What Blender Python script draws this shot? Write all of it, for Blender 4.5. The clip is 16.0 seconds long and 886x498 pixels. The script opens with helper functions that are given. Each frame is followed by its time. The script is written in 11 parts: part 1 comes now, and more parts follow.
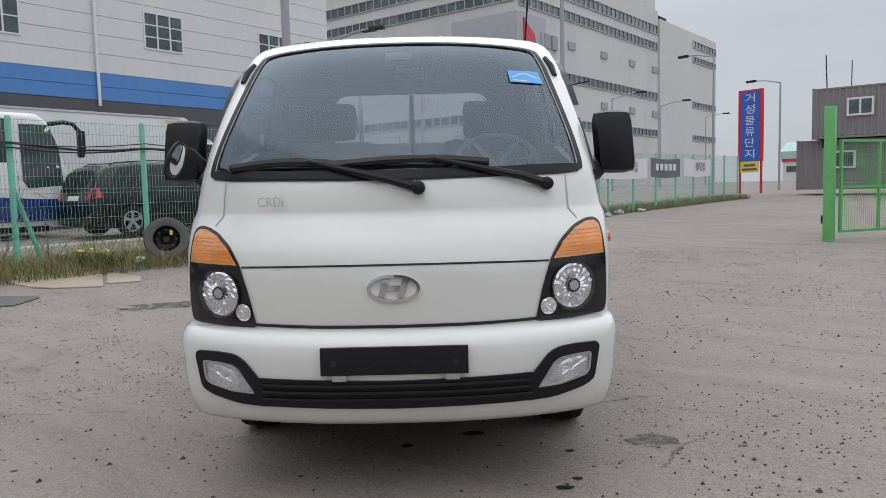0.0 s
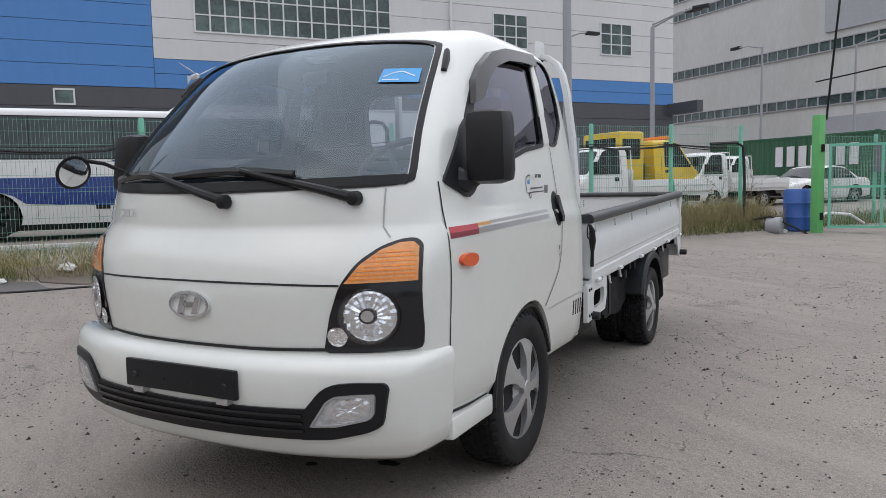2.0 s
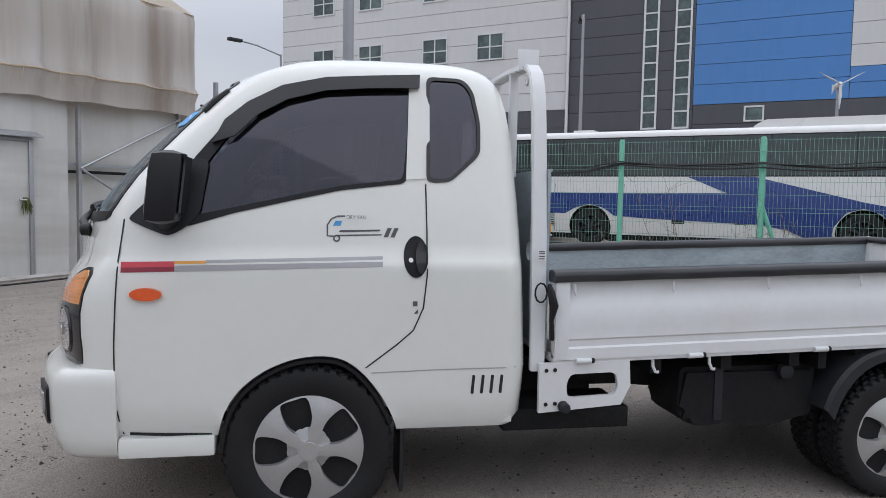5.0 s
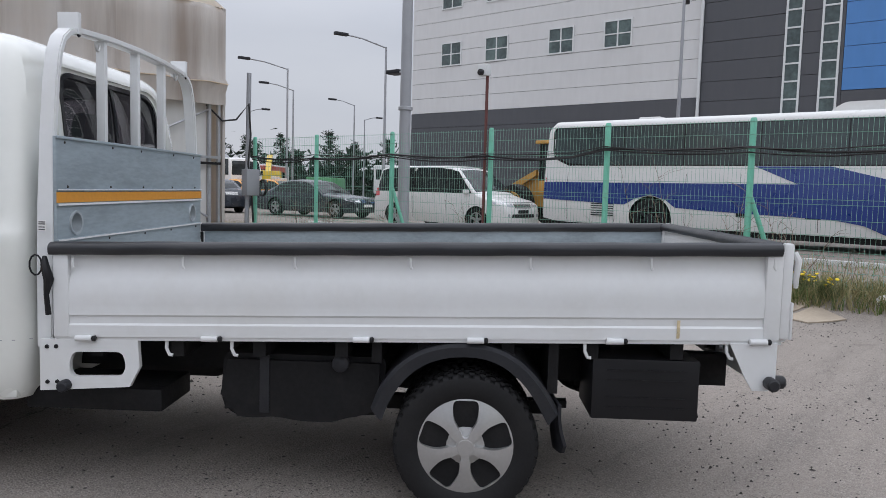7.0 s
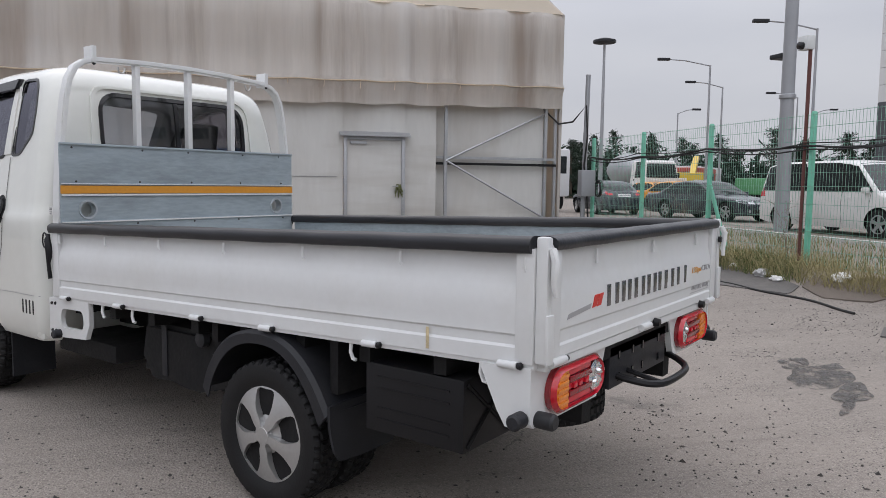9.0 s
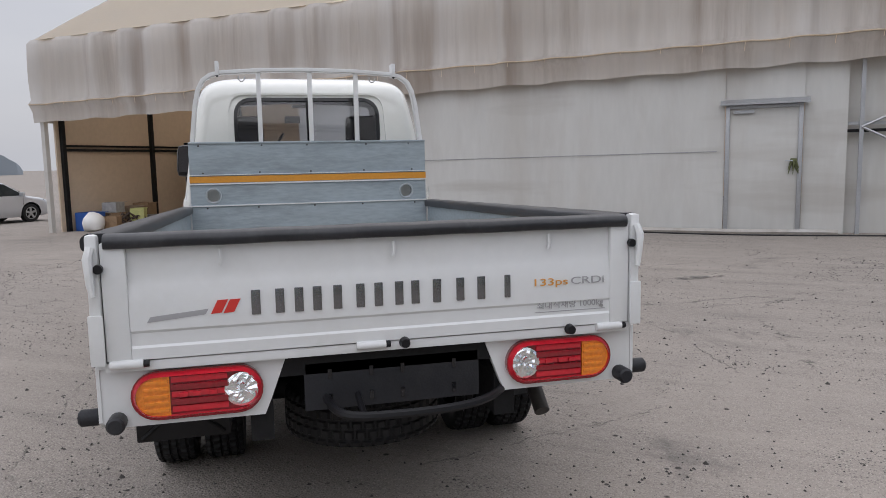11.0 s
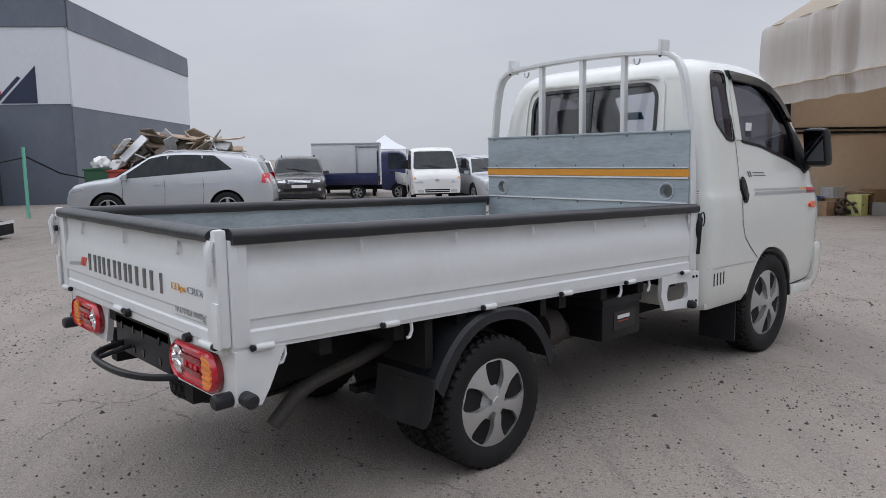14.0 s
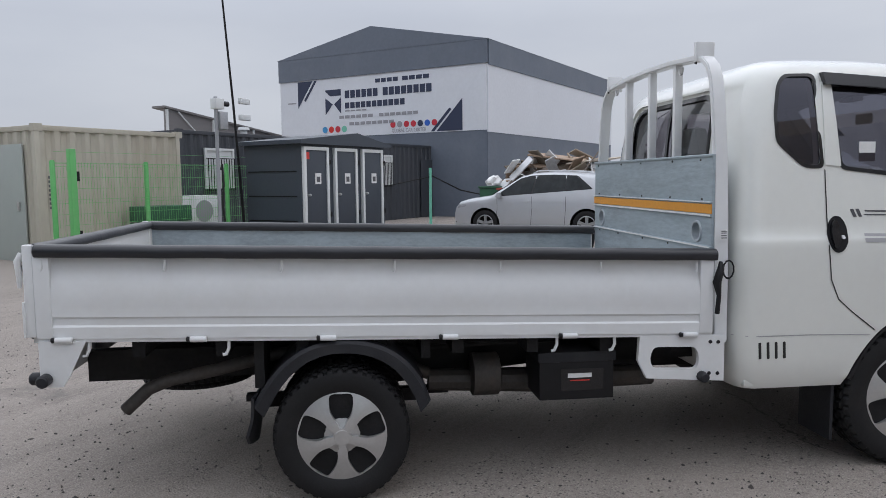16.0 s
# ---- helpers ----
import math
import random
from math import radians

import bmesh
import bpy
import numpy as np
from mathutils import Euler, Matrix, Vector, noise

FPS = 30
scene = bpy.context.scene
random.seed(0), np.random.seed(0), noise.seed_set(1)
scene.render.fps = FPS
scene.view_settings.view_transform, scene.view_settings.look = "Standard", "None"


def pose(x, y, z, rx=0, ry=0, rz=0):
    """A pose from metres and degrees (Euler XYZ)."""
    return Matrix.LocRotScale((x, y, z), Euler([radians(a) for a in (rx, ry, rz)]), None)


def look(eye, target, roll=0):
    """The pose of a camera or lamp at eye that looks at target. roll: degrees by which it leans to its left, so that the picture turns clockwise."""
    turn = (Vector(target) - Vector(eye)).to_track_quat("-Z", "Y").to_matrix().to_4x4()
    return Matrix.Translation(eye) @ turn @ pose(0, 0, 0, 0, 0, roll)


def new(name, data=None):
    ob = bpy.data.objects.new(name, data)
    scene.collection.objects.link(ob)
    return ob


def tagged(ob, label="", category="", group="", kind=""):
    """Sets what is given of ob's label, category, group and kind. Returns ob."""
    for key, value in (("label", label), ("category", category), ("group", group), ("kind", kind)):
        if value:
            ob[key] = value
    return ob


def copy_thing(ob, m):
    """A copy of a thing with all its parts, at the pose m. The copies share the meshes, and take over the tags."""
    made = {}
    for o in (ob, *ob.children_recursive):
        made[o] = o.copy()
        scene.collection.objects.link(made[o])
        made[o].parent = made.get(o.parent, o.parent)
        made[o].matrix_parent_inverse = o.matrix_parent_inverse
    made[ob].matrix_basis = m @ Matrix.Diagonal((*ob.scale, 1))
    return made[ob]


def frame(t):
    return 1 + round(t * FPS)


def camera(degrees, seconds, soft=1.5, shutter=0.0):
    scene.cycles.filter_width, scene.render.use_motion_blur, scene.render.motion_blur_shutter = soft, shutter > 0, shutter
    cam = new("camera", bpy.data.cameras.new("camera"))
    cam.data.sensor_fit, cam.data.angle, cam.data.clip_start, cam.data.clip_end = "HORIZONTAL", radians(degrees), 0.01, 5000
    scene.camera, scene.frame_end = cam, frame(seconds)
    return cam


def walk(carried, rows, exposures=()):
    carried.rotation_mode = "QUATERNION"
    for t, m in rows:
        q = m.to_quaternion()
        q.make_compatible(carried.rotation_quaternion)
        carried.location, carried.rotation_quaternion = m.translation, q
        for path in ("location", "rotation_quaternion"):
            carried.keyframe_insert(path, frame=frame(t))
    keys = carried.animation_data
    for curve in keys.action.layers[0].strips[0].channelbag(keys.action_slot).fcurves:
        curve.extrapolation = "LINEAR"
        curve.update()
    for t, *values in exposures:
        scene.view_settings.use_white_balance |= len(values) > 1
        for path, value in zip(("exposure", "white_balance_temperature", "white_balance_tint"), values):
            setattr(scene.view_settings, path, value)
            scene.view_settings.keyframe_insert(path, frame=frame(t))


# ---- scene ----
cam = camera(62.5, 16.0, soft=0.45)
PATH = [
    (0, (0.198, -2.504, 1.172), (0.185, -0.51, 1.007), -1.4),
    (0.5, (0.576, -2.453, 1.191), (0.399, -0.469, 1.014), -1.3),
    (1, (0.999, -2.281, 1.215), (0.616, -0.326, 1.031), -1.4),
    (1.5, (1.51, -2.096, 1.228), (0.88, -0.208, 1.034), -1.3),
    (2, (1.976, -1.754, 1.219), (1.054, 0.013, 1.046), -1.2),
    (2.5, (2.464, -1.362, 1.21), (1.245, 0.214, 1.035), -1.1),
    (3, (2.849, -0.934, 1.215), (1.371, 0.402, 1.039), -0.2),
    (3.2, (2.999, -0.746, 1.222), (1.416, 0.464, 1.048), 0.4),
    (5.3, (3.764, 1.588, 1.33), (1.784, 1.838, 1.2), 1.0),
    (5.5, (3.799, 1.858, 1.325), (1.813, 2.055, 1.194), 1.1),
    (6, (3.828, 2.482, 1.32), (1.836, 2.582, 1.176), 1.6),
    (6.5, (3.776, 3.128, 1.309), (1.782, 3.148, 1.148), 1.4),
    (7, (3.648, 3.775, 1.294), (1.656, 3.717, 1.131), 1.6),
    (7.5, (3.473, 4.389, 1.296), (1.499, 4.103, 1.143), 1.5),
    (8, (3.297, 4.935, 1.28), (1.396, 4.334, 1.125), 1.7),
    (8.5, (3.027, 5.506, 1.272), (1.254, 4.594, 1.115), 1.0),
    (9, (2.676, 6.004, 1.271), (1.071, 4.825, 1.094), 0.7),
    (9.2, (2.482, 6.183, 1.28), (0.96, 4.896, 1.103), 0.6),
    (11.3, (0.018, 7.256, 1.308), (-0.281, 5.293, 1.068), -1.3),
    (11.5, (-0.227, 7.266, 1.297), (-0.393, 5.287, 1.057), -1.4),
    (12, (-0.849, 7.214, 1.299), (-0.632, 5.242, 1.047), -2.0),
    (12.5, (-1.435, 7.016, 1.316), (-0.872, 5.114, 1.06), -2.3),
    (13, (-1.995, 6.77, 1.323), (-1.081, 5.012, 1.051), -1.9),
    (13.5, (-2.475, 6.397, 1.32), (-1.26, 4.829, 1.059), -1.7),
    (14, (-2.926, 5.991, 1.337), (-1.459, 4.656, 1.084), -0.9),
    (14.5, (-3.295, 5.472, 1.361), (-1.6, 4.433, 1.141), -0.5),
    (15, (-3.607, 4.932, 1.37), (-1.758, 4.199, 1.159), -0.2),
    (15.5, (-3.759, 4.368, 1.361), (-1.823, 3.903, 1.173), -0.4),
    (16, (-3.87, 3.741, 1.362), (-1.894, 3.496, 1.173), -0.6),
]
walk(cam, [(t, look(eye, target, roll)) for t, eye, target, roll in PATH],
     exposures=[(0.0, 0.05, 6440, 10), (3.0, 0.05, 6420, 10), (5.5, 0.06, 6280, 11), (7.0, 0.06, 6330, 11), (8.0, 0.06, 6470, 11.5), (9.0, 0.05, 6530, 12),
                (11.5, 0.03, 6530, 12), (12.5, 0.05, 6430, 12), (14.0, 0.05, 6370, 11), (15.0, 0.06, 6290, 10.5), (16.0, 0.06, 6290, 10.5)])

# ---------------------------------------------------------------- light: bright overcast afternoon
world = bpy.data.worlds.new("overcast_sky")
scene.world = world
world.use_nodes = True
wt = world.node_tree
wbg = wt.nodes["Background"]
wsky = wt.nodes.new("ShaderNodeTexSky")
wsky.sky_type = "NISHITA"
wsky.sun_disc = False
wsky.sun_elevation = radians(52)
wsky.sun_rotation = radians(200)
wsky.air_density, wsky.dust_density = 1.0, 4.0
wco = wt.nodes.new("ShaderNodeTexCoord")
wmp = wt.nodes.new("ShaderNodeMapping")
wmp.inputs["Scale"].default_value = (1.0, 1.0, 3.2)
wno = wt.nodes.new("ShaderNodeTexNoise")
wno.inputs["Scale"].default_value, wno.inputs["Detail"].default_value = 2.2, 6.0
wra = wt.nodes.new("ShaderNodeValToRGB")
wra.color_ramp.elements[0].position, wra.color_ramp.elements[0].color = 0.3, (5.35, 5.6, 6.2, 1)
wra.color_ramp.elements[1].position, wra.color_ramp.elements[1].color = 0.72, (6.3, 6.5, 6.95, 1)
wmx = wt.nodes.new("ShaderNodeMixRGB")
wmx.inputs["Fac"].default_value = 0.9
wt.links.new(wco.outputs["Generated"], wmp.inputs["Vector"])
wt.links.new(wmp.outputs[0], wno.inputs["Vector"])
wt.links.new(wno.outputs["Fac"], wra.inputs["Fac"])
wt.links.new(wsky.outputs[0], wmx.inputs[1])
wt.links.new(wra.outputs[0], wmx.inputs[2])
wse = wt.nodes.new("ShaderNodeSeparateXYZ")
wt.links.new(wco.outputs["Generated"], wse.inputs[0])
wgr = wt.nodes.new("ShaderNodeValToRGB")
for k, (pos, val) in enumerate(((0.0, 0.95), (0.2, 1.02), (0.45, 1.6), (0.75, 2.05), (1.0, 2.15))):
    e = wgr.color_ramp.elements[k] if k < 2 else wgr.color_ramp.elements.new(pos)
    e.position, e.color = pos, (val, val, val, 1)
wt.links.new(wse.outputs[2], wgr.inputs["Fac"])
wml = wt.nodes.new("ShaderNodeMixRGB")
wml.blend_type, wml.inputs["Fac"].default_value = "MULTIPLY", 1.0
wt.links.new(wmx.outputs[0], wml.inputs[1])
wt.links.new(wgr.outputs[0], wml.inputs[2])
wt.links.new(wml.outputs[0], wbg.inputs["Color"])
wbg.inputs["Strength"].default_value = 0.097

sun_lamp = bpy.data.lights.new("sun", "SUN")
sun_lamp.energy, sun_lamp.angle, sun_lamp.color = 0.8, radians(110), (1.0, 0.98, 0.96)
sun = new("sun", sun_lamp)
sun.matrix_basis = look((6, 9, 20), (0, 0, 0))

# ---------------------------------------------------------------- materials


def mat(name, col, rough=0.5, metal=0.0, var=0.12, scale=3.0, fine=60.0, bump=0.08, coat=0.0, dirt=None, dirt_amount=0.0, spec=0.5, stretch=(1, 1, 1), emit=0.0):
    m = bpy.data.materials.new(name)
    m.use_nodes = True
    nt = m.node_tree
    b = nt.nodes["Principled BSDF"]
    co = nt.nodes.new("ShaderNodeTexCoord")
    mp = nt.nodes.new("ShaderNodeMapping")
    mp.inputs["Scale"].default_value = stretch
    nt.links.new(co.outputs["Object"], mp.inputs["Vector"])
    big, small = nt.nodes.new("ShaderNodeTexNoise"), nt.nodes.new("ShaderNodeTexNoise")
    big.inputs["Scale"].default_value, big.inputs["Detail"].default_value = scale, 5
    small.inputs["Scale"].default_value, small.inputs["Detail"].default_value = fine, 3
    nt.links.new(mp.outputs[0], big.inputs["Vector"])
    nt.links.new(mp.outputs[0], small.inputs["Vector"])
    add = nt.nodes.new("ShaderNodeMath")
    add.operation = "ADD"
    nt.links.new(big.outputs["Fac"], add.inputs[0])
    nt.links.new(small.outputs["Fac"], add.inputs[1])
    ramp = nt.nodes.new("ShaderNodeMapRange")
    ramp.inputs["From Min"].default_value, ramp.inputs["From Max"].default_value = 0.6, 1.4
    ramp.inputs["To Min"].default_value, ramp.inputs["To Max"].default_value = 1 - var, 1 + var
    nt.links.new(add.outputs[0], ramp.inputs["Value"])
    mul = nt.nodes.new("ShaderNodeVectorMath")
    mul.operation = "SCALE"
    mul.inputs[0].default_value = col
    nt.links.new(ramp.outputs[0], mul.inputs["Scale"])
    last = mul.outputs[0]
    if dirt is not None:
        dn = nt.nodes.new("ShaderNodeTexNoise")
        dn.inputs["Scale"].default_value, dn.inputs["Detail"].default_value, dn.inputs["Roughness"].default_value = scale * 0.7, 8, 0.7
        nt.links.new(mp.outputs[0], dn.inputs["Vector"])
        dr = nt.nodes.new("ShaderNodeMapRange")
        dr.inputs["From Min"].default_value, dr.inputs["From Max"].default_value = 0.5, 0.72
        dr.inputs["To Max"].default_value = dirt_amount
        nt.links.new(dn.outputs["Fac"], dr.inputs["Value"])
        mx = nt.nodes.new("ShaderNodeMixRGB")
        mx.inputs[2].default_value = (*dirt, 1)
        nt.links.new(dr.outputs[0], mx.inputs["Fac"])
        nt.links.new(last, mx.inputs[1])
        last = mx.outputs[0]
    nt.links.new(last, b.inputs["Base Color"])
    rr = nt.nodes.new("ShaderNodeMapRange")
    rr.inputs["From Min"].default_value, rr.inputs["From Max"].default_value = 0.3, 0.7
    rr.inputs["To Min"].default_value, rr.inputs["To Max"].default_value = rough * 0.85, min(1, rough * 1.15)
    nt.links.new(big.outputs["Fac"], rr.inputs["Value"])
    nt.links.new(rr.outputs[0], b.inputs["Roughness"])
    b.inputs["Metallic"].default_value = metal
    b.inputs["Coat Weight"].default_value = coat
    b.inputs["Coat Roughness"].default_value = 0.06
    b.inputs["Specular IOR Level"].default_value = spec
    if bump > 0:
        bp = nt.nodes.new("ShaderNodeBump")
        bp.inputs["Strength"].default_value, bp.inputs["Distance"].default_value = bump, 0.01
        nt.links.new(small.outputs["Fac"], bp.inputs["Height"])
        nt.links.new(bp.outputs[0], b.inputs["Normal"])
    if emit:
        b.inputs["Emission Color"].default_value = (*col, 1)
        b.inputs["Emission Strength"].default_value = emit
    return m


def glass(name, tint, gloss=0.08, sheen=(1.0, 1.0, 1.0)):
    """Thin pane: tinted see-through with a mirror sheen that grows at grazing angles."""
    m = bpy.data.materials.new(name)
    m.use_nodes = True
    nt = m.node_tree
    nt.nodes.remove(nt.nodes["Principled BSDF"])
    out = nt.nodes["Material Output"]
    tr, gl = nt.nodes.new("ShaderNodeBsdfTransparent"), nt.nodes.new("ShaderNodeBsdfGlossy")
    tr.inputs[0].default_value = (*tint, 1)
    gl.inputs["Roughness"].default_value = 0.02
    gl.inputs["Color"].default_value = (*sheen, 1)
    lw = nt.nodes.new("ShaderNodeLayerWeight")
    lw.inputs[0].default_value = 0.5
    pw = nt.nodes.new("ShaderNodeMath")
    pw.operation = "POWER"
    pw.inputs[1].default_value = 4.5
    nt.links.new(lw.outputs["Facing"], pw.inputs[0])
    ad = nt.nodes.new("ShaderNodeMath")
    ad.operation = "MULTIPLY_ADD"
    ad.inputs[1].default_value, ad.inputs[2].default_value = 0.95, gloss + 0.04
    ad.use_clamp = True
    mx = nt.nodes.new("ShaderNodeMixShader")
    nt.links.new(pw.outputs[0], ad.inputs[0])
    nt.links.new(ad.outputs[0], mx.inputs[0])
    nt.links.new(tr.outputs[0], mx.inputs[1])
    nt.links.new(gl.outputs[0], mx.inputs[2])
    nt.links.new(mx.outputs[0], out.inputs["Surface"])
    return m


M = {}
M["white"] = mat("truck_white_paint", (0.715, 0.725, 0.69), 0.24, var=0.02, scale=1.5, fine=25, bump=0.0, coat=0.9, dirt=(0.66, 0.645, 0.59), dirt_amount=0.2)
M["bedwhite"] = mat("bed_white_paint", (0.69, 0.70, 0.705), 0.38, var=0.03, scale=2.0, fine=30, bump=0.015, coat=0.15, dirt=(0.55, 0.53, 0.48), dirt_amount=0.3)
M["plastic"] = mat("black_plastic", (0.010, 0.010, 0.012), 0.42, spec=0.32, var=0.2, fine=300, bump=0.05)
M["softplastic"] = mat("grey_black_plastic", (0.017, 0.018, 0.022), 0.5, spec=0.35, var=0.25, scale=5, fine=150, bump=0.08, dirt=(0.06, 0.057, 0.055), dirt_amount=0.3)
M["gloss"] = mat("gloss_black", (0.012, 0.012, 0.014), 0.12, var=0.1, bump=0.0)
M["rubber"] = mat("tyre_rubber", (0.012, 0.012, 0.013), 0.62, spec=0.28, var=0.25, scale=8, fine=120, bump=0.1, dirt=(0.03, 0.028, 0.027), dirt_amount=0.3)
M["foam"] = mat("black_rail_rubber", (0.017, 0.018, 0.022), 0.36, var=0.3, scale=6, fine=40, bump=0.15, dirt=(0.12, 0.12, 0.12), dirt_amount=0.3, stretch=(1, 0.15, 1))
M["under"] = mat("underbody_black", (0.009, 0.009, 0.010), 0.65, spec=0.25, var=0.4, scale=6, fine=50, bump=0.2, dirt=(0.032, 0.03, 0.028), dirt_amount=0.4)
M["silver"] = mat("hubcap_silver", (0.52, 0.52, 0.52), 0.34, 0.7, var=0.06, fine=80, bump=0.02, dirt=(0.3, 0.28, 0.26), dirt_amount=0.3)
M["chrome"] = mat("chrome", (0.75, 0.76, 0.78), 0.08, 1.0, var=0.05, bump=0.0)
M["mirror"] = mat("dark_mirror_glass", (0.09, 0.095, 0.105), 0.04, 1.0, var=0.03, bump=0.0)
M["darkchrome"] = mat("dark_chrome_letters", (0.22, 0.22, 0.23), 0.25, 0.8, var=0.1, bump=0.0)
M["steel"] = mat("blue_grey_zinc_steel", (0.335, 0.395, 0.435), 0.42, 0.2, var=0.16, scale=5, fine=25, bump=0.12, dirt=(0.17, 0.195, 0.21), dirt_amount=0.55, stretch=(0.6, 1, 2.5))
M["rustfloor"] = mat("worn_bed_floor", (0.30, 0.27, 0.23), 0.7, 0.1, var=0.3, scale=4, fine=40, bump=0.2, dirt=(0.14, 0.10, 0.07), dirt_amount=0.8)
M["indicator"] = mat("red_orange_lens", (0.72, 0.10, 0.02), 0.15, var=0.15, scale=12, fine=90, bump=0.2, coat=0.5)
M["palegrey"] = mat("pale_grey_badge", (0.47, 0.47, 0.46), 0.35, var=0.05, bump=0.0)
M["galvrim"] = mat("grey_hole_rim", (0.42, 0.46, 0.49), 0.4, 0.3, var=0.1, bump=0.03)
M["orange"] = mat("orange_band_paint", (0.62, 0.27, 0.03), 0.5, var=0.1, bump=0.03)
M["amber"] = mat("amber_lens", (0.82, 0.25, 0.025), 0.15, var=0.2, scale=12, fine=90, bump=0.25, coat=0.5)
M["amberpale"] = mat("pale_amber_lens", (0.72, 0.30, 0.09), 0.14, var=0.18, scale=12, fine=60, bump=0.3, coat=0.6)
M["reddark"] = mat("deep_red_lens", (0.24, 0.006, 0.013), 0.10, var=0.3, scale=14, fine=80, bump=0.2, coat=0.8)
M["facet"] = mat("faceted_lamp_reflector", (0.92, 0.93, 0.95), 0.24, 1.0, var=0.1, bump=0.0)
M["clear"] = glass("clear_lamp_cover", (0.93, 0.94, 0.95), 0.04)
M["red"] = mat("red_lens", (0.60, 0.014, 0.030), 0.12, var=0.2, scale=12, fine=70, bump=0.25, coat=0.6)
M["lens"] = mat("clear_ribbed_lens", (0.62, 0.64, 0.66), 0.12, 0.6, var=0.35, scale=25, fine=60, bump=0.6)
M["stripe_red"] = mat("red_decal", (0.55, 0.05, 0.07), 0.35, var=0.05, bump=0.0)
M["stripe_dark"] = mat("dark_red_decal", (0.25, 0.03, 0.05), 0.35, var=0.05, bump=0.0)
M["stripe_grey"] = mat("grey_decal", (0.36, 0.36, 0.37), 0.35, var=0.05, bump=0.0)
M["ink"] = mat("dark_grey_decal", (0.09, 0.09, 0.10), 0.4, var=0.05, bump=0.0)
M["logo_blue"] = mat("blue_decal", (0.06, 0.28, 0.55), 0.35, var=0.05, bump=0.0)
M["sticker"] = mat("blue_paper_sticker", (0.08, 0.36, 0.72), 0.5, var=0.08, bump=0.0)
M["paper"] = mat("white_paper", (0.75, 0.75, 0.74), 0.6, var=0.05, bump=0.0)
M["redink"] = mat("red_decal_letters", (0.60, 0.04, 0.03), 0.35, var=0.05, bump=0.0)
M["orangeink"] = mat("orange_decal_letters", (0.70, 0.33, 0.06), 0.35, var=0.05, bump=0.0)
# windshield: blue of the reflected sky is put into the sheen colour
M["windshield"] = glass("windshield_glass", (0.68, 0.74, 0.78), 0.06, (0.78, 0.90, 1.0))
M["tint"] = glass("tinted_side_glass", (0.16, 0.15, 0.17), 0.035, (0.86, 0.86, 1.0))
M["reartint"] = glass("tinted_rear_glass", (0.74, 0.71, 0.73), 0.03)
M["seat"] = mat("dark_seat_cloth", (0.05, 0.052, 0.06), 0.8, var=0.2, fine=200, bump=0.0)
M["dash"] = mat("grey_dashboard", (0.09, 0.095, 0.105), 0.7, var=0.1, fine=200, bump=0.0)
M["trim"] = mat("light_grey_cab_lining", (0.30, 0.31, 0.32), 0.75, var=0.08, fine=120, bump=0.0)
M["lining"] = mat("dark_grey_cab_lining", (0.075, 0.08, 0.088), 0.8, var=0.1, fine=120, bump=0.0)
M["exhaust"] = mat("brown_grey_exhaust_steel", (0.060, 0.054, 0.050), 0.6, 0.3, var=0.3, scale=8, fine=60, bump=0.1, dirt=(0.11, 0.085, 0.065), dirt_amount=0.4)
M["seam"] = mat("dark_panel_gap", (0.02, 0.02, 0.02), 0.8, var=0.1, bump=0.0)
M["rust"] = mat("rust_stain", (0.58, 0.48, 0.30), 0.6, var=0.3, scale=30, bump=0.0)

# ---------------------------------------------------------------- mesh helpers


def finish(bm, name, material, angle=35):
    bmesh.ops.recalc_face_normals(bm, faces=bm.faces)
    lim = radians(angle)
    for f in bm.faces:
        f.smooth = True
    for e in bm.edges:
        e.smooth = len(e.link_faces) == 2 and e.calc_face_angle(0) < lim
    me = bpy.data.meshes.new(name)
    bm.to_mesh(me)
    bm.free()
    me.materials.append(M[material] if isinstance(material, str) else material)
    return me


def thing(name, m, label, category, group="", kind=""):
    ob = new(name)
    ob.empty_display_size = 0.2
    ob.matrix_basis = m
    return tagged(ob, label, category, group, kind)


def part(name, bm, material, parent, label="", angle=35):
    ob = new(name, finish(bm, name, material, angle))
    ob.parent = parent
    return tagged(ob, label)


def solo(name, bm, material, m, label, category, group="", kind="", angle=35):
    ob = new(name, finish(bm, name, material, angle))
    ob.matrix_basis = m
    return tagged(ob, label, category, group, kind)


def box(bm, x0, x1, y0, y1, z0, z1, bevel=0.0):
    n = len(bm.verts)
    v = [bm.verts.new((x, y, z)) for x in (x0, x1) for y in (y0, y1) for z in (z0, z1)]
    fs = [bm.faces.new([v[i] for i in q]) for q in ((0, 1, 3, 2), (4, 6, 7, 5), (0, 4, 5, 1), (2, 3, 7, 6), (0, 2, 6, 4), (1, 5, 7, 3))]
    if bevel > 0:
        es = list({e for f in fs for e in f.edges})
        bmesh.ops.bevel(bm, geom=es, offset=bevel, segments=2, profile=0.6, affect="EDGES")
    return bm


def boxes(*rows, bevel=0.0):
    bm = bmesh.new()
    for r in rows:
        box(bm, *r, bevel=bevel)
    return bm


def prism(bm, poly, axis, a, b):
    """poly: points in the two other axes, in the order x, y, z; pushed from a to b along axis."""
    def at(p, h):
        return {"x": (h, p[0], p[1]), "y": (p[0], h, p[1]), "z": (p[0], p[1], h)}[axis]
    lo = [bm.verts.new(at(p, a)) for p in poly]
    hi = [bm.verts.new(at(p, b)) for p in poly]
    n = len(poly)
    bm.faces.new(lo)
    bm.faces.new(hi[::-1])
    for i in range(n):
        bm.faces.new((lo[i], hi[i], hi[(i + 1) % n], lo[(i + 1) % n]))
    return bm


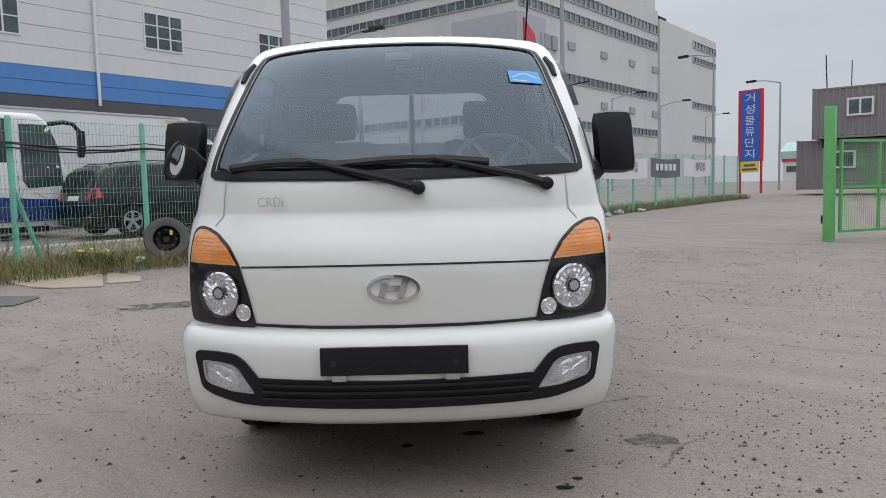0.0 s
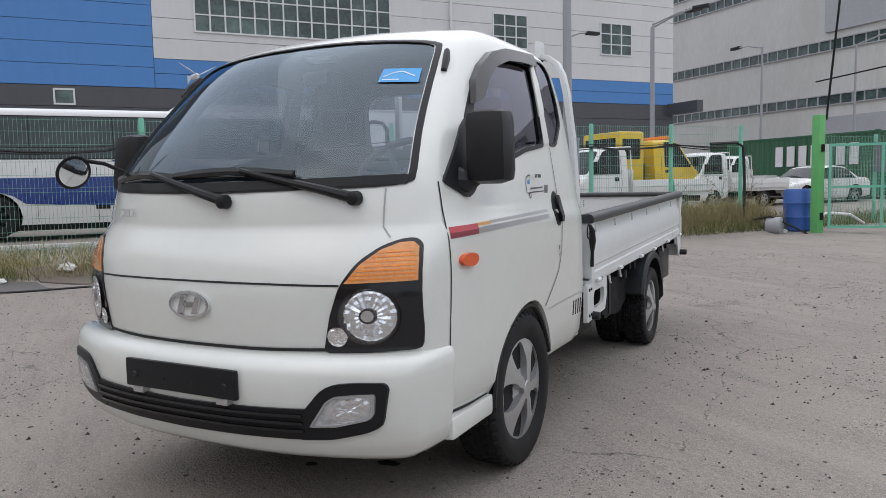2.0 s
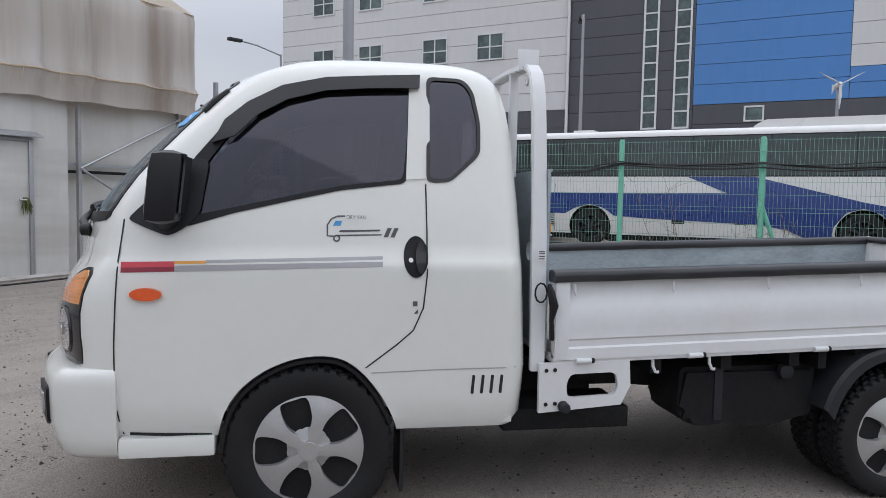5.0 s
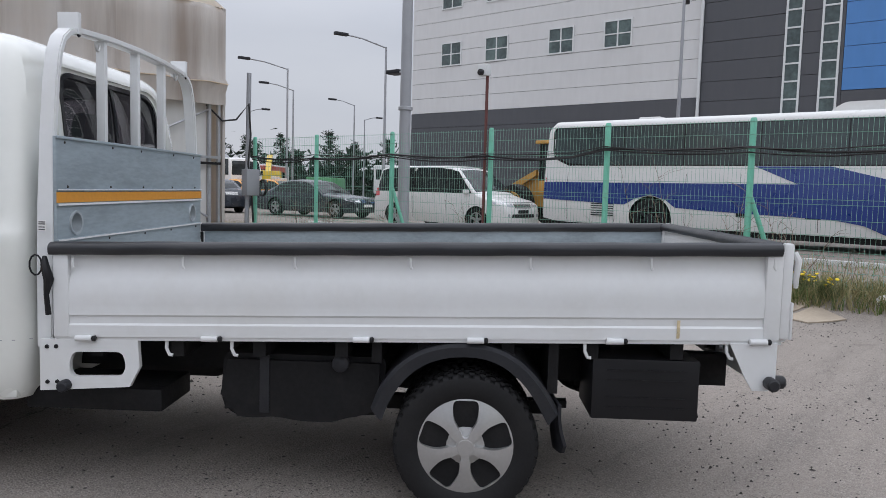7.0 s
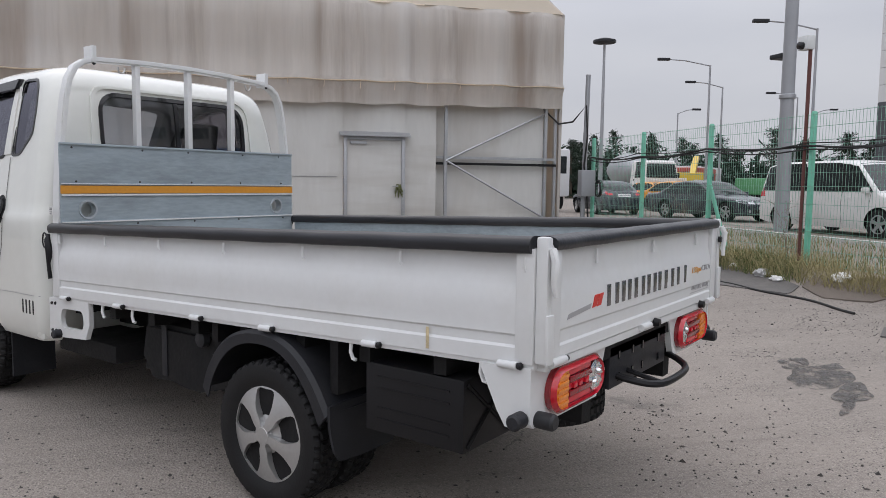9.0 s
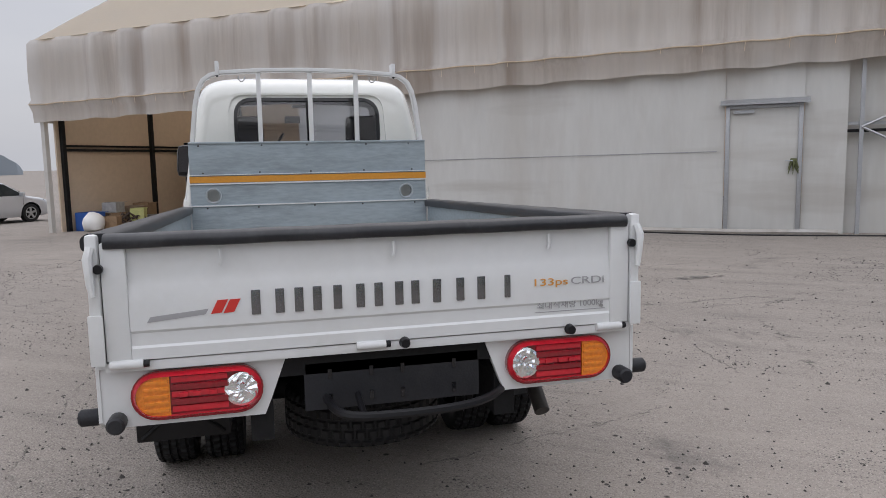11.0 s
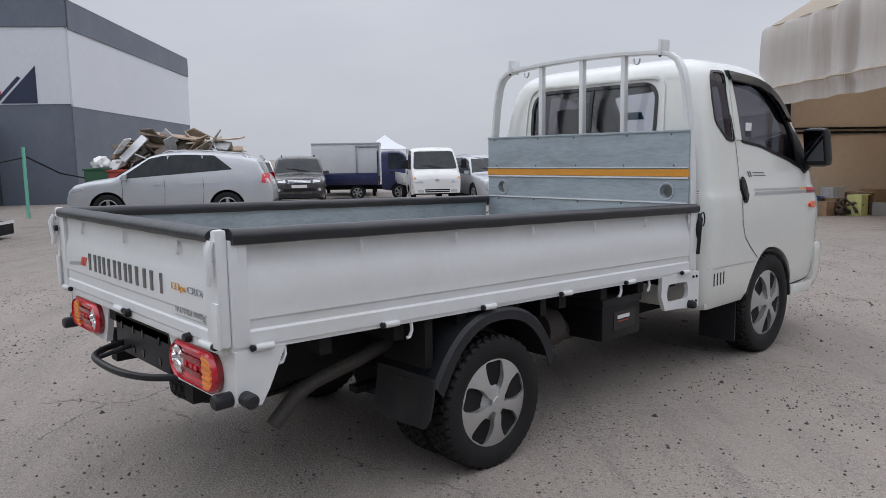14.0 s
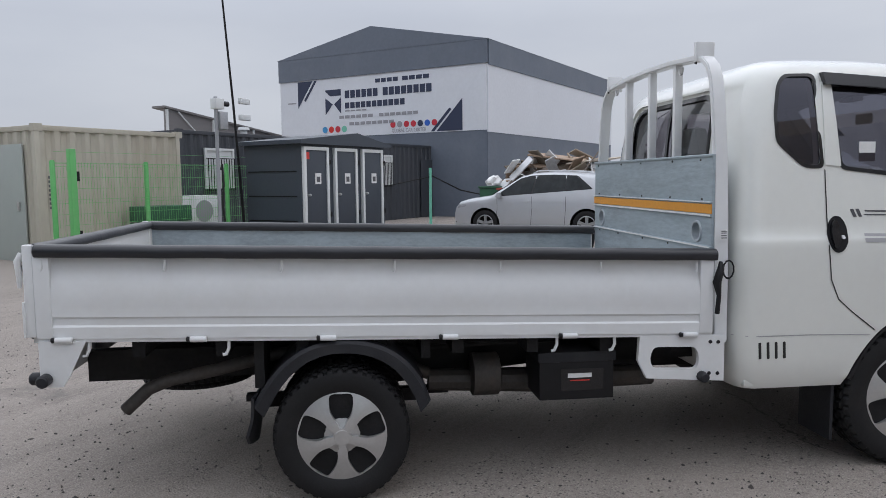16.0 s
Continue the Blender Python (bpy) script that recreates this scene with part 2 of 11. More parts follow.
def tube(bm, pts, r, seg=8, flat=1.0, close=False):
    """A round bar along pts; r may be a list."""
    pts = [Vector(p) for p in pts]
    rings = []
    n = len(pts)
    ref = None
    for i, p in enumerate(pts):
        d = (pts[min(i + 1, n - 1)] - pts[max(i - 1, 0)]).normalized()
        if ref is None or abs(ref.dot(d)) > 0.99:
            ref = Vector((0, 0, 1)) if abs(d.z) < 0.9 else Vector((1, 0, 0))
        a = d.cross(ref).normalized()
        b = a.cross(d).normalized()
        ref = b
        rr = r[i] if isinstance(r, (list, tuple)) else r
        rings.append([bm.verts.new(p + a * (rr * math.cos(2 * math.pi * k / seg)) + b * (rr * flat * math.sin(2 * math.pi * k / seg))) for k in range(seg)])
    for i in range(n - 1):
        for k in range(seg):
            bm.faces.new((rings[i][k], rings[i][(k + 1) % seg], rings[i + 1][(k + 1) % seg], rings[i + 1][k]))
    bm.faces.new(rings[0][::-1])
    bm.faces.new(rings[-1])
    return bm


def lathe(bm, prof, centre, axis="x", seg=32, caps=True):
    """prof: (along axis, radius) points, turned round the axis through centre."""
    cx, cy, cz = centre
    rings = []
    for h, r in prof:
        ring = []
        for k in range(seg):
            a = 2 * math.pi * k / seg
            c, s = r * math.cos(a), r * math.sin(a)
            ring.append(bm.verts.new({"x": (cx + h, cy + c, cz + s), "y": (cx + c, cy + h, cz + s), "z": (cx + c, cy + s, cz + h)}[axis]))
        rings.append(ring)
    for i in range(len(rings) - 1):
        for k in range(seg):
            bm.faces.new((rings[i][k], rings[i][(k + 1) % seg], rings[i + 1][(k + 1) % seg], rings[i + 1][k]))
    if caps and prof[0][1] > 1e-6:
        bm.faces.new(rings[0][::-1])
    if caps and prof[-1][1] > 1e-6:
        bm.faces.new(rings[-1])
    bmesh.ops.remove_doubles(bm, verts=[v for r in (rings[0], rings[-1]) for v in r], dist=1e-6)
    return bm


def chaikin(poly, times=2, keep=()):
    for _ in range(times):
        out = []
        n = len(poly)
        for i in range(n):
            p, q = poly[i], poly[(i + 1) % n]
            out += [(p[0] * 0.75 + q[0] * 0.25, p[1] * 0.75 + q[1] * 0.25), (p[0] * 0.25 + q[0] * 0.75, p[1] * 0.25 + q[1] * 0.75)]
        poly = out
    return poly


def rounded(poly, r, seg=4):
    """A polygon with its corners rounded by r."""
    out = []
    n = len(poly)
    for i in range(n):
        p, a, b = (Vector((*poly[(i + k) % n], 0)) for k in (0, -1, 1))
        u, v = (a - p), (b - p)
        d = min(r, u.length * 0.45, v.length * 0.45)
        s, e = p + u.normalized() * d, p + v.normalized() * d
        for k in range(seg + 1):
            t = k / seg
            w = s * (1 - t) ** 2 + p * 2 * t * (1 - t) + e * t * t
            out.append((w.x, w.y))
    return out


def ellipse(cx, cy, rx, ry, n=28):
    return [(cx + rx * math.cos(2 * math.pi * k / n), cy + ry * math.sin(2 * math.pi * k / n)) for k in range(n)]


FRONT = ((0, 0), (0.15, 0.006), (0.3, 0.025), (0.42, 0.062), (0.52, 0.103), (0.6, 0.152), (0.67, 0.197), (0.74, 0.25), (0.81, 0.315), (0.87, 0.38), (0.915, 0.435), (0.95, 0.495), (0.972, 0.59), (0.987, 0.75), (1, 1))
REAR = ((1, 1), (0.992, 0.7), (0.97, 0.4), (0.93, 0.17), (0.86, 0.06), (0.7, 0.015), (0.4, 0), (0, 0))
SIDE = 14


class Surf:
    """A vehicle's skin, level over level: z, half width, front y, rear y, depth of the front's and of the rear's corner."""

    def __init__(self, levels, front=FRONT, rear=REAR):
        self.lv = np.array(levels, float)
        self.front, self.rear = front, rear

    def row(self, z):
        return [float(np.interp(z, self.lv[:, 0], self.lv[:, k])) for k in range(1, 6)]

    def half(self, z):
        w, yf, yr, cf, cr = self.row(z)
        pts = [(w * a, yf + cf * b) for a, b in self.front]
        y0, y1 = yf + cf, yr - cr
        pts += [(w, y0 + (y1 - y0) * k / SIDE) for k in range(1, SIDE)]
        return pts + [(w * a, yr - cr * b) for a, b in self.rear]

    def mesh(self, bm=None, steps=None):
        bm = bm or bmesh.new()
        zs = [r[0] for r in self.lv] if steps is None else steps
        rings = []
        for z in zs:
            h = self.half(z)
            full = h + [(-x, y) for x, y in h[-2:0:-1]]
            rings.append([bm.verts.new((x, y, z)) for x, y in full])
        n = len(rings[0])
        for a, b in zip(rings, rings[1:]):
            for k in range(n):
                bm.faces.new((a[k], a[(k + 1) % n], b[(k + 1) % n], b[k]))
        bm.faces.new(rings[0][::-1])
        bm.faces.new(rings[-1])
        return bm

    def sx(self, y, z):
        h = self.half(z)
        m = len(self.front) + SIDE + 3
        return float(np.interp(y, [p[1] for p in h[:m]], [p[0] for p in h[:m]]))

    def fy(self, x, z):
        h = self.half(z)[:len(self.front)]
        return float(np.interp(abs(x), [p[0] for p in h], [p[1] for p in h]))

    def ry(self, x, z):
        h = self.half(z)[-len(self.rear):][::-1]
        return float(np.interp(abs(x), [p[0] for p in h], [p[1] for p in h]))

    def put(self, where, a, b, off):
        if where == "front":
            return (a, self.fy(a, b) - off, b)
        if where == "rear":
            return (a, self.ry(a, b) + off, b)
        s = 1 if where == "left" else -1
        return (s * (self.sx(a, b) + off), a, b)

    def patch(self, bm, where, poly, off=0.004, thick=0.006, step=0.06):
        """A piece of skin with the outline poly, lying off above the body and thick deep."""
        t = bmesh.new()
        t.faces.new([t.verts.new((p[0], p[1], 0)) for p in poly])
        a0, a1 = min(p[0] for p in poly), max(p[0] for p in poly)
        b0, b1 = min(p[1] for p in poly), max(p[1] for p in poly)
        for lo, hi, k in ((a0, a1, 0), (b0, b1, 1)):
            n = int((hi - lo) / step)
            for i in range(1, n + 1):
                c = lo + (hi - lo) * i / (n + 1)
                bmesh.ops.bisect_plane(t, geom=t.verts[:] + t.edges[:] + t.faces[:], plane_co=(c, c, 0), plane_no=((1, 0, 0), (0, 1, 0))[k])
        top = {v: bm.verts.new(self.put(where, v.co.x, v.co.y, off)) for v in t.verts}
        low = {v: bm.verts.new(self.put(where, v.co.x, v.co.y, off - thick)) for v in t.verts if v.is_boundary} if thick else {}
        for f in t.faces:
            bm.faces.new([top[v] for v in f.verts])
        if thick:
            for e in t.edges:
                if e.is_boundary:
                    a, b = e.verts
                    bm.faces.new((top[a], top[b], low[b], low[a]))
        t.free()
        return bm

    def loop(self, bm, where, outer, inner, off=0.005, thick=0.01):
        """A flat frame between two outlines with as many points each."""
        n = len(outer)
        o = [bm.verts.new(self.put(where, *p, off)) for p in outer]
        i = [bm.verts.new(self.put(where, *p, off)) for p in inner]
        od = [bm.verts.new(self.put(where, *p, off - thick)) for p in outer]
        idn = [bm.verts.new(self.put(where, *p, off - thick)) for p in inner]
        for k in range(n):
            j = (k + 1) % n
            bm.faces.new((o[k], o[j], i[j], i[k]))
            bm.faces.new((o[k], od[k], od[j], o[j]))
            bm.faces.new((i[k], i[j], idn[j], idn[k]))
        return bm

    def line(self, bm, where, pts, width=0.006, off=0.0025):
        """A narrow gap or mark along pts."""
        dense = []
        for p, q in zip(pts, pts[1:]):
            n = max(1, int(math.dist(p, q) / 0.05))
            dense += [(p[0] + (q[0] - p[0]) * k / n, p[1] + (q[1] - p[1]) * k / n) for k in range(n)]
        dense.append(pts[-1])
        rows = []
        for k, p in enumerate(dense):
            a, b = dense[max(k - 1, 0)], dense[min(k + 1, len(dense) - 1)]
            d = math.dist(a, b) or 1
            nx, ny = -(b[1] - a[1]) / d * width / 2, (b[0] - a[0]) / d * width / 2
            rows.append((bm.verts.new(self.put(where, p[0] + nx, p[1] + ny, off)), bm.verts.new(self.put(where, p[0] - nx, p[1] - ny, off))))
        for (a, b), (c, d) in zip(rows, rows[1:]):
            bm.faces.new((a, b, d, c))
        return bm


def inset(poly, d):
    """The outline moved in by d (poly in either turning sense)."""
    n = len(poly)
    area = sum(poly[i][0] * poly[(i + 1) % n][1] - poly[(i + 1) % n][0] * poly[i][1] for i in range(n))
    s = 1 if area > 0 else -1
    out = []
    for i in range(n):
        a, b = poly[i - 1], poly[(i + 1) % n]
        dx, dy = b[0] - a[0], b[1] - a[1]
        L = math.hypot(dx, dy) or 1
        out.append((poly[i][0] - s * dy / L * d, poly[i][1] + s * dx / L * d))
    return out


def cut(bm, cutters):
    """bm minus each of the closed cutter meshes."""
    me = bpy.data.meshes.new("blank")
    bmesh.ops.recalc_face_normals(bm, faces=bm.faces)
    bm.to_mesh(me)
    bm.free()
    ob = new("blank", me)
    tmp = []
    for c in cutters:
        cm = bpy.data.meshes.new("cutter")
        bmesh.ops.recalc_face_normals(c, faces=c.faces)
        c.to_mesh(cm)
        c.free()
        co = new("cutter", cm)
        mod = ob.modifiers.new("cut", "BOOLEAN")
        mod.operation, mod.solver, mod.object = "DIFFERENCE", "EXACT", co
        tmp += [co]
    dg = bpy.context.evaluated_depsgraph_get()
    dg.update()
    res = bpy.data.meshes.new_from_object(ob.evaluated_get(dg))
    out = bmesh.new()
    out.from_mesh(res)
    bpy.data.meshes.remove(res)
    for o in [ob] + tmp:
        d = o.data
        bpy.data.objects.remove(o)
        bpy.data.meshes.remove(d)
    return out


def letters(body, size, depth=0.001):
    """Built-in font as a bmesh in the xy plane, from the left end of its baseline."""
    cu = bpy.data.curves.new("letters", "FONT")
    cu.body, cu.size, cu.extrude = body, size, depth
    ob = new("letters", cu)
    dg = bpy.context.evaluated_depsgraph_get()
    dg.update()
    me = bpy.data.meshes.new_from_object(ob.evaluated_get(dg))
    bm = bmesh.new()
    bm.from_mesh(me)
    bpy.data.objects.remove(ob)
    bpy.data.curves.remove(cu)
    bpy.data.meshes.remove(me)
    return bm


def write(name, body, size, material, parent, m, width=None, label=""):
    bm = letters(body, size)
    if not bm.verts:
        bm.free()
        return None
    x0, x1 = min(v.co.x for v in bm.verts), max(v.co.x for v in bm.verts)
    s = (width / (x1 - x0)) if width else 1
    for v in bm.verts:
        v.co.x = (v.co.x - x0) * s
        v.co = m @ v.co
    return part(name, bm, material, parent, label)


def facets(put, rx, rz, rings, sectors, rough, seed):
    """A dish of small tilted mirror faces; put(a, b, off) lays it on its lamp."""
    rnd = random.Random(seed)
    bm = bmesh.new()
    mid = bm.verts.new(put(0, 0, 0))
    last = None
    for i in range(1, rings + 1):
        q = i / rings
        ring = []
        for k in range(sectors):
            t = 2 * math.pi * k / sectors
            off = rough * (rnd.random() * 0.7 + 0.3 * (k % 2)) if i < rings else 0.0
            ring.append(bm.verts.new(put(rx * q * math.cos(t), rz * q * math.sin(t), off)))
        for k in range(sectors):
            j = (k + 1) % sectors
            if last is None:
                bm.faces.new((mid, ring[k], ring[j]))
            else:
                bm.faces.new((last[k], ring[k], ring[j], last[j]))
        last = ring
    return bm

# ---------------------------------------------------------------- the white pickup truck
truck = thing("pickup_truck", Matrix.Identity(4), "white single-cab pickup truck with an open drop-side cargo bed", "truck")
RAKE = 0.028


def shear(bm):
    """The cargo bed rises a little towards the tail."""
    for v in bm.verts:
        v.co.z += RAKE * (v.co.y - 2.2)
    return bm


cab = Surf([(z, w, yf + 0.018 * max(0.0, 1 - yf / 1.17), yr, cf, cr) for z, w, yf, yr, cf, cr in [
    (0.40, 0.820, 0.150, 2.02, 0.46, 0.08), (0.45, 0.845, 0.125, 2.050, 0.46, 0.10), (0.55, 0.852, 0.110, 2.060, 0.47, 0.10),
    (0.66, 0.857, 0.098, 2.066, 0.47, 0.10), (0.70, 0.858, 0.086, 2.064, 0.48, 0.10), (0.80, 0.860, 0.078, 2.060, 0.48, 0.10),
    (0.88, 0.861, 0.080, 2.056, 0.48, 0.10), (0.905, 0.862, 0.086, 2.055, 0.48, 0.10), (0.95, 0.862, 0.096, 2.052, 0.48, 0.10),
    (1.00, 0.861, 0.118, 2.050, 0.48, 0.10), (1.04, 0.860, 0.144, 2.048, 0.48, 0.10), (1.065, 0.858, 0.160, 2.047, 0.48, 0.10),
    (1.085, 0.852, 0.172, 2.046, 0.48, 0.10), (1.10, 0.845, 0.174, 2.045, 0.48, 0.10), (1.15, 0.836, 0.180, 2.043, 0.48, 0.10),
    (1.21, 0.828, 0.196, 2.040, 0.48, 0.10), (1.26, 0.820, 0.215, 2.036, 0.47, 0.10), (1.33, 0.809, 0.262, 2.032, 0.46, 0.10),
    (1.40, 0.798, 0.318, 2.027, 0.45, 0.11), (1.50, 0.781, 0.416, 2.020, 0.43, 0.11), (1.60, 0.764, 0.522, 2.011, 0.41, 0.12),
    (1.70, 0.743, 0.632, 1.996, 0.39, 0.13), (1.76, 0.729, 0.708, 1.980, 0.38, 0.14), (1.80, 0.717, 0.768, 1.966, 0.37, 0.15),
    (1.83, 0.703, 0.826, 1.948, 0.36, 0.16), (1.855, 0.684, 0.884, 1.925, 0.36, 0.17), (1.875, 0.660, 0.946, 1.898, 0.35, 0.18),
    (1.892, 0.626, 1.02, 1.862, 0.34, 0.18), (1.906, 0.580, 1.11, 1.815, 0.32, 0.18), (1.918, 0.515, 1.21, 1.76, 0.28, 0.18),
    (1.928, 0.42, 1.33, 1.69, 0.20, 0.14), (1.934, 0.30, 1.42, 1.62, 0.10, 0.08), (1.936, 0.15, 1.48, 1.56, 0.03, 0.03)]])

WS = [(-0.735, 1.222), (-0.45, 1.214), (0, 1.205), (0.45, 1.214), (0.735, 1.222), (0.745, 1.27), (0.69, 1.52), (0.635, 1.76), (0.60, 1.80), (0.30, 1.822), (0, 1.828), (-0.30, 1.822), (-0.60, 1.80), (-0.635, 1.76), (-0.69, 1.52), (-0.745, 1.27)]
WS = chaikin(WS, 2)


def shrink(poly, k, cx, cy):
    return [(cx + (x - cx) * k, cy + (y - cy) * k) for x, y in poly]


WSIN = shrink(WS, 0.965, 0, 1.5)
DOORWIN = [(0.735, 1.252), (0.88, 1.285), (1.08, 1.33), (1.29, 1.377), (1.535, 1.405), (1.558, 1.60), (1.575, 1.765), (1.40, 1.778), (1.20, 1.762), (1.06, 1.722), (0.95, 1.655), (0.86, 1.565), (0.77, 1.44)]
DOORWIN = rounded(DOORWIN, 0.03, 3)
QWIN = rounded([(1.645, 1.815), (1.775, 1.812), (1.812, 1.77), (1.838, 1.64), (1.836, 1.52), (1.722, 1.412), (1.640, 1.408)], 0.03, 3)
RWIN = rounded([(-0.475, 1.39), (0.475, 1.39), (0.475, 1.745), (-0.475, 1.745)], 0.11, 6)


def smooth_open(pts, times=2):
    """Corner cutting that keeps both ends."""
    for _ in range(times):
        out = [pts[0]]
        for p, q in zip(pts, pts[1:]):
            out += [tuple(a * 0.75 + b * 0.25 for a, b in zip(p, q)), tuple(a * 0.25 + b * 0.75 for a, b in zip(p, q))]
        pts = out + [pts[-1]]
    return pts


def wheel_well(sign):
    bm = bmesh.new()
    poly = [(0.80, 0.30), (0.822, 0.40), (0.848, 0.50), (0.906, 0.59), (1.012, 0.668), (1.14, 0.711), (1.269, 0.711), (1.356, 0.665), (1.444, 0.563), (1.51, 0.44), (1.54, 0.30)]
    return prism(bm, smooth_open(poly, 2), "x", sign * 0.50, sign * 1.2)


inner = Surf([(z, max(w - 0.05, 0.05), yf + 0.07, yr - 0.05, cf, cr) for z, w, yf, yr, cf, cr in cab.lv.tolist() if 0.6 < z < 1.91])
floor_level = inner.lv[0][0]
body = cut(cab.mesh(steps=sorted(set([r[0] for r in cab.lv] + [0.75, 0.85, 1.45, 1.55, 1.65, 1.73]))), [
    inner.mesh(), prism(bmesh.new(), WSIN, "y", -0.5, 1.25),
    prism(bmesh.new(), DOORWIN, "x", 0.3, 1.3), prism(bmesh.new(), DOORWIN, "x", -1.3, -0.3),
    prism(bmesh.new(), QWIN, "x", 0.3, 1.3), prism(bmesh.new(), QWIN, "x", -1.3, -0.3),
    prism(bmesh.new(), RWIN, "y", 1.85, 2.4), wheel_well(1), wheel_well(-1)])
body_ob = part("cab_body", body, "white", truck, "glossy white painted steel cab", angle=28)
body_ob.data.materials.append(M["lining"])
for f in body_ob.data.polygons:
    c = f.center
    inside = floor_level - 0.02 < c.z < 1.93 and abs(c.x) < cab.sx(c.y, c.z) - 0.012 and cab.fy(c.x, c.z) + 0.02 < c.y < cab.ry(c.x, c.z) - 0.012
    ceiling_face = f.normal.z < -0.6 and c.z > 1.45 and abs(c.x) < 0.75
    if ceiling_face or inside and f.normal.dot(Vector((0, 1.2, 1.3)) - c) > -0.01:
        f.material_index = 1

# panes
part("windshield", cab.patch(bmesh.new(), "front", shrink(WS, 0.985, 0, 1.5), off=-0.006, thick=0, step=0.05), "windshield", truck, "clear curved windshield with a dark edge")
part("windshield_edge", cab.loop(bmesh.new(), "front", WS, shrink(WS, 0.972, 0, 1.51), off=0.006, thick=0.014), "plastic", truck, "black rubber windshield edge")
lower_edge = [(-0.72, 1.228), (0, 1.212), (0.72, 1.228), (0.73, 1.262), (0.4, 1.252), (0, 1.247), (-0.4, 1.252), (-0.73, 1.262)]
part("cowl_band", cab.patch(bmesh.new(), "front", lower_edge, off=0.008, thick=0.014, step=0.03), "plastic", truck, "black band at the windshield's foot")
for side in ("left", "right"):
    win = part("door_window", cab.patch(bmesh.new(), side, DOORWIN, off=-0.012, thick=0), "tint", truck, "dark tinted door window")
    part("quarter_window", cab.patch(bmesh.new(), side, QWIN, off=-0.004, thick=0), "tint", truck, "dark tinted corner window")
    big = rounded([(0.70, 1.205), (0.88, 1.262), (1.08, 1.310), (1.29, 1.358), (1.548, 1.390), (1.572, 1.60), (1.588, 1.790), (1.40, 1.803), (1.20, 1.788), (1.04, 1.748), (0.925, 1.682), (0.83, 1.59), (0.72, 1.455)], 0.03, 3)
    part("window_frame", cab.loop(bmesh.new(), side, big, DOORWIN, off=0.004, thick=0.03), "plastic", truck, "black door window frame")
    part("quarter_window_seal", cab.loop(bmesh.new(), side, rounded([(1.632, 1.829), (1.786, 1.826), (1.826, 1.776), (1.852, 1.64), (1.850, 1.512), (1.726, 1.398), (1.627, 1.394)], 0.03, 3), QWIN, off=0.004, thick=0.02), "gloss", truck)
    sail = [(0.495, 1.235), (0.56, 1.205), (0.645, 1.172), (0.70, 1.20), (0.76, 1.262), (0.79, 1.46), (0.74, 1.475), (0.69, 1.44), (0.60, 1.34)]
    part("mirror_sail", cab.patch(bmesh.new(), side, rounded(sail, 0.02, 2), off=0.010, thick=0.014), "softplastic", truck, "black plastic corner plate of the mirror")
    visor = [(0.80, 1.53), (0.845, 1.622), (0.93, 1.694), (1.06, 1.764), (1.23, 1.804), (1.384, 1.817), (1.604, 1.832), (1.60, 1.775), (1.39, 1.765), (1.23, 1.75), (1.08, 1.708), (0.97, 1.645), (0.885, 1.56)]
    part("wind_deflector", cab.patch(bmesh.new(), side, visor, off=0.03, thick=0.028), "gloss", truck, "smoked plastic wind deflector over the door window")
    part("door_post_cover", cab.patch(bmesh.new(), side, [(1.560, 1.775), (1.606, 1.79), (1.622, 1.41), (1.545, 1.405)], off=0.006, thick=0.008), "white", truck)
    for gap in ([(1.624, 1.39), (1.628, 1.20), (1.628, 1.034), (1.614, 0.898), (1.575, 0.808), (1.509, 0.751), (1.389, 0.661)], [(0.482, 1.235), (0.467, 1.085), (0.452, 0.76), (0.452, 0.54), (0.477, 0.415)]):
        part("door_gap", cab.line(bmesh.new(), side, gap, 0.0055), "seam", truck, "dark gap round the door")
    part("sill_gap", cab.line(bmesh.new(), side, [(0.50, 0.418), (0.80, 0.405)], 0.014), "seam", truck)
    part("door_handle_recess", cab.patch(bmesh.new(), side, ellipse(1.583, 1.10, 0.049, 0.082), off=0.004, thick=0.004), "plastic", truck, "black oval door handle")
    hd = cab.patch(bmesh.new(), side, ellipse(1.600, 1.10, 0.020, 0.064, 18), off=0.022, thick=0.022)
    part("door_handle_grip", hd, "gloss", truck)
    part("keyhole", cab.patch(bmesh.new(), side, ellipse(1.562, 1.088, 0.009, 0.009, 12), off=0.012, thick=0.008), "silver", truck)
    part("indicator", cab.patch(bmesh.new(), side, ellipse(0.571, 0.957, 0.058, 0.024), off=0.018, thick=0.02), "indicator", truck, "red-orange oval side indicator")
    for k in range(4):
        y = 1.822 + k * 0.039
        part("vent_slot", cab.patch(bmesh.new(), side, rounded([(y - 0.008, 0.545), (y + 0.004, 0.543), (y + 0.010, 0.620), (y - 0.002, 0.622)], 0.004, 2), off=0.002, thick=0.004), "seam", truck)
    # the crease's shade as a flat grey line; the skin has no fold here
    part("sill_crease_shade", cab.line(bmesh.new(), side, [(1.41, 0.640), (1.70, 0.648), (2.05, 0.650)], 0.004, 0.002), "stripe_grey", truck)
    s = 1 if side == "left" else -1
    # decals along the door
    part("red_stripe", cab.patch(bmesh.new(), side, [(0.478, 1.055), (0.672, 1.060), (0.672, 1.080), (0.478, 1.076)], off=0.002, thick=0), "stripe_red", truck, "faded red door stripe")
    part("dark_red_stripe", cab.patch(bmesh.new(), side, [(0.478, 1.036), (0.672, 1.042), (0.672, 1.060), (0.478, 1.055)], off=0.002, thick=0), "stripe_dark", truck)
    part("orange_stripe", cab.patch(bmesh.new(), side, [(0.672, 1.070), (0.785, 1.072), (0.785, 1.083), (0.672, 1.081)], off=0.002, thick=0), "orangeink", truck)
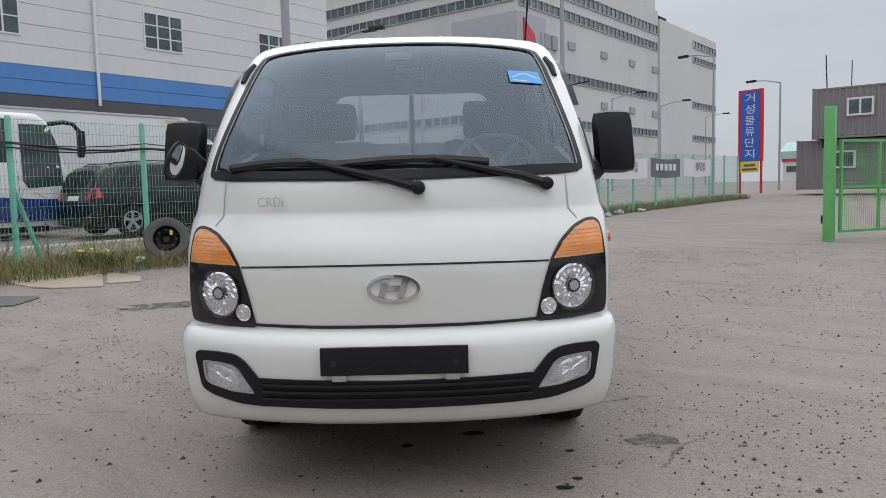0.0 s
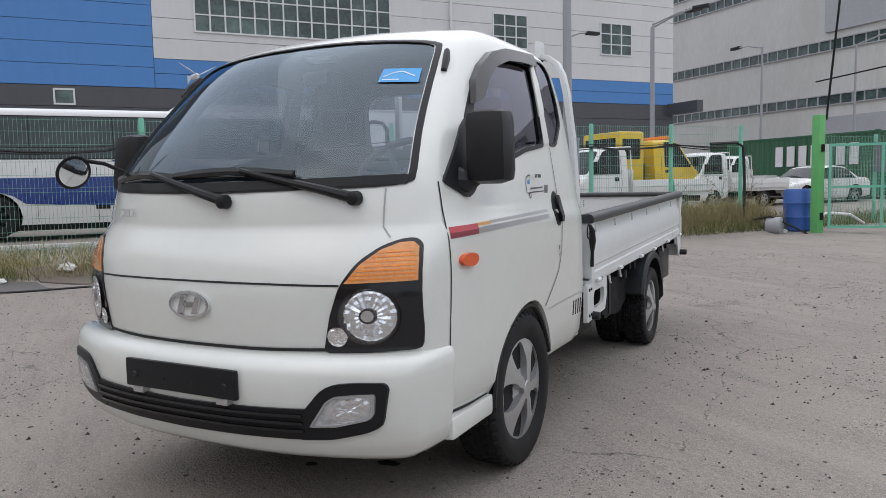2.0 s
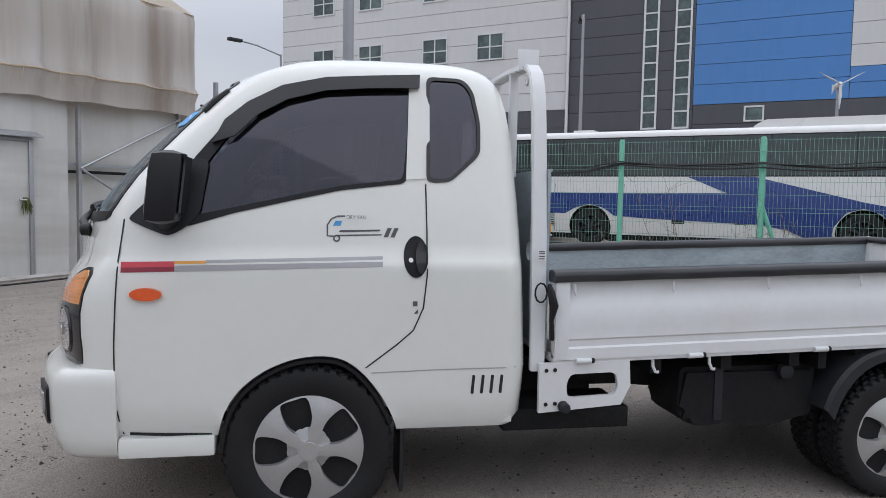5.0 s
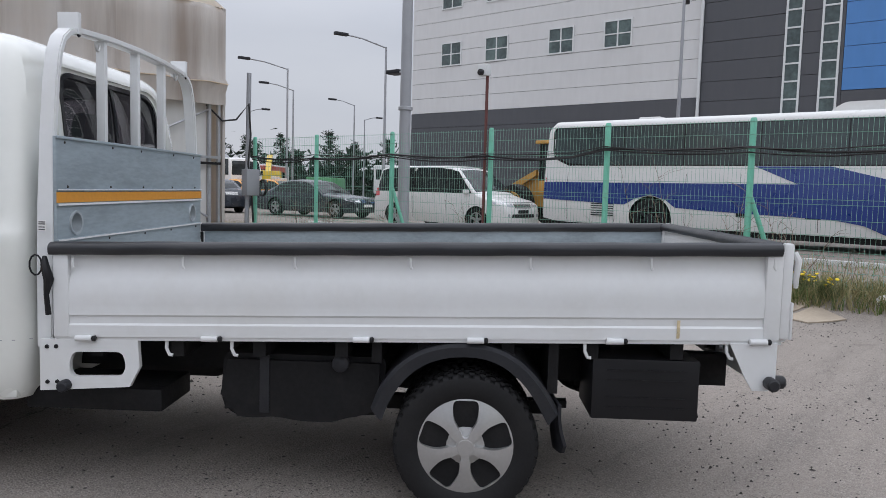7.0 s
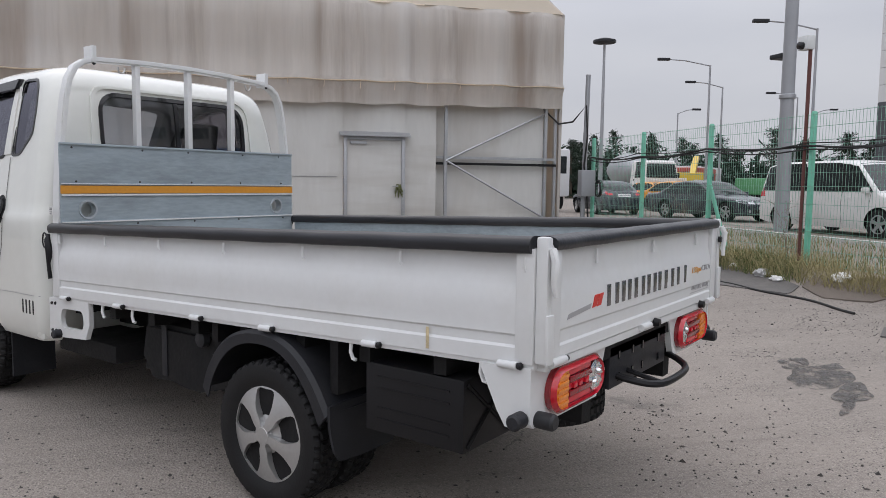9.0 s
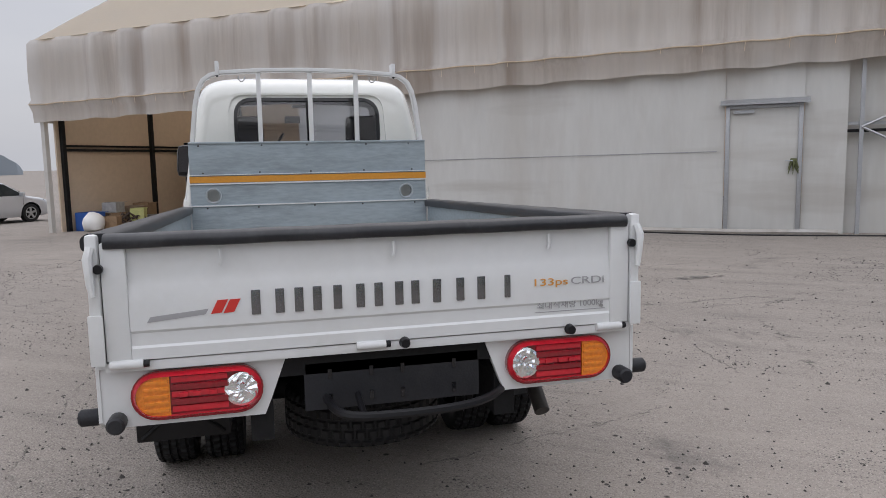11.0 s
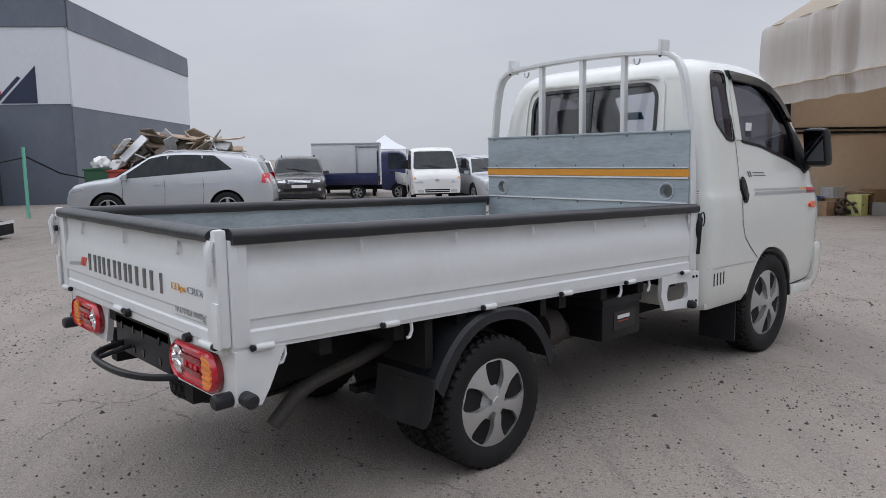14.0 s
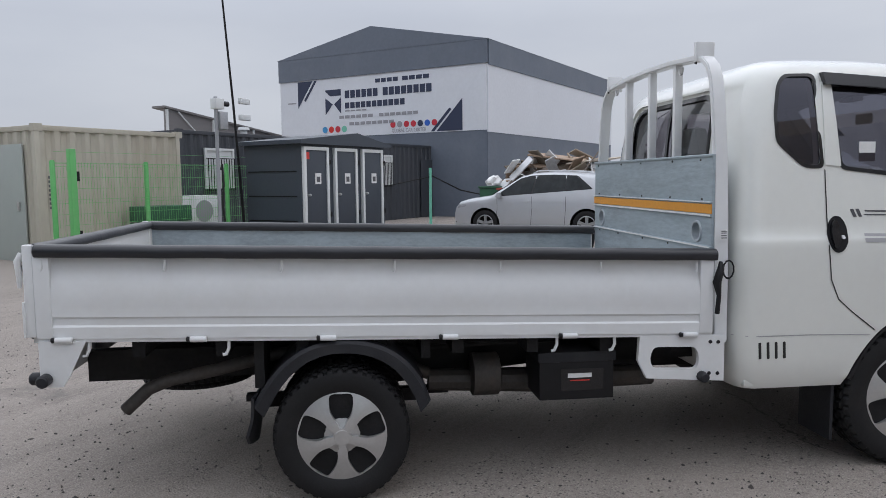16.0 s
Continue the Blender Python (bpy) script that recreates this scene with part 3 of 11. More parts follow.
    part("grey_stripe", cab.patch(cab.patch(bmesh.new(), side, [(0.785, 1.074), (1.452, 1.090), (1.452, 1.102), (0.785, 1.085)], off=0.002, thick=0),
                                  side, [(0.672, 1.042), (1.452, 1.062), (1.452, 1.081), (0.672, 1.064)], off=0.002, thick=0), "stripe_grey", truck, "two grey door stripes")
    # badge drawn as plain marks
    part("model_badge", cab.patch(cab.patch(bmesh.new(), side, [(1.262, 1.178), (1.445, 1.183), (1.450, 1.188), (1.268, 1.184)], off=0.002, thick=0),
                                  side, [(1.280, 1.194), (1.440, 1.199), (1.444, 1.206), (1.285, 1.202)], off=0.002, thick=0), "ink", truck, "grey model badge")
    for dy in (0.0, 0.027):
        part("badge_bar", cab.patch(bmesh.new(), side, [(1.455 + dy, 1.176), (1.472 + dy, 1.176), (1.488 + dy, 1.212), (1.471 + dy, 1.212)], off=0.002, thick=0), "ink", truck)
    if side == "left":
        part("van_emblem", cab.line(cab.line(bmesh.new(), side, [(1.262, 1.178), (1.236, 1.180), (1.236, 1.222), (1.252, 1.246), (1.275, 1.256), (1.305, 1.257)], 0.006, 0.002),
                                    side, ellipse(1.272, 1.170, 0.011, 0.011, 12) + [(1.283, 1.170)], 0.006, 0.002), "ink", truck, "small van outline emblem")
        part("van_emblem_mark", cab.patch(bmesh.new(), side, [(1.256, 1.218), (1.288, 1.220), (1.292, 1.238), (1.268, 1.238)], off=0.002, thick=0), "logo_blue", truck)
        write("badge_words", "DRY VAN", 0.022, "ink", truck, Matrix(((0, 0, 1, 0.843), (1, 0, 0, 1.310), (0, 1, 0, 1.246), (0, 0, 0, 1))), width=0.075)
        part("tyre_note", cab.patch(cab.patch(bmesh.new(), side, [(1.572, 0.905), (1.590, 0.905), (1.590, 0.925), (1.572, 0.925)], off=0.002, thick=0),
                                    side, [(1.576, 0.875), (1.592, 0.875), (1.592, 0.893)], off=0.002, thick=0), "ink", truck)
    # A-pillar grab handle
    grip = bmesh.new()
    ga, gb = cab.put("front", s * 0.655, 1.745, 0.006), cab.put("front", s * 0.685, 1.655, 0.006)
    tube(grip, [ga, tuple((a + b) / 2 + d for a, b, d in zip(ga, gb, (s * 0.006, -0.006, 0))), gb], [0.012, 0.015, 0.012], 8)
    part("pillar_vent", grip, "plastic", truck, "small black vent on the windshield post")
    # door mirror
    mir = bmesh.new()
    box(mir, 0.835, 1.000, 0.605, 0.735, 1.222, 1.488, 0.050)
    for v in mir.verts:
        v.co.y += (1.48 - v.co.z) * -0.10
        v.co.x += (v.co.z - 1.36) * -0.06
        v.co.x *= s
    part("mirror_housing", mir, "plastic", truck, "big black door mirror")
    arm = bmesh.new()
    tube(arm, [(s * 0.80, 0.62, 1.24), (s * 0.835, 0.64, 1.235), (s * 0.88, 0.665, 1.27)], [0.05, 0.042, 0.035], 10)
    part("mirror_arm", arm, "softplastic", truck)
    mg = bmesh.new()
    box(mg, 0.855, 0.98, 0.731, 0.739, 1.262, 1.465)
    for v in mg.verts:
        v.co.y += (1.48 - v.co.z) * -0.10
        v.co.x = s * (v.co.x + (v.co.z - 1.36) * -0.06)
    part("mirror_glass", mg, "mirror", truck)

# passenger-side look-down mirror on its stalk
LOOKDOWN = pose(-0.815, 0.262, 1.305, -16, 0, -92) @ Matrix.Diagonal((1.0, 1, 0.9, 1))
um = lathe(bmesh.new(), [(-0.026, 0.0), (-0.024, 0.03), (-0.016, 0.060), (-0.006, 0.076), (0.002, 0.080), (0.004, 0.073)], (0, 0, 0), "y", 28)
bmesh.ops.transform(um, matrix=LOOKDOWN, verts=um.verts)
part("look_down_mirror", um, "plastic", truck, "small round look-down mirror on a stalk")
ug = lathe(bmesh.new(), [(0.002, 0.074), (0.008, 0.05), (0.011, 0.0)], (0, 0, 0), "y", 28)
bmesh.ops.transform(ug, matrix=LOOKDOWN, verts=ug.verts)
part("look_down_glass", ug, "chrome", truck, "round convex mirror glass")
part("look_down_stalk", tube(tube(bmesh.new(), [(-0.79, 0.52, 1.30), (-0.80, 0.40, 1.345), (-0.81, 0.28, 1.36), (-0.815, 0.26, 1.33)], 0.009, 8), [(-0.80, 0.52, 1.30), (-0.84, 0.60, 1.28)], 0.02, 8), "plastic", truck)

# front face: seams, bonnet line, emblem
part("bonnet_gap", cab.line(bmesh.new(), "front", [(-0.572, 0.898), (-0.3, 0.903), (0, 0.904), (0.3, 0.903), (0.572, 0.898)], 0.007), "seam", truck, "gap under the bonnet")
for s in (-1, 1):
    part("panel_gap", cab.line(bmesh.new(), "front", [(s * 0.70, 1.05), (s * 0.668, 1.085), (s * 0.662, 1.215)], 0.005), "stripe_grey", truck)
part("bumper_gap", cab.line(bmesh.new(), "front", [(-0.525, 0.684), (-0.3, 0.680), (0, 0.679), (0.3, 0.680), (0.525, 0.684)], 0.012, 0.004), "seam", truck, "dark gap between bonnet and bumper")
em = bmesh.new()
cab.loop(em, "front", ellipse(0, 0.82, 0.096, 0.050, 36), ellipse(0, 0.82, 0.084, 0.040, 36), off=0.012, thick=0.012)
part("front_emblem", em, "chrome", truck, "chrome oval emblem")
em = bmesh.new()
cab.patch(em, "front", [(-0.058, 0.790), (-0.034, 0.787), (-0.012, 0.853), (-0.036, 0.853)], off=0.011, thick=0.01)
cab.patch(em, "front", [(0.012, 0.787), (0.036, 0.787), (0.058, 0.850), (0.034, 0.853)], off=0.011, thick=0.01)
cab.patch(em, "front", [(-0.025, 0.812), (0.02, 0.812), (0.03, 0.830), (-0.018, 0.830)], off=0.011, thick=0.01)
part("emblem_bars", em, "chrome", truck)
write("engine_badge", "CRDi", 0.05, "palegrey", truck, Matrix(((1, 0, 0, -0.508), (0, 0, -1, 0.228), (0, 1, 0, 1.120), (0, 0, 0, 1))), width=0.095)
for s in (-1, 1):
    hl = [(0.517, 0.672), (0.66, 0.674), (0.808, 0.682), (0.814, 0.75), (0.810, 0.90), (0.805, 0.98), (0.797, 1.030), (0.775, 1.050), (0.735, 1.048), (0.68, 1.025), (0.622, 0.975), (0.578, 0.905), (0.545, 0.80)]
    hl = rounded(hl, 0.02, 2)
    lamp = part("headlight", cab.patch(bmesh.new(), "front", [(s * a, b) for a, b in hl], off=0.006, thick=0.02, step=0.03), "gloss", truck, "black-backed headlight with an orange indicator above")
    amb = [(0.590, 0.905), (0.801, 0.912), (0.797, 0.975), (0.789, 1.022), (0.770, 1.038), (0.735, 1.036), (0.686, 1.014), (0.632, 0.966)]
    part("indicator_lens", cab.patch(bmesh.new(), "front", [(s * a, b) for a, b in amb], off=0.010, thick=0.006, step=0.03), "amberpale", lamp, "orange ribbed indicator lens")
    for k, (x0, x1, z) in enumerate(((0.602, 0.797, 0.918), (0.610, 0.796, 0.932), (0.620, 0.795, 0.946), (0.632, 0.794, 0.960), (0.645, 0.792, 0.975), (0.662, 0.790, 0.990), (0.680, 0.786, 1.005))):
        part("indicator_rib", cab.line(bmesh.new(), "front", [(s * x0, z), (s * x1, z + 0.005)], 0.005, 0.0125), "amber", lamp)
    part("reflector", facets(lambda a, b, off: cab.put("front", s * (0.668 + a), 0.797 + b, 0.007 + off), 0.083, 0.088, 8, 40, 0.010, 5 + s), "facet", lamp, "bright faceted headlight reflector", angle=1)
    part("reflector_ring", cab.loop(bmesh.new(), "front", ellipse(s * 0.668, 0.797, 0.089, 0.094, 32), ellipse(s * 0.668, 0.797, 0.082, 0.087, 32), off=0.013, thick=0.010), "gloss", lamp)
    part("bulb_ring", cab.loop(bmesh.new(), "front", ellipse(s * 0.668, 0.80, 0.026, 0.026, 20), ellipse(s * 0.668, 0.80, 0.018, 0.018, 20), off=0.020, thick=0.010), "gloss", lamp)
    part("bulb_cap", cab.patch(bmesh.new(), "front", ellipse(s * 0.668, 0.80, 0.019, 0.019, 16), off=0.022, thick=0.012), "chrome", lamp)
    part("parking_light", facets(lambda a, b, off: cab.put("front", s * (0.568 + a), 0.730 + b, 0.012 + off), 0.032, 0.033, 4, 14, 0.004, 2), "facet", lamp, "small clear parking light", angle=1)
    part("headlamp_cover", cab.patch(bmesh.new(), "front", ellipse(s * 0.668, 0.797, 0.088, 0.093, 32), off=0.024, thick=0, step=0.03), "clear", lamp)

# bumper with grille, fog lamps, plate
bumper = Surf([(z, w, yf + 0.018, yr, cf - 0.018, cr) for z, w, yf, yr, cf, cr in [(0.305, 0.74, 0.15, 0.457, 0.30, 0.002), (0.318, 0.80, 0.095, 0.458, 0.355, 0.002), (0.345, 0.830, 0.060, 0.458, 0.39, 0.002), (0.40, 0.843, 0.038, 0.458, 0.41, 0.002), (0.46, 0.850, 0.022, 0.458, 0.42, 0.002), (0.56, 0.856, 0.014, 0.459, 0.43, 0.002),
               (0.61, 0.862, 0.016, 0.459, 0.43, 0.002), (0.645, 0.860, 0.030, 0.458, 0.42, 0.002), (0.665, 0.852, 0.062, 0.455, 0.39, 0.002), (0.672, 0.84, 0.10, 0.45, 0.35, 0.002)]], rear=((1, 1), (1, 0.4), (0.99, 0), (0.9, 0), (0.7, 0), (0.4, 0), (0.2, 0), (0, 0)))
part("bumper", bumper.mesh(), "white", truck, "white painted front bumper", angle=40)
part("lower_grille", bumper.patch(bmesh.new(), "front", rounded([(-0.52, 0.398), (0, 0.392), (0.52, 0.398), (0.50, 0.505), (0, 0.498), (-0.50, 0.505)], 0.01, 2), off=0.010, thick=0.016, step=0.03), "plastic", truck, "black slatted lower grille")
for k, z in enumerate((0.425, 0.452, 0.478)):
    part("grille_slat", bumper.patch(bmesh.new(), "front", [(-0.49, z), (0.49, z), (0.49, z + 0.010), (-0.49, z + 0.010)], off=0.019, thick=0.012, step=0.03), "gloss", truck)
for s in (-1, 1):
    sur = [(0.46, 0.395), (0.58, 0.402), (0.69, 0.428), (0.735, 0.450), (0.757, 0.578), (0.745, 0.594), (0.66, 0.596), (0.590, 0.590), (0.550, 0.568), (0.52, 0.53), (0.495, 0.503)]
    fog = part("fog_lamp_surround", bumper.patch(bmesh.new(), "front", [(s * a, b) for a, b in rounded(sur, 0.02, 2)], off=0.012, thick=0.018, step=0.03), "plastic", truck, "black plastic fog lamp surround")
    quad = rounded([(0.512, 0.446), (0.60, 0.450), (0.700, 0.474), (0.716, 0.492), (0.722, 0.560), (0.66, 0.559), (0.597, 0.552), (0.572, 0.535)], 0.010, 2)
    part("fog_lamp_rim", bumper.loop(bmesh.new(), "front", [(s * a, b) for a, b in quad], [(s * a, b) for a, b in shrink(quad, 0.90, 0.628, 0.505)], off=0.019, thick=0.008), "silver", fog)
    part("fog_reflector", facets(lambda a, b, off: bumper.put("front", s * (0.640 + a), 0.507 + b + a * 0.22, 0.0135 + off), 0.066, 0.040, 5, 22, 0.006, 3), "facet", fog, "faceted fog lamp reflector", angle=1)
    part("fog_lamp_bowl", bumper.patch(bmesh.new(), "front", [(s * a, b) for a, b in shrink(quad, 0.93, 0.628, 0.505)], off=0.0138, thick=0, step=0.02), "lens", fog)
    part("fog_lamp_lens", bumper.patch(bmesh.new(), "front", [(s * a, b) for a, b in quad], off=0.022, thick=0, step=0.03), "clear", fog, "clear fog lamp cover")
    part("bumper_hook", boxes((s * 0.20 - 0.02, s * 0.20 + 0.03, 0.016, 0.05, 0.503, 0.522)), "silver", truck)
plate = part("plate_holder", boxes((-0.262, 0.262, 0.022, 0.040, 0.521, 0.622), bevel=0.005), "plastic", truck, "empty black number plate holder")
for x in (-0.215, -0.07, 0.07, 0.215):
    part("plate_screw", lathe(bmesh.new(), [(0, 0.012 if abs(x) > 0.1 else 0.006), (-0.004, 0.010 if abs(x) > 0.1 else 0.005)], (x, 0.021, 0.565), "y", 12), "softplastic", plate)

# wipers
for px, pz, bx0, bx1, ex in ((0.096, 1.178, -0.64, -0.18, -0.335), (0.581, 1.183, -0.22, 0.36, 0.13)):
    w = bmesh.new()
    p0 = cab.put("front", px, pz, 0.02)
    p1 = cab.put("front", px - 0.10, pz + 0.030, 0.035)
    p2 = cab.put("front", ex + 0.02, 1.285, 0.035)
    lathe(w, [(0.0, 0.026), (-0.03, 0.024), (-0.036, 0.015)], (p0[0], p0[1] + 0.01, p0[2]), "y", 14)
    tube(w, [p0, p1, p2], [0.019, 0.016, 0.010], 8)
    wiper = part("wiper", w, "plastic", truck, "black windshield wiper")
    b = bmesh.new()
    tube(b, [cab.put("front", bx0 + (bx1 - bx0) * k / 8, 1.268 + 0.018 * math.sin(math.pi * k / 8), 0.022) for k in range(9)], 0.010, 6, 1.6)
    tube(b, [cab.put("front", bx0 + (bx1 - bx0) * k / 8, 1.262 + 0.004 * math.sin(math.pi * k / 8), 0.008) for k in range(9)], 0.005, 6)
    part("wiper_blade", b, "gloss", wiper)

# things seen through the glass
part("dashboard", prism(bmesh.new(), [(0.42, 1.0), (0.44, 1.18), (0.62, 1.235), (0.80, 1.19), (0.86, 1.0)], "x", -0.70, 0.70), "dash", truck, "grey dashboard")
wheel = bmesh.new()
ring = [(0.43 + 0.19 * math.cos(2 * math.pi * k / 28), 0.19 * math.sin(2 * math.pi * k / 28)) for k in range(29)]
tube(wheel, [(a, 0.83 + b * 0.62, 1.225 + b * 0.72 + 0.05) for a, b in ring], 0.015, 8)
for a in (-0.6, 0.6, math.pi / 2):
    tube(wheel, [(0.43, 0.845, 1.26), (0.43 + 0.17 * math.sin(a + math.pi), 0.83 - 0.1 * math.cos(a + math.pi), 1.275 - 0.115 * math.cos(a + math.pi))], 0.014, 6)
part("steering_wheel", wheel, "dash", truck, "grey steering wheel")
for cx in (-0.42, 0.42):
    st = bmesh.new()
    box(st, cx - 0.24, cx + 0.24, 1.02, 1.46, 0.75, 0.94, 0.04)
    bk = bmesh.new()
    box(bk, cx - 0.235, cx + 0.235, 1.42, 1.54, 0.92, 1.44, 0.05)
    box(bk, cx - 0.12, cx + 0.12, 1.46, 1.55, 1.45, 1.66, 0.04)
    for v in bk.verts:
        v.co.y += (v.co.z - 0.92) * 0.22
    part("seat_cushion", st, "seat", truck)
    part("seat_back", bk, "seat", truck, "dark cloth seat with a headrest")
part("cab_floor", boxes((-0.76, 0.76, 0.35, 1.97, 0.66, 0.75)), "dash", truck)
part("rear_lining", boxes((-0.72, 0.72, 1.93, 1.95, 0.72, 1.37)), "trim", truck)
rv = boxes((-0.02, 0.11, 0.80, 0.82, 1.655, 1.715), bevel=0.012)
part("inner_mirror", rv, "plastic", truck, "black inside mirror")
part("room_lamp", boxes((-0.07, 0.05, 0.90, 0.97, 1.775, 1.80), bevel=0.01), "paper", truck)
stk = bmesh.new()
cab.patch(stk, "front", [(0.478, 1.612), (0.622, 1.608), (0.607, 1.668), (0.470, 1.670)], off=0.001, thick=0.0)
sticker = part("windshield_sticker", stk, "sticker", truck, "blue paper sticker with a white car outline")
part("sticker_print", cab.line(cab.line(bmesh.new(), "front", [(0.488, 1.635), (0.52, 1.652), (0.55, 1.655), (0.585, 1.640), (0.60, 1.634)], 0.004, 0.003), "front", [(0.49, 1.622), (0.55, 1.621)], 0.004, 0.003), "paper", sticker)
part("door_paper", boxes((-0.775, -0.772, 1.36, 1.44, 1.425, 1.515)), "paper", truck, "white paper note behind the door window")

# rear window of the cab
part("rear_window", cab.patch(bmesh.new(), "rear", RWIN, off=-0.006, thick=0), "reartint", truck, "dark tinted rear cab window")
part("rear_window_seal", cab.loop(bmesh.new(), "rear", inset(RWIN, -0.022), RWIN, off=0.006, thick=0.012), "gloss", truck)
part("rear_window_post", cab.patch(bmesh.new(), "rear", [(-0.012, 1.395), (0.012, 1.395), (0.012, 1.74), (-0.012, 1.74)], off=0.0, thick=0.01), "gloss", truck)
part("rear_panel_ridge", cab.loop(bmesh.new(), "rear", rounded([(-0.56, 1.30), (0.56, 1.30), (0.535, 1.80), (-0.535, 1.80)], 0.1, 5), rounded([(-0.545, 1.315), (0.545, 1.315), (0.52, 1.785), (-0.52, 1.785)], 0.1, 5), off=0.014, thick=0.016), "white", truck)

# sills and mud guards behind the front wheels
for s in (-1, 1):
    part("step_sill", boxes((min(s * 0.60, s * 0.846), max(s * 0.60, s * 0.846), 0.459, 0.815, 0.325, 0.405), bevel=0.016), "white", truck)
    part("rear_sill", boxes((min(s * 0.60, s * 0.83), max(s * 0.60, s * 0.83), 1.53, 2.0, 0.408, 0.46), bevel=0.02), "white", truck)
    part("mud_flap", boxes((min(s * 0.56, s * 0.80), max(s * 0.56, s * 0.80), 1.535, 1.55, 0.13, 0.46)), "softplastic", truck, "black rubber mud flap")
    ins = bmesh.new()
    pts = [(0.835, 0.34), (0.86, 0.48), (0.92, 0.575), (1.02, 0.648), (1.14, 0.690), (1.265, 0.690), (1.345, 0.648), (1.43, 0.55), (1.49, 0.43)]
    tube(ins, [(s * 0.836, y, z) for y, z in smooth_open(pts, 2)], 0.012, 6)
    part("wheel_arch_lip", ins, "plastic", truck)


# ---------------------------------------------------------------- wheels
def curved_flap(xa, xb, y, z0, z1, thick=0.012):
    """Rubber sheet that bows and waves a little, its lower corners cut round."""
    bm = bmesh.new()
    rows = []
    for i in range(13):
        p = i / 12
        x = xa + (xb - xa) * p
        foot = z0 + 0.05 * (max(0.0, abs(p - 0.5) - 0.36) / 0.14) ** 2 + 0.006 * math.sin(p * 9)
        rows.append([(x, y + 0.02 * (1 - q) ** 2 - 0.012 * math.sin(math.pi * p) + 0.006 * math.sin(p * 8 + q * 4) * (1 - q), foot + (z1 - foot) * q) for q in [j / 7 for j in range(8)]])
    for d in (0.0, thick):
        grid = [[bm.verts.new((x, yy + d, z)) for x, yy, z in r] for r in rows]
        for a, b in zip(grid, grid[1:]):
            for j in range(7):
                bm.faces.new((a[j], b[j], b[j + 1], a[j + 1]))
        if d == 0.0:
            first = grid
    rim = [(i, 0) for i in range(13)] + [(12, j) for j in range(1, 8)] + [(i, 7) for i in range(11, -1, -1)] + [(0, j) for j in range(6, 0, -1)]
    for (i, j), (m, n) in zip(rim, rim[1:] + rim[:1]):
        bm.faces.new((first[i][j], first[m][n], grid[m][n], grid[i][j]))
    bmesh.ops.recalc_face_normals(bm, faces=bm.faces)
    return bm


def tyre_mesh(r, width, rim, seg=90):
    """Tyre standing at the origin, its axle along x, outer side at x = width / 2."""
    bm = bmesh.new()
    h = width / 2
    prof = [(-h * 0.80, rim, 0), (-h * 0.97, rim + (r - rim) * 0.25, 0), (-h, rim + (r - rim) * 0.55, 0), (-h * 0.97, rim + (r - rim) * 0.78, 0)]
    half = [(0.945, 0.945, 0), (0.925, 0.962, 1), (0.86, 0.984, 1), (0.72, 0.995, 1), (0.66, 0.996, 9), (0.60, 0.997, 9), (0.55, 1.0, 2), (0.26, 1.0, 2), (0.21, 1.0, 9), (0.15, 1.0, 9), (0.10, 1.0, 3)]
    prof += [(-h * a, r * b, c) for a, b, c in half] + [(h * a, r * b, c) for a, b, c in half[::-1]]
    prof += [(h * 0.97, rim + (r - rim) * 0.78, 0), (h, rim + (r - rim) * 0.55, 0), (h * 0.97, rim + (r - rim) * 0.25, 0), (h * 0.80, rim, 0)]
    seg = 252
    rings = []
    for x, q, kind in prof:
        ring = []
        for k in range(seg):
            a = 2 * math.pi * k / seg
            low = 0.0
            if kind == 9 or kind == 1 and k % 6 < 2 or kind == 2 and (k + 3) % 6 < 2 or kind == 3 and (k + 1) % 6 < 2:
                low = 0.010
            ring.append(bm.verts.new((x, (q - low) * math.cos(a), (q - low) * math.sin(a))))
        rings.append(ring)
    for a, b in zip(rings, rings[1:]):
        for k in range(seg):
            bm.faces.new((a[k], a[(k + 1) % seg], b[(k + 1) % seg], b[k]))
    return bm


CAPS = {}


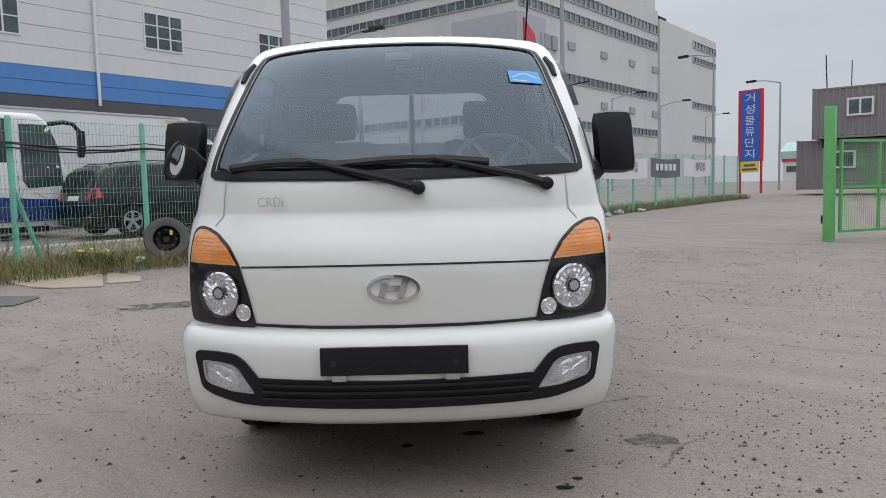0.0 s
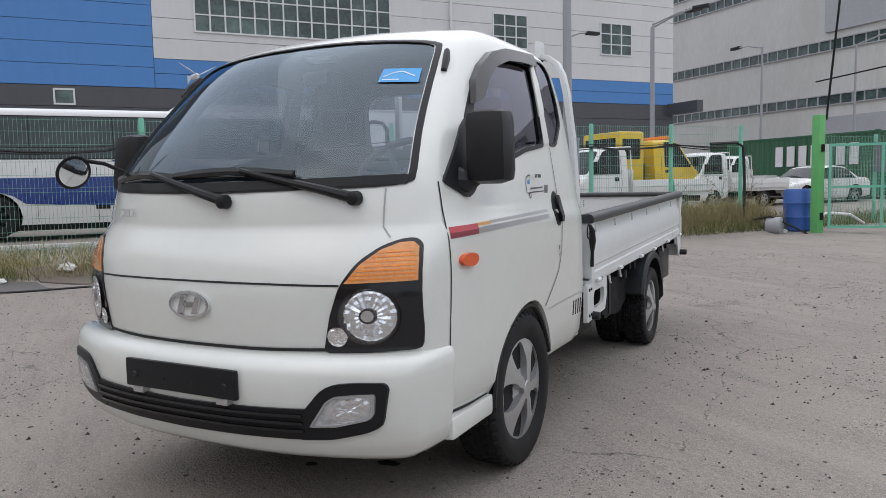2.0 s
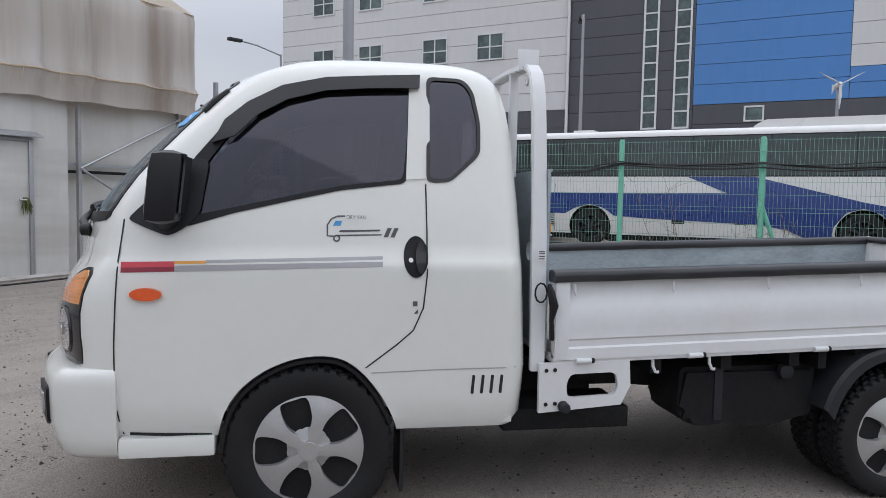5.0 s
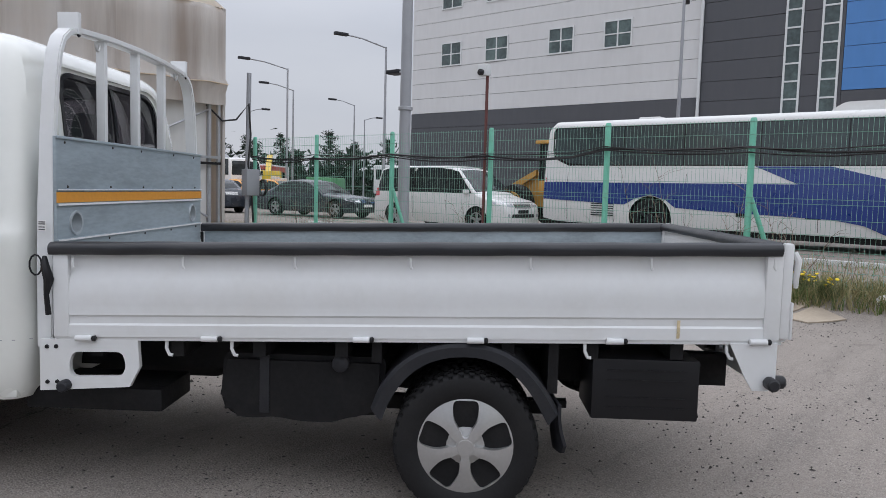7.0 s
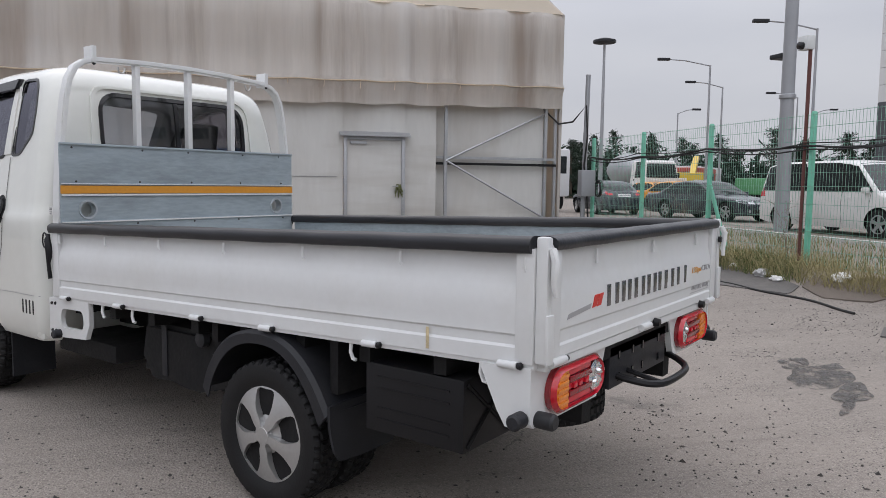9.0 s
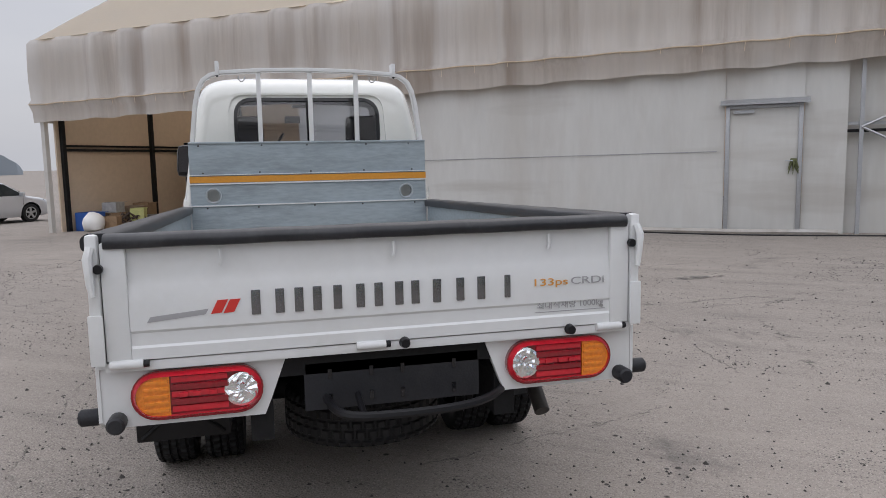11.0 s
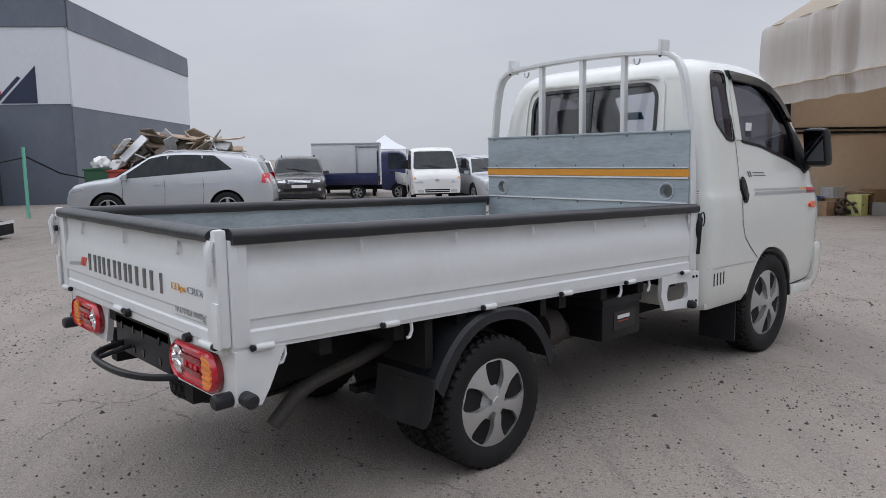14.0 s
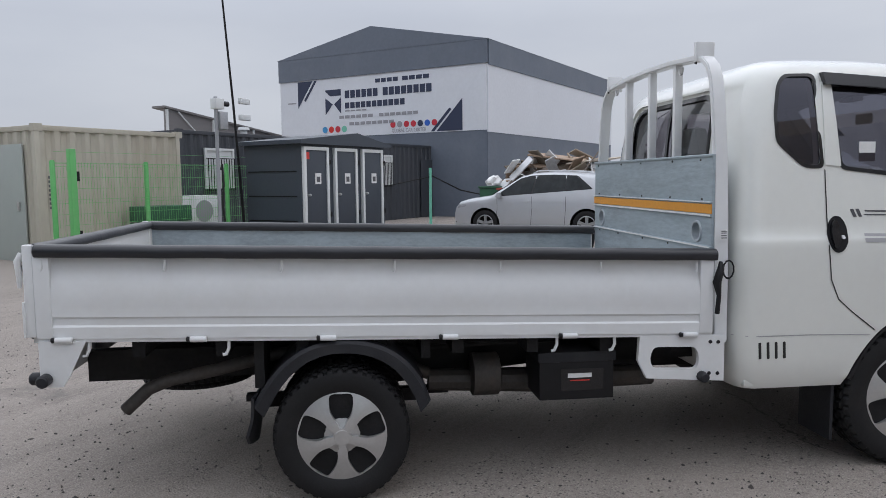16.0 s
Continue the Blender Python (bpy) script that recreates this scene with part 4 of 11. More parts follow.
def hubcap_mesh(R, spokes=5):
    """Five broad spokes over a dished back with a round opening in each pocket; the first pocket stands upright; face towards +x."""
    if not CAPS:
        n, qs = 80, (0.10, 0.18, 0.27, 0.36, 0.46, 0.57, 0.68, 0.79, 0.88, 0.95, 0.985, 1.0)

        def lift(q, a):
            c = abs(((a / (2 * math.pi) - 0.25) * spokes) % 1 - 0.5) * 2
            ridge = max(0.0, 1 - c / 0.55) * 0.014 * math.sin(math.pi * min(1, max(0, (q - 0.15) / 0.80)))
            return 0.13 * (1 - q * q) + ridge - (0.03 if q > 0.99 else 0)

        def skin(depth):
            bm = bmesh.new()
            rows = [[bm.verts.new((lift(q, 2 * math.pi * k / n), q * math.cos(2 * math.pi * k / n), q * math.sin(2 * math.pi * k / n))) for k in range(n)] for q in qs]
            back = [[bm.verts.new((v.co.x - depth, v.co.y, v.co.z)) for v in r] for r in (rows[0], rows[-1])]
            for a, b in zip(rows, rows[1:]):
                for k in range(n):
                    bm.faces.new((a[k], a[(k + 1) % n], b[(k + 1) % n], b[k]))
            for a, b in ((rows[-1], back[1]), (back[1], back[0]), (back[0], rows[0])):
                for k in range(n):
                    bm.faces.new((a[k], a[(k + 1) % n], b[(k + 1) % n], b[k]))
            return bm
        half = [(0.19, 0.06), (0.32, 0.095), (0.43, 0.19), (0.57, 0.255), (0.74, 0.275), (0.89, 0.27), (0.945, 0.20)]
        pocket = half + [(0.94, -0.01)] + [(p, -t * 0.92) for p, t in half[::-1]]
        pocket = chaikin(pocket, 1)
        face, dish = [], []
        for k in range(spokes):
            a = math.pi / 2 + 2 * math.pi * k / spokes
            ca, sa = math.cos(a), math.sin(a)
            face.append(prism(bmesh.new(), [(p * ca - t * sa, p * sa + t * ca) for p, t in pocket], "x", -1, 1))
            dish.append(prism(bmesh.new(), [((0.635 + 0.255 * math.cos(b)) * ca - 0.235 * math.sin(b) * sa, (0.635 + 0.255 * math.cos(b)) * sa + 0.235 * math.sin(b) * ca) for b in np.linspace(0, 2 * math.pi, 19)[:-1]], "x", -1, 1))
        CAPS["face"] = cut(skin(0.10), face)
        low = lathe(bmesh.new(), [(0.0, 0.12), (0.035, 0.14), (-0.05, 0.45), (-0.09, 0.70), (-0.05, 0.965), (-0.09, 0.965), (-0.14, 0.70), (-0.10, 0.45)], (0, 0, 0), "x", 60, caps=False)
        CAPS["dish"] = low
        for d in dish:
            CAPS["dish"] = cut(CAPS["dish"], [d])
    out = bmesh.new()
    for k in ("face", "dish"):
        me = bpy.data.meshes.new("cap")
        CAPS[k].to_mesh(me)
        out.from_mesh(me)
        bpy.data.meshes.remove(me)
    for v in out.verts:
        v.co *= R
    return out


def wheel_at(parent, name, x, y, z, r, width, rim, s, cap=True, turn=0):
    """s: +1 when the face looks to +x."""
    w = new(name)
    w.empty_display_size = 0.1
    w.parent = parent
    w.matrix_basis = pose(x, y, z, turn, 0, 0 if s > 0 else 180)
    part("tyre", tyre_mesh(r, width, rim), "rubber", w, "black tyre with blocky tread")
    back = bmesh.new()
    lathe(back, [(-width * 0.3, 0.0), (-width * 0.3, rim * 0.5), (width * 0.10, rim * 0.55), (width * 0.12, rim * 0.93), (width * 0.36, rim * 1.0)], (0, 0, 0), "x", 36)
    part("rim", back, "under" if cap else "exhaust", w, "dark steel rim")
    if cap:
        c = hubcap_mesh(rim * 1.03)
        for v in c.verts:
            v.co.x += width * 0.40
        part("hubcap", c, "silver", w, "silver five-spoke wheel cover", angle=32)
        h = lathe(bmesh.new(), [(width * 0.40 + rim * 0.11, rim * 0.19), (width * 0.40 + rim * 0.14, rim * 0.17), (width * 0.40 + rim * 0.145, 0.0)], (0, 0, 0), "x", 20)
        part("hub_badge", h, "silver", w)
    return w


for s in (-1, 1):
    wheel_at(truck, "front_wheel", s * 0.745, 1.17, 0.331, 0.334, 0.195, 0.214, s, turn=17 if s > 0 else 40)
    wheel_at(truck, "rear_wheel", s * 0.765, 3.803, 0.285, 0.291, 0.165, 0.188, s, turn=0)
    wheel_at(truck, "inner_rear_wheel", s * 0.560, 3.803, 0.285, 0.291, 0.165, 0.188, s, cap=False, turn=10)

# ---------------------------------------------------------------- cargo bed
Y0, Y1 = 2.165, 4.99
SIDEPROF = [(0.850, 0.672), (0.850, 0.718), (0.843, 0.726), (0.843, 0.752), (0.850, 0.760), (0.849, 0.772), (0.850, 0.80), (0.851, 0.835), (0.848, 0.87), (0.841, 0.90), (0.832, 0.925), (0.827, 0.95), (0.826, 0.985), (0.826, 1.01), (0.800, 1.01), (0.800, 0.672)]


def panel_run(prof, y0, y1, steps=10):
    bm = bmesh.new()
    rows = [[bm.verts.new((x, y0 + (y1 - y0) * k / steps, z)) for x, z in prof] for k in range(steps + 1)]
    n = len(prof)
    for a, b in zip(rows, rows[1:]):
        for i in range(n):
            bm.faces.new((a[i], b[i], b[(i + 1) % n], a[(i + 1) % n]))
    bm.faces.new(rows[0][::-1])
    bm.faces.new(rows[-1])
    return bm


def both(make, name, material, label="", angle=35):
    """The same part on either side."""
    out = []
    for s in (1, -1):
        bm = make()
        for v in bm.verts:
            v.co.x *= s
        out.append(part(name, shear(bm), material, truck, label, angle))
    return out


both(lambda: panel_run(SIDEPROF, Y0 + 0.06, Y1 - 0.06), "side_gate", "bedwhite", "white pressed-steel drop side", 30)
for ya in (Y0, Y1 - 0.062):
    both(lambda: boxes((0.798, 0.853, ya, ya + 0.062, 0.672, 1.012), bevel=0.006), "gate_end", "bedwhite")
both(lambda: boxes((0.797, 0.8, Y0 + 0.01, Y1 - 0.01, 0.74, 1.008)), "gate_lining", "steel", "blue-grey inner side of the gate")


def rail():
    bm = bmesh.new()
    prof = rounded([(0.780, 0.997), (0.866, 0.997), (0.869, 1.033), (0.850, 1.048), (0.792, 1.046), (0.780, 1.03)], 0.012, 2)
    n = 30
    rows = [[bm.verts.new((x, Y0 - 0.01 + (Y1 - Y0 + 0.0) * k / n, z + 0.0009 * math.sin(k * 1.7))) for x, z in prof] for k in range(n + 1)]
    m = len(prof)
    for a, b in zip(rows, rows[1:]):
        for i in range(m):
            bm.faces.new((a[i], b[i], b[(i + 1) % m], a[(i + 1) % m]))
    bm.faces.new(rows[0][::-1])
    bm.faces.new(rows[-1])
    return bm


both(rail, "rail_cover", "foam", "worn black rubber cover on the bed rail")
for ylist, s in (((2.29, 2.79, 3.386, 3.83, 4.365, 4.91), 1), ((2.275, 2.82, 3.34, 3.85, 4.37, 4.886), -1)):
    for y in ylist:
        h = shear(lathe(bmesh.new(), [(-0.032, 0.012), (0.032, 0.012)], (s * 0.858, y, 0.668), "y", 12))
        hinge = part("hinge", h, "bedwhite", truck, "white hinge knuckle under the drop side")
        part("hinge_pin", shear(lathe(bmesh.new(), [(0.034, 0.010), (0.044, 0.012), (0.048, 0.008)], (s * 0.858, y, 0.668), "y", 10)), "plastic", hinge)
for s in (1, -1):
    for y in (2.246, 2.68, 3.12, 3.57, 4.03, 4.49, 4.955):
        part("rope_hook", shear(tube(bmesh.new(), [(s * 0.850, y, 0.988), (s * 0.853, y, 0.955), (s * 0.850, y + 0.006, 0.944)], 0.0055, 6)), "bedwhite", truck)
    for y in (2.61, 2.87, 4.255, 4.80):
        part("under_hook", shear(tube(bmesh.new(), [(s * 0.83, y, 0.668), (s * 0.835, y, 0.625), (s * 0.835, y + 0.012, 0.600), (s * 0.835, y + 0.025, 0.598)], 0.007, 6)), "bedwhite", truck)
part("rust_streak", shear(boxes((0.8516, 0.8522, 4.60, 4.612, 0.680, 0.75))), "rust", truck, "yellowish rust streak")
part("bed_floor", shear(boxes((-0.80, 0.80, Y0, Y1, 0.700, 0.745))), "rustfloor", truck, "worn bare cargo floor")
part("bed_edge", shear(boxes((-0.845, 0.845, Y0, Y1, 0.655, 0.698), bevel=0.006)), "bedwhite", truck)
for k in range(9):
    y = Y0 + 0.12 + k * 0.33
    part("floor_crossbeam", shear(boxes((-0.80, 0.80, y, y + 0.05, 0.585, 0.655))), "under", truck)

# tailgate
TG = [(0.0, 0.762), (0.0, 0.795), (-0.006, 0.802), (-0.006, 0.838), (0.0, 0.846), (0.0, 0.90), (-0.002, 0.94), (-0.010, 0.975), (-0.016, 1.00), (-0.016, 1.05), (-0.05, 1.05), (-0.05, 0.762)]
tg = bmesh.new()
rows = [[tg.verts.new((x, 5.02 + dy, z + 0.0)) for dy, z in TG] for x in np.linspace(-0.745, 0.745, 9)]
for a, b in zip(rows, rows[1:]):
    for i in range(len(TG)):
        tg.faces.new((a[i], b[i], b[(i + 1) % len(TG)], a[(i + 1) % len(TG)]))
tg.faces.new(rows[0])
tg.faces.new(rows[-1][::-1])
tailgate = part("tailgate", tg, "bedwhite", truck, "white tailgate with dark letter blocks", 30)
for s in (-1, 1):
    part("tailgate_end", boxes((min(s * 0.745, s * 0.812), max(s * 0.745, s * 0.812), 4.965, 5.023, 0.762, 1.10), bevel=0.006), "bedwhite", tailgate)
tr = bmesh.new()
prof = rounded([(4.953, 1.083), (5.035, 1.083), (5.038, 1.112), (5.018, 1.125), (4.967, 1.124), (4.953, 1.108)], 0.012, 2)
rows = [[tr.verts.new((x, y, z + 0.0008 * math.sin(k * 1.9))) for y, z in prof] for k, x in enumerate(np.linspace(-0.80, 0.80, 21))]
for a, b in zip(rows, rows[1:]):
    for i in range(len(prof)):
        tr.faces.new((a[i], b[i], b[(i + 1) % len(prof)], a[(i + 1) % len(prof)]))
tr.faces.new(rows[0])
tr.faces.new(rows[-1][::-1])
part("tailgate_rail_cover", tr, "foam", tailgate, "worn black rubber cover on the tailgate")
part("tailgate_upper", boxes((-0.745, 0.745, 4.973, 5.005, 1.045, 1.086)), "bedwhite", tailgate)
for x in (0.49, -0.02, -0.53):
    part("rope_hook", tube(bmesh.new(), [(x, 5.013, 1.07), (x, 5.017, 1.035), (x + 0.004, 5.015, 1.022)], 0.0055, 6), "bedwhite", tailgate)
# letter blocks: plain dark upright bars where the raised letters stand
for x0, x1 in ((0.41, 0.315), (0.285, 0.205), (0.17, 0.075), (0.045, -0.045), (-0.07, -0.165), (-0.215, -0.31), (-0.375, -0.395)):
    for a, b in (((x0, x0 - 0.026), (x1 + 0.026, x1)) if x0 - x1 > 0.05 else ((x0, x1),)):
        part("raised_bar", box(bmesh.new(), b, a, 5.0175, 5.0235, 0.872, 0.945, 0.002), "darkchrome", tailgate, "dark chrome raised bar")
part("model_badge", prism(prism(bmesh.new(), [(0.70, 0.868), (0.69, 0.884), (0.53, 0.898), (0.54, 0.882)], "y", 5.02, 5.0215), [(0.69, 0.893), (0.68, 0.90), (0.53, 0.912), (0.54, 0.905)], "y", 5.0175, 5.0185), "stripe_grey", tailgate)
for x in (0.0, -0.035):
    part("badge_bar", prism(bmesh.new(), [(0.525 + x, 0.882), (0.495 + x, 0.884), (0.475 + x, 0.922), (0.505 + x, 0.921)], "y", 5.019, 5.022), "redink", tailgate, "red badge bar")
BACK = Matrix(((-1, 0, 0, 0), (0, 0, 1, 5.022), (0, 1, 0, 0), (0, 0, 0, 1)))
write("power_badge", "133ps", 0.034, "orangeink", tailgate, Matrix.Translation((-0.478, 0, 0.902)) @ BACK, width=0.115)
write("engine_badge", "CRDi", 0.034, "stripe_grey", tailgate, Matrix.Translation((-0.605, 0, 0.902)) @ BACK, width=0.118)
write("payload_words", "최대적재량 1000kg", 0.028, "stripe_grey", tailgate, Matrix.Translation((-0.487, 0, 0.818 + 0.008)) @ Matrix.Translation((0, -0.004, 0)) @ BACK, width=0.235)
part("payload_frame", boxes((-0.73, -0.48, 5.0145, 5.0155, 0.812, 0.8145), (-0.73, -0.48, 5.0145, 5.0155, 0.848, 0.8505)), "stripe_grey", tailgate)
# corner posts, latches, straps
for s in (-1, 1):
    c = boxes((min(s * 0.815, s * 0.848), max(s * 0.815, s * 0.848), 4.99, 5.03, 0.755, 1.125), bevel=0.01)
    part("corner_post", c, "bedwhite", truck)
    part("corner_plate", boxes((min(s * 0.812, s * 0.852), max(s * 0.812, s * 0.852), 5.027, 5.037, 0.755, 0.90), bevel=0.004), "bedwhite", truck)
    part("tailgate_latch", tube(bmesh.new(), [(s * 0.832, 5.035, 1.09), (s * 0.838, 5.05, 1.06), (s * 0.836, 5.045, 0.99), (s * 0.83, 5.05, 0.955)], [0.012, 0.013, 0.011, 0.008], 8), "bedwhite", truck, "white tailgate latch lever")
    part("latch_bolt", lathe(bmesh.new(), [(0.0, 0.014), (0.014, 0.013)], (s * 0.815, 5.03, 1.03), "y", 10), "plastic", truck)
    part("gate_strap", tube(bmesh.new(), [(s * 0.852, 2.135, 0.99), (s * 0.862, 2.14, 0.96), (s * 0.860, 2.155, 0.90), (s * 0.862, 2.145, 0.84), (s * 0.858, 2.15, 0.76)], [0.008, 0.016, 0.020, 0.010, 0.011], 8), "plastic", truck, "black latch with a hanging strap")
    part("latch_ring", tube(bmesh.new(), [(s * 0.855, 2.10 + 0.025 * math.cos(a), 0.955 + 0.04 * math.sin(a)) for a in np.linspace(0, 6.2, 12)], 0.004, 6), "plastic", truck)
# tail bar and hinges under the gate
part("tail_bar", boxes((-0.82, 0.82, 4.945, 5.015, 0.728, 0.758), bevel=0.006), "bedwhite", truck)
for x in (0.76, 0.06, -0.74):
    hg = part("tail_hinge", lathe(bmesh.new(), [(-0.045, 0.013), (0.045, 0.013)], (x, 5.023, 0.752), "x", 12), "bedwhite", truck)
    part("hinge_pin", lathe(bmesh.new(), [(-0.06, 0.010), (-0.046, 0.011)], (x, 5.023, 0.752), "x", 10), "plastic", hg)
for x in (-0.045, -0.60):
    part("rubber_stop", lathe(bmesh.new(), [(0, 0.018), (0.022, 0.014)], (x, 5.02, 0.752), "y", 12), "plastic", truck)
# tail lamps
for s in (-1, 1):
    pan = prism(bmesh.new(), [(s * 0.315, 0.732), (s * 0.845, 0.732), (s * 0.845, 0.575), (s * 0.825, 0.555), (s * 0.385, 0.553), (s * 0.365, 0.60)], "y", 4.955, 4.981)
    panel = part("tail_lamp_panel", pan, "bedwhite", truck, "white tail lamp panel")
    part("side_plate", prism(bmesh.new(), [(4.805, 0.735), (4.985, 0.740), (4.985, 0.575), (4.955, 0.553), (4.9, 0.553), (4.87, 0.60)], "x", s * 0.842, s * 0.852), "bedwhite", panel)
    cx = s * 0.574

    def pill(d, x0=-0.187, x1=0.187):
        r = 0.074 - d
        a, b = cx + s * (x0 + 0.074), cx + s * (x1 - 0.074)
        pts = [(b + s * r * math.cos(t), 0.646 + r * math.sin(t)) for t in np.linspace(-math.pi / 2, math.pi / 2, 13)]
        return pts + [(a - s * r * math.cos(t), 0.646 - r * math.sin(t)) for t in np.linspace(-math.pi / 2, math.pi / 2, 13)]
    tl = part("tail_lamp", prism(bmesh.new(), pill(0), "y", 4.982, 5.), "reddark", truck, "long rounded red and orange tail lamp")
    rim = bmesh.new()
    ro, ri = pill(0.001), pill(0.015)
    n = len(ro)
    for y0, y1 in ((4.994, 5.016),):
        o1, i1 = [rim.verts.new((a, y1, b)) for a, b in ri], [rim.verts.new((a, y0, b)) for a, b in ro]
        i0 = [rim.verts.new((a, y0, b)) for a, b in ri]
        for k in range(n):
            j = (k + 1) % n
            rim.faces.new((i1[k], i1[j], o1[j], o1[k]))
            rim.faces.new((o1[k], o1[j], i0[j], i0[k]))
    part("lens_border", rim, "red", tl, "bright red lens border")
    for k, z in enumerate((0.594, 0.616, 0.638, 0.660, 0.682)):
        part("red_lens_bar", boxes((min(cx - s * 0.085, cx + s * 0.074), max(cx - s * 0.085, cx + s * 0.074), 4.998, 5.012 if k % 2 else 5.006, z, z + 0.0185), bevel=0.003), "red" if k % 2 == 0 else "reddark", tl)
    for k, x in enumerate((-0.055, -0.008, 0.028)):
        part("lens_prism", boxes((min(cx + s * x, cx + s * (x + 0.024)), max(cx + s * x, cx + s * (x + 0.024)), 5.004, 5.015, 0.640, 0.654), bevel=0.002), "red", tl)
    am = [(a, b) for a, b in pill(0.015) if s * (a - cx) > 0.078]
    am = [(cx + s * 0.078, 0.587)] + am + [(cx + s * 0.078, 0.705)]
    part("amber_lens", prism(bmesh.new(), am, "y", 4.998, 5.008), "amber", tl, "orange indicator lens")
    for k in range(5):
        part("amber_rib", boxes((min(cx + s * 0.082, cx + s * 0.150), max(cx + s * 0.082, cx + s * 0.150), 5.006, 5.013, 0.598 + 0.021 * k, 0.610 + 0.021 * k), bevel=0.003), "amber", tl)
    part("reverse_lens", facets(lambda a, b, off: (s * 0.448 + a, 5.006 + off, 0.646 + b), 0.052, 0.052, 6, 22, 0.007, 8 + s), "facet", tl, "round clear faceted reversing lens", angle=1)
    part("reverse_bulb", lathe(bmesh.new(), [(0.006, 0.012), (0.016, 0.008)], (s * 0.448, 5.008, 0.66), "y", 10), "chrome", tl)
    part("rear_buffer", lathe(bmesh.new(), [(-0.02, 0.020), (0.0, 0.026), (0.05, 0.026), (0.058, 0.020)], (s * 0.80, 4.985, 0.578), "y", 14), "softplastic", truck, "black rubber buffer")
    part("side_buffer", lathe(bmesh.new(), [(0.0, 0.018), (0.01, 0.025), (0.055, 0.025), (0.062, 0.018)] if s > 0 else [(0.0, 0.018), (-0.01, 0.025), (-0.055, 0.025), (-0.062, 0.018)], (s * 0.848, 4.96, 0.588), "x", 14), "softplastic", truck, "black rubber buffer")
pp = part("rear_plate_panel", boxes((-0.30, 0.265, 4.955, 4.975, 0.545, 0.70), bevel=0.005), "softplastic", truck, "black rear plate panel without a plate")
for x in (-0.22, -0.05, 0.05, 0.18):
    for z in (0.565, 0.645):
        part("plate_lug", boxes((x, x + 0.012, 4.974, 4.979, z, z + 0.03)), "gloss", pp)
part("rear_step", tube(tube(bmesh.new(), smooth_open([(0.20, 4.93, 0.59), (0.19, 5.05, 0.572), (0.14, 5.115, 0.562), (0.0, 5.125, 0.56), (-0.18, 5.11, 0.556), (-0.32, 5.04, 0.552), (-0.42, 4.92, 0.56)], 2), 0.014, 8), [(0.10, 4.90, 0.60), (0.10, 5.10, 0.562)], 0.010, 8), "plastic", truck, "black tubular rear step")
spare = new("spare_wheel")
spare.parent = truck
spare.matrix_basis = pose(0.03, 4.55, 0.425, 0, 90, 0)
part("tyre", tyre_mesh(0.285, 0.165, 0.17), "rubber", spare)
part("rim", lathe(bmesh.new(), [(-0.03, 0.0), (-0.03, 0.17), (0.03, 0.17), (0.03, 0.0)], (0, 0, 0), "x", 24), "under", spare)

# headboard behind the cab
HB = 2.150
hb = bmesh.new()
box(hb, -0.79, 0.79, HB - 0.012, HB, 0.70, 1.462)
headboard = part("headboard", cut(hb, [lathe(bmesh.new(), [(-0.05, 0.042), (0.05, 0.042)], (x, HB, 1.112), "y", 28) for x in (0.648, -0.650)]), "steel", truck, "blue-grey zinc steel headboard with an orange band")
part("orange_band", boxes((-0.792, 0.792, HB + 0.001, HB + 0.005, 1.198, 1.240)), "orange", headboard, "orange reflective band")
for z, h in ((1.245, 0.008), (1.183, 0.013), (1.040, 0.013), (1.452, 0.012)):
    part("pressed_rib", boxes((-0.79, 0.79, HB, HB + 0.008, z, z + h), bevel=0.003), "steel", headboard)
for z, h in ((1.186, 0.008), (1.043, 0.007), (1.247, 0.0045)):
    part("white_line", boxes((-0.79, 0.79, HB + 0.008, HB + 0.0095, z, z + h)), "bedwhite", headboard)
for x in (0.648, -0.650):
    ringm = lathe(bmesh.new(), [(-0.045, 0.041), (0.006, 0.041), (0.007, 0.050), (0.0, 0.052)], (x, HB, 1.112), "y", 28, caps=False)
    part("hole_rim", ringm, "galvrim", headboard)
for z in (1.44, 1.262, 1.03):
    for x in np.linspace(-0.7, 0.7, 5):
        part("rivet", lathe(bmesh.new(), [(0, 0.006), (0.004, 0.004)], (x + 0.03 * math.sin(z * 40 + x * 9), HB, z), "y", 8), "exhaust", headboard)
hoop_pts = [(0.800, 0.62), (0.792, 0.90), (0.780, 1.20), (0.765, 1.46), (0.735, 1.70), (0.712, 1.80), (0.680, 1.862), (0.63, 1.898), (0.56, 1.915), (0.3, 1.932), (0, 1.938)]
hoop = bmesh.new()
full = hoop_pts + [(-x, z) for x, z in hoop_pts[-2::-1]]
rows = []
for i, (x, z) in enumerate(full):
    a, b = full[max(i - 1, 0)], full[min(i + 1, len(full) - 1)]
    L = math.hypot(b[0] - a[0], b[1] - a[1])
    nx, nz = (b[1] - a[1]) / L * 0.014, -(b[0] - a[0]) / L * 0.014
    rows.append([hoop.verts.new(p) for p in ((x + nx, 2.075, z + nz), (x + nx, 2.137, z + nz), (x - nx, 2.137, z - nz), (x - nx, 2.075, z - nz))])
for a, b in zip(rows, rows[1:]):
    for i in range(4):
        hoop.faces.new((a[i], b[i], b[(i + 1) % 4], a[(i + 1) % 4]))
hoop.faces.new(rows[0])
hoop.faces.new(rows[-1][::-1])
bmesh.ops.bevel(hoop, geom=[e for e in hoop.edges if abs(e.verts[0].co.y - e.verts[1].co.y) < 1e-5], offset=0.005, segments=2, affect="EDGES")
part("guard_hoop", hoop, "bedwhite", truck, "white bent-steel guard hoop behind the cab", 50)
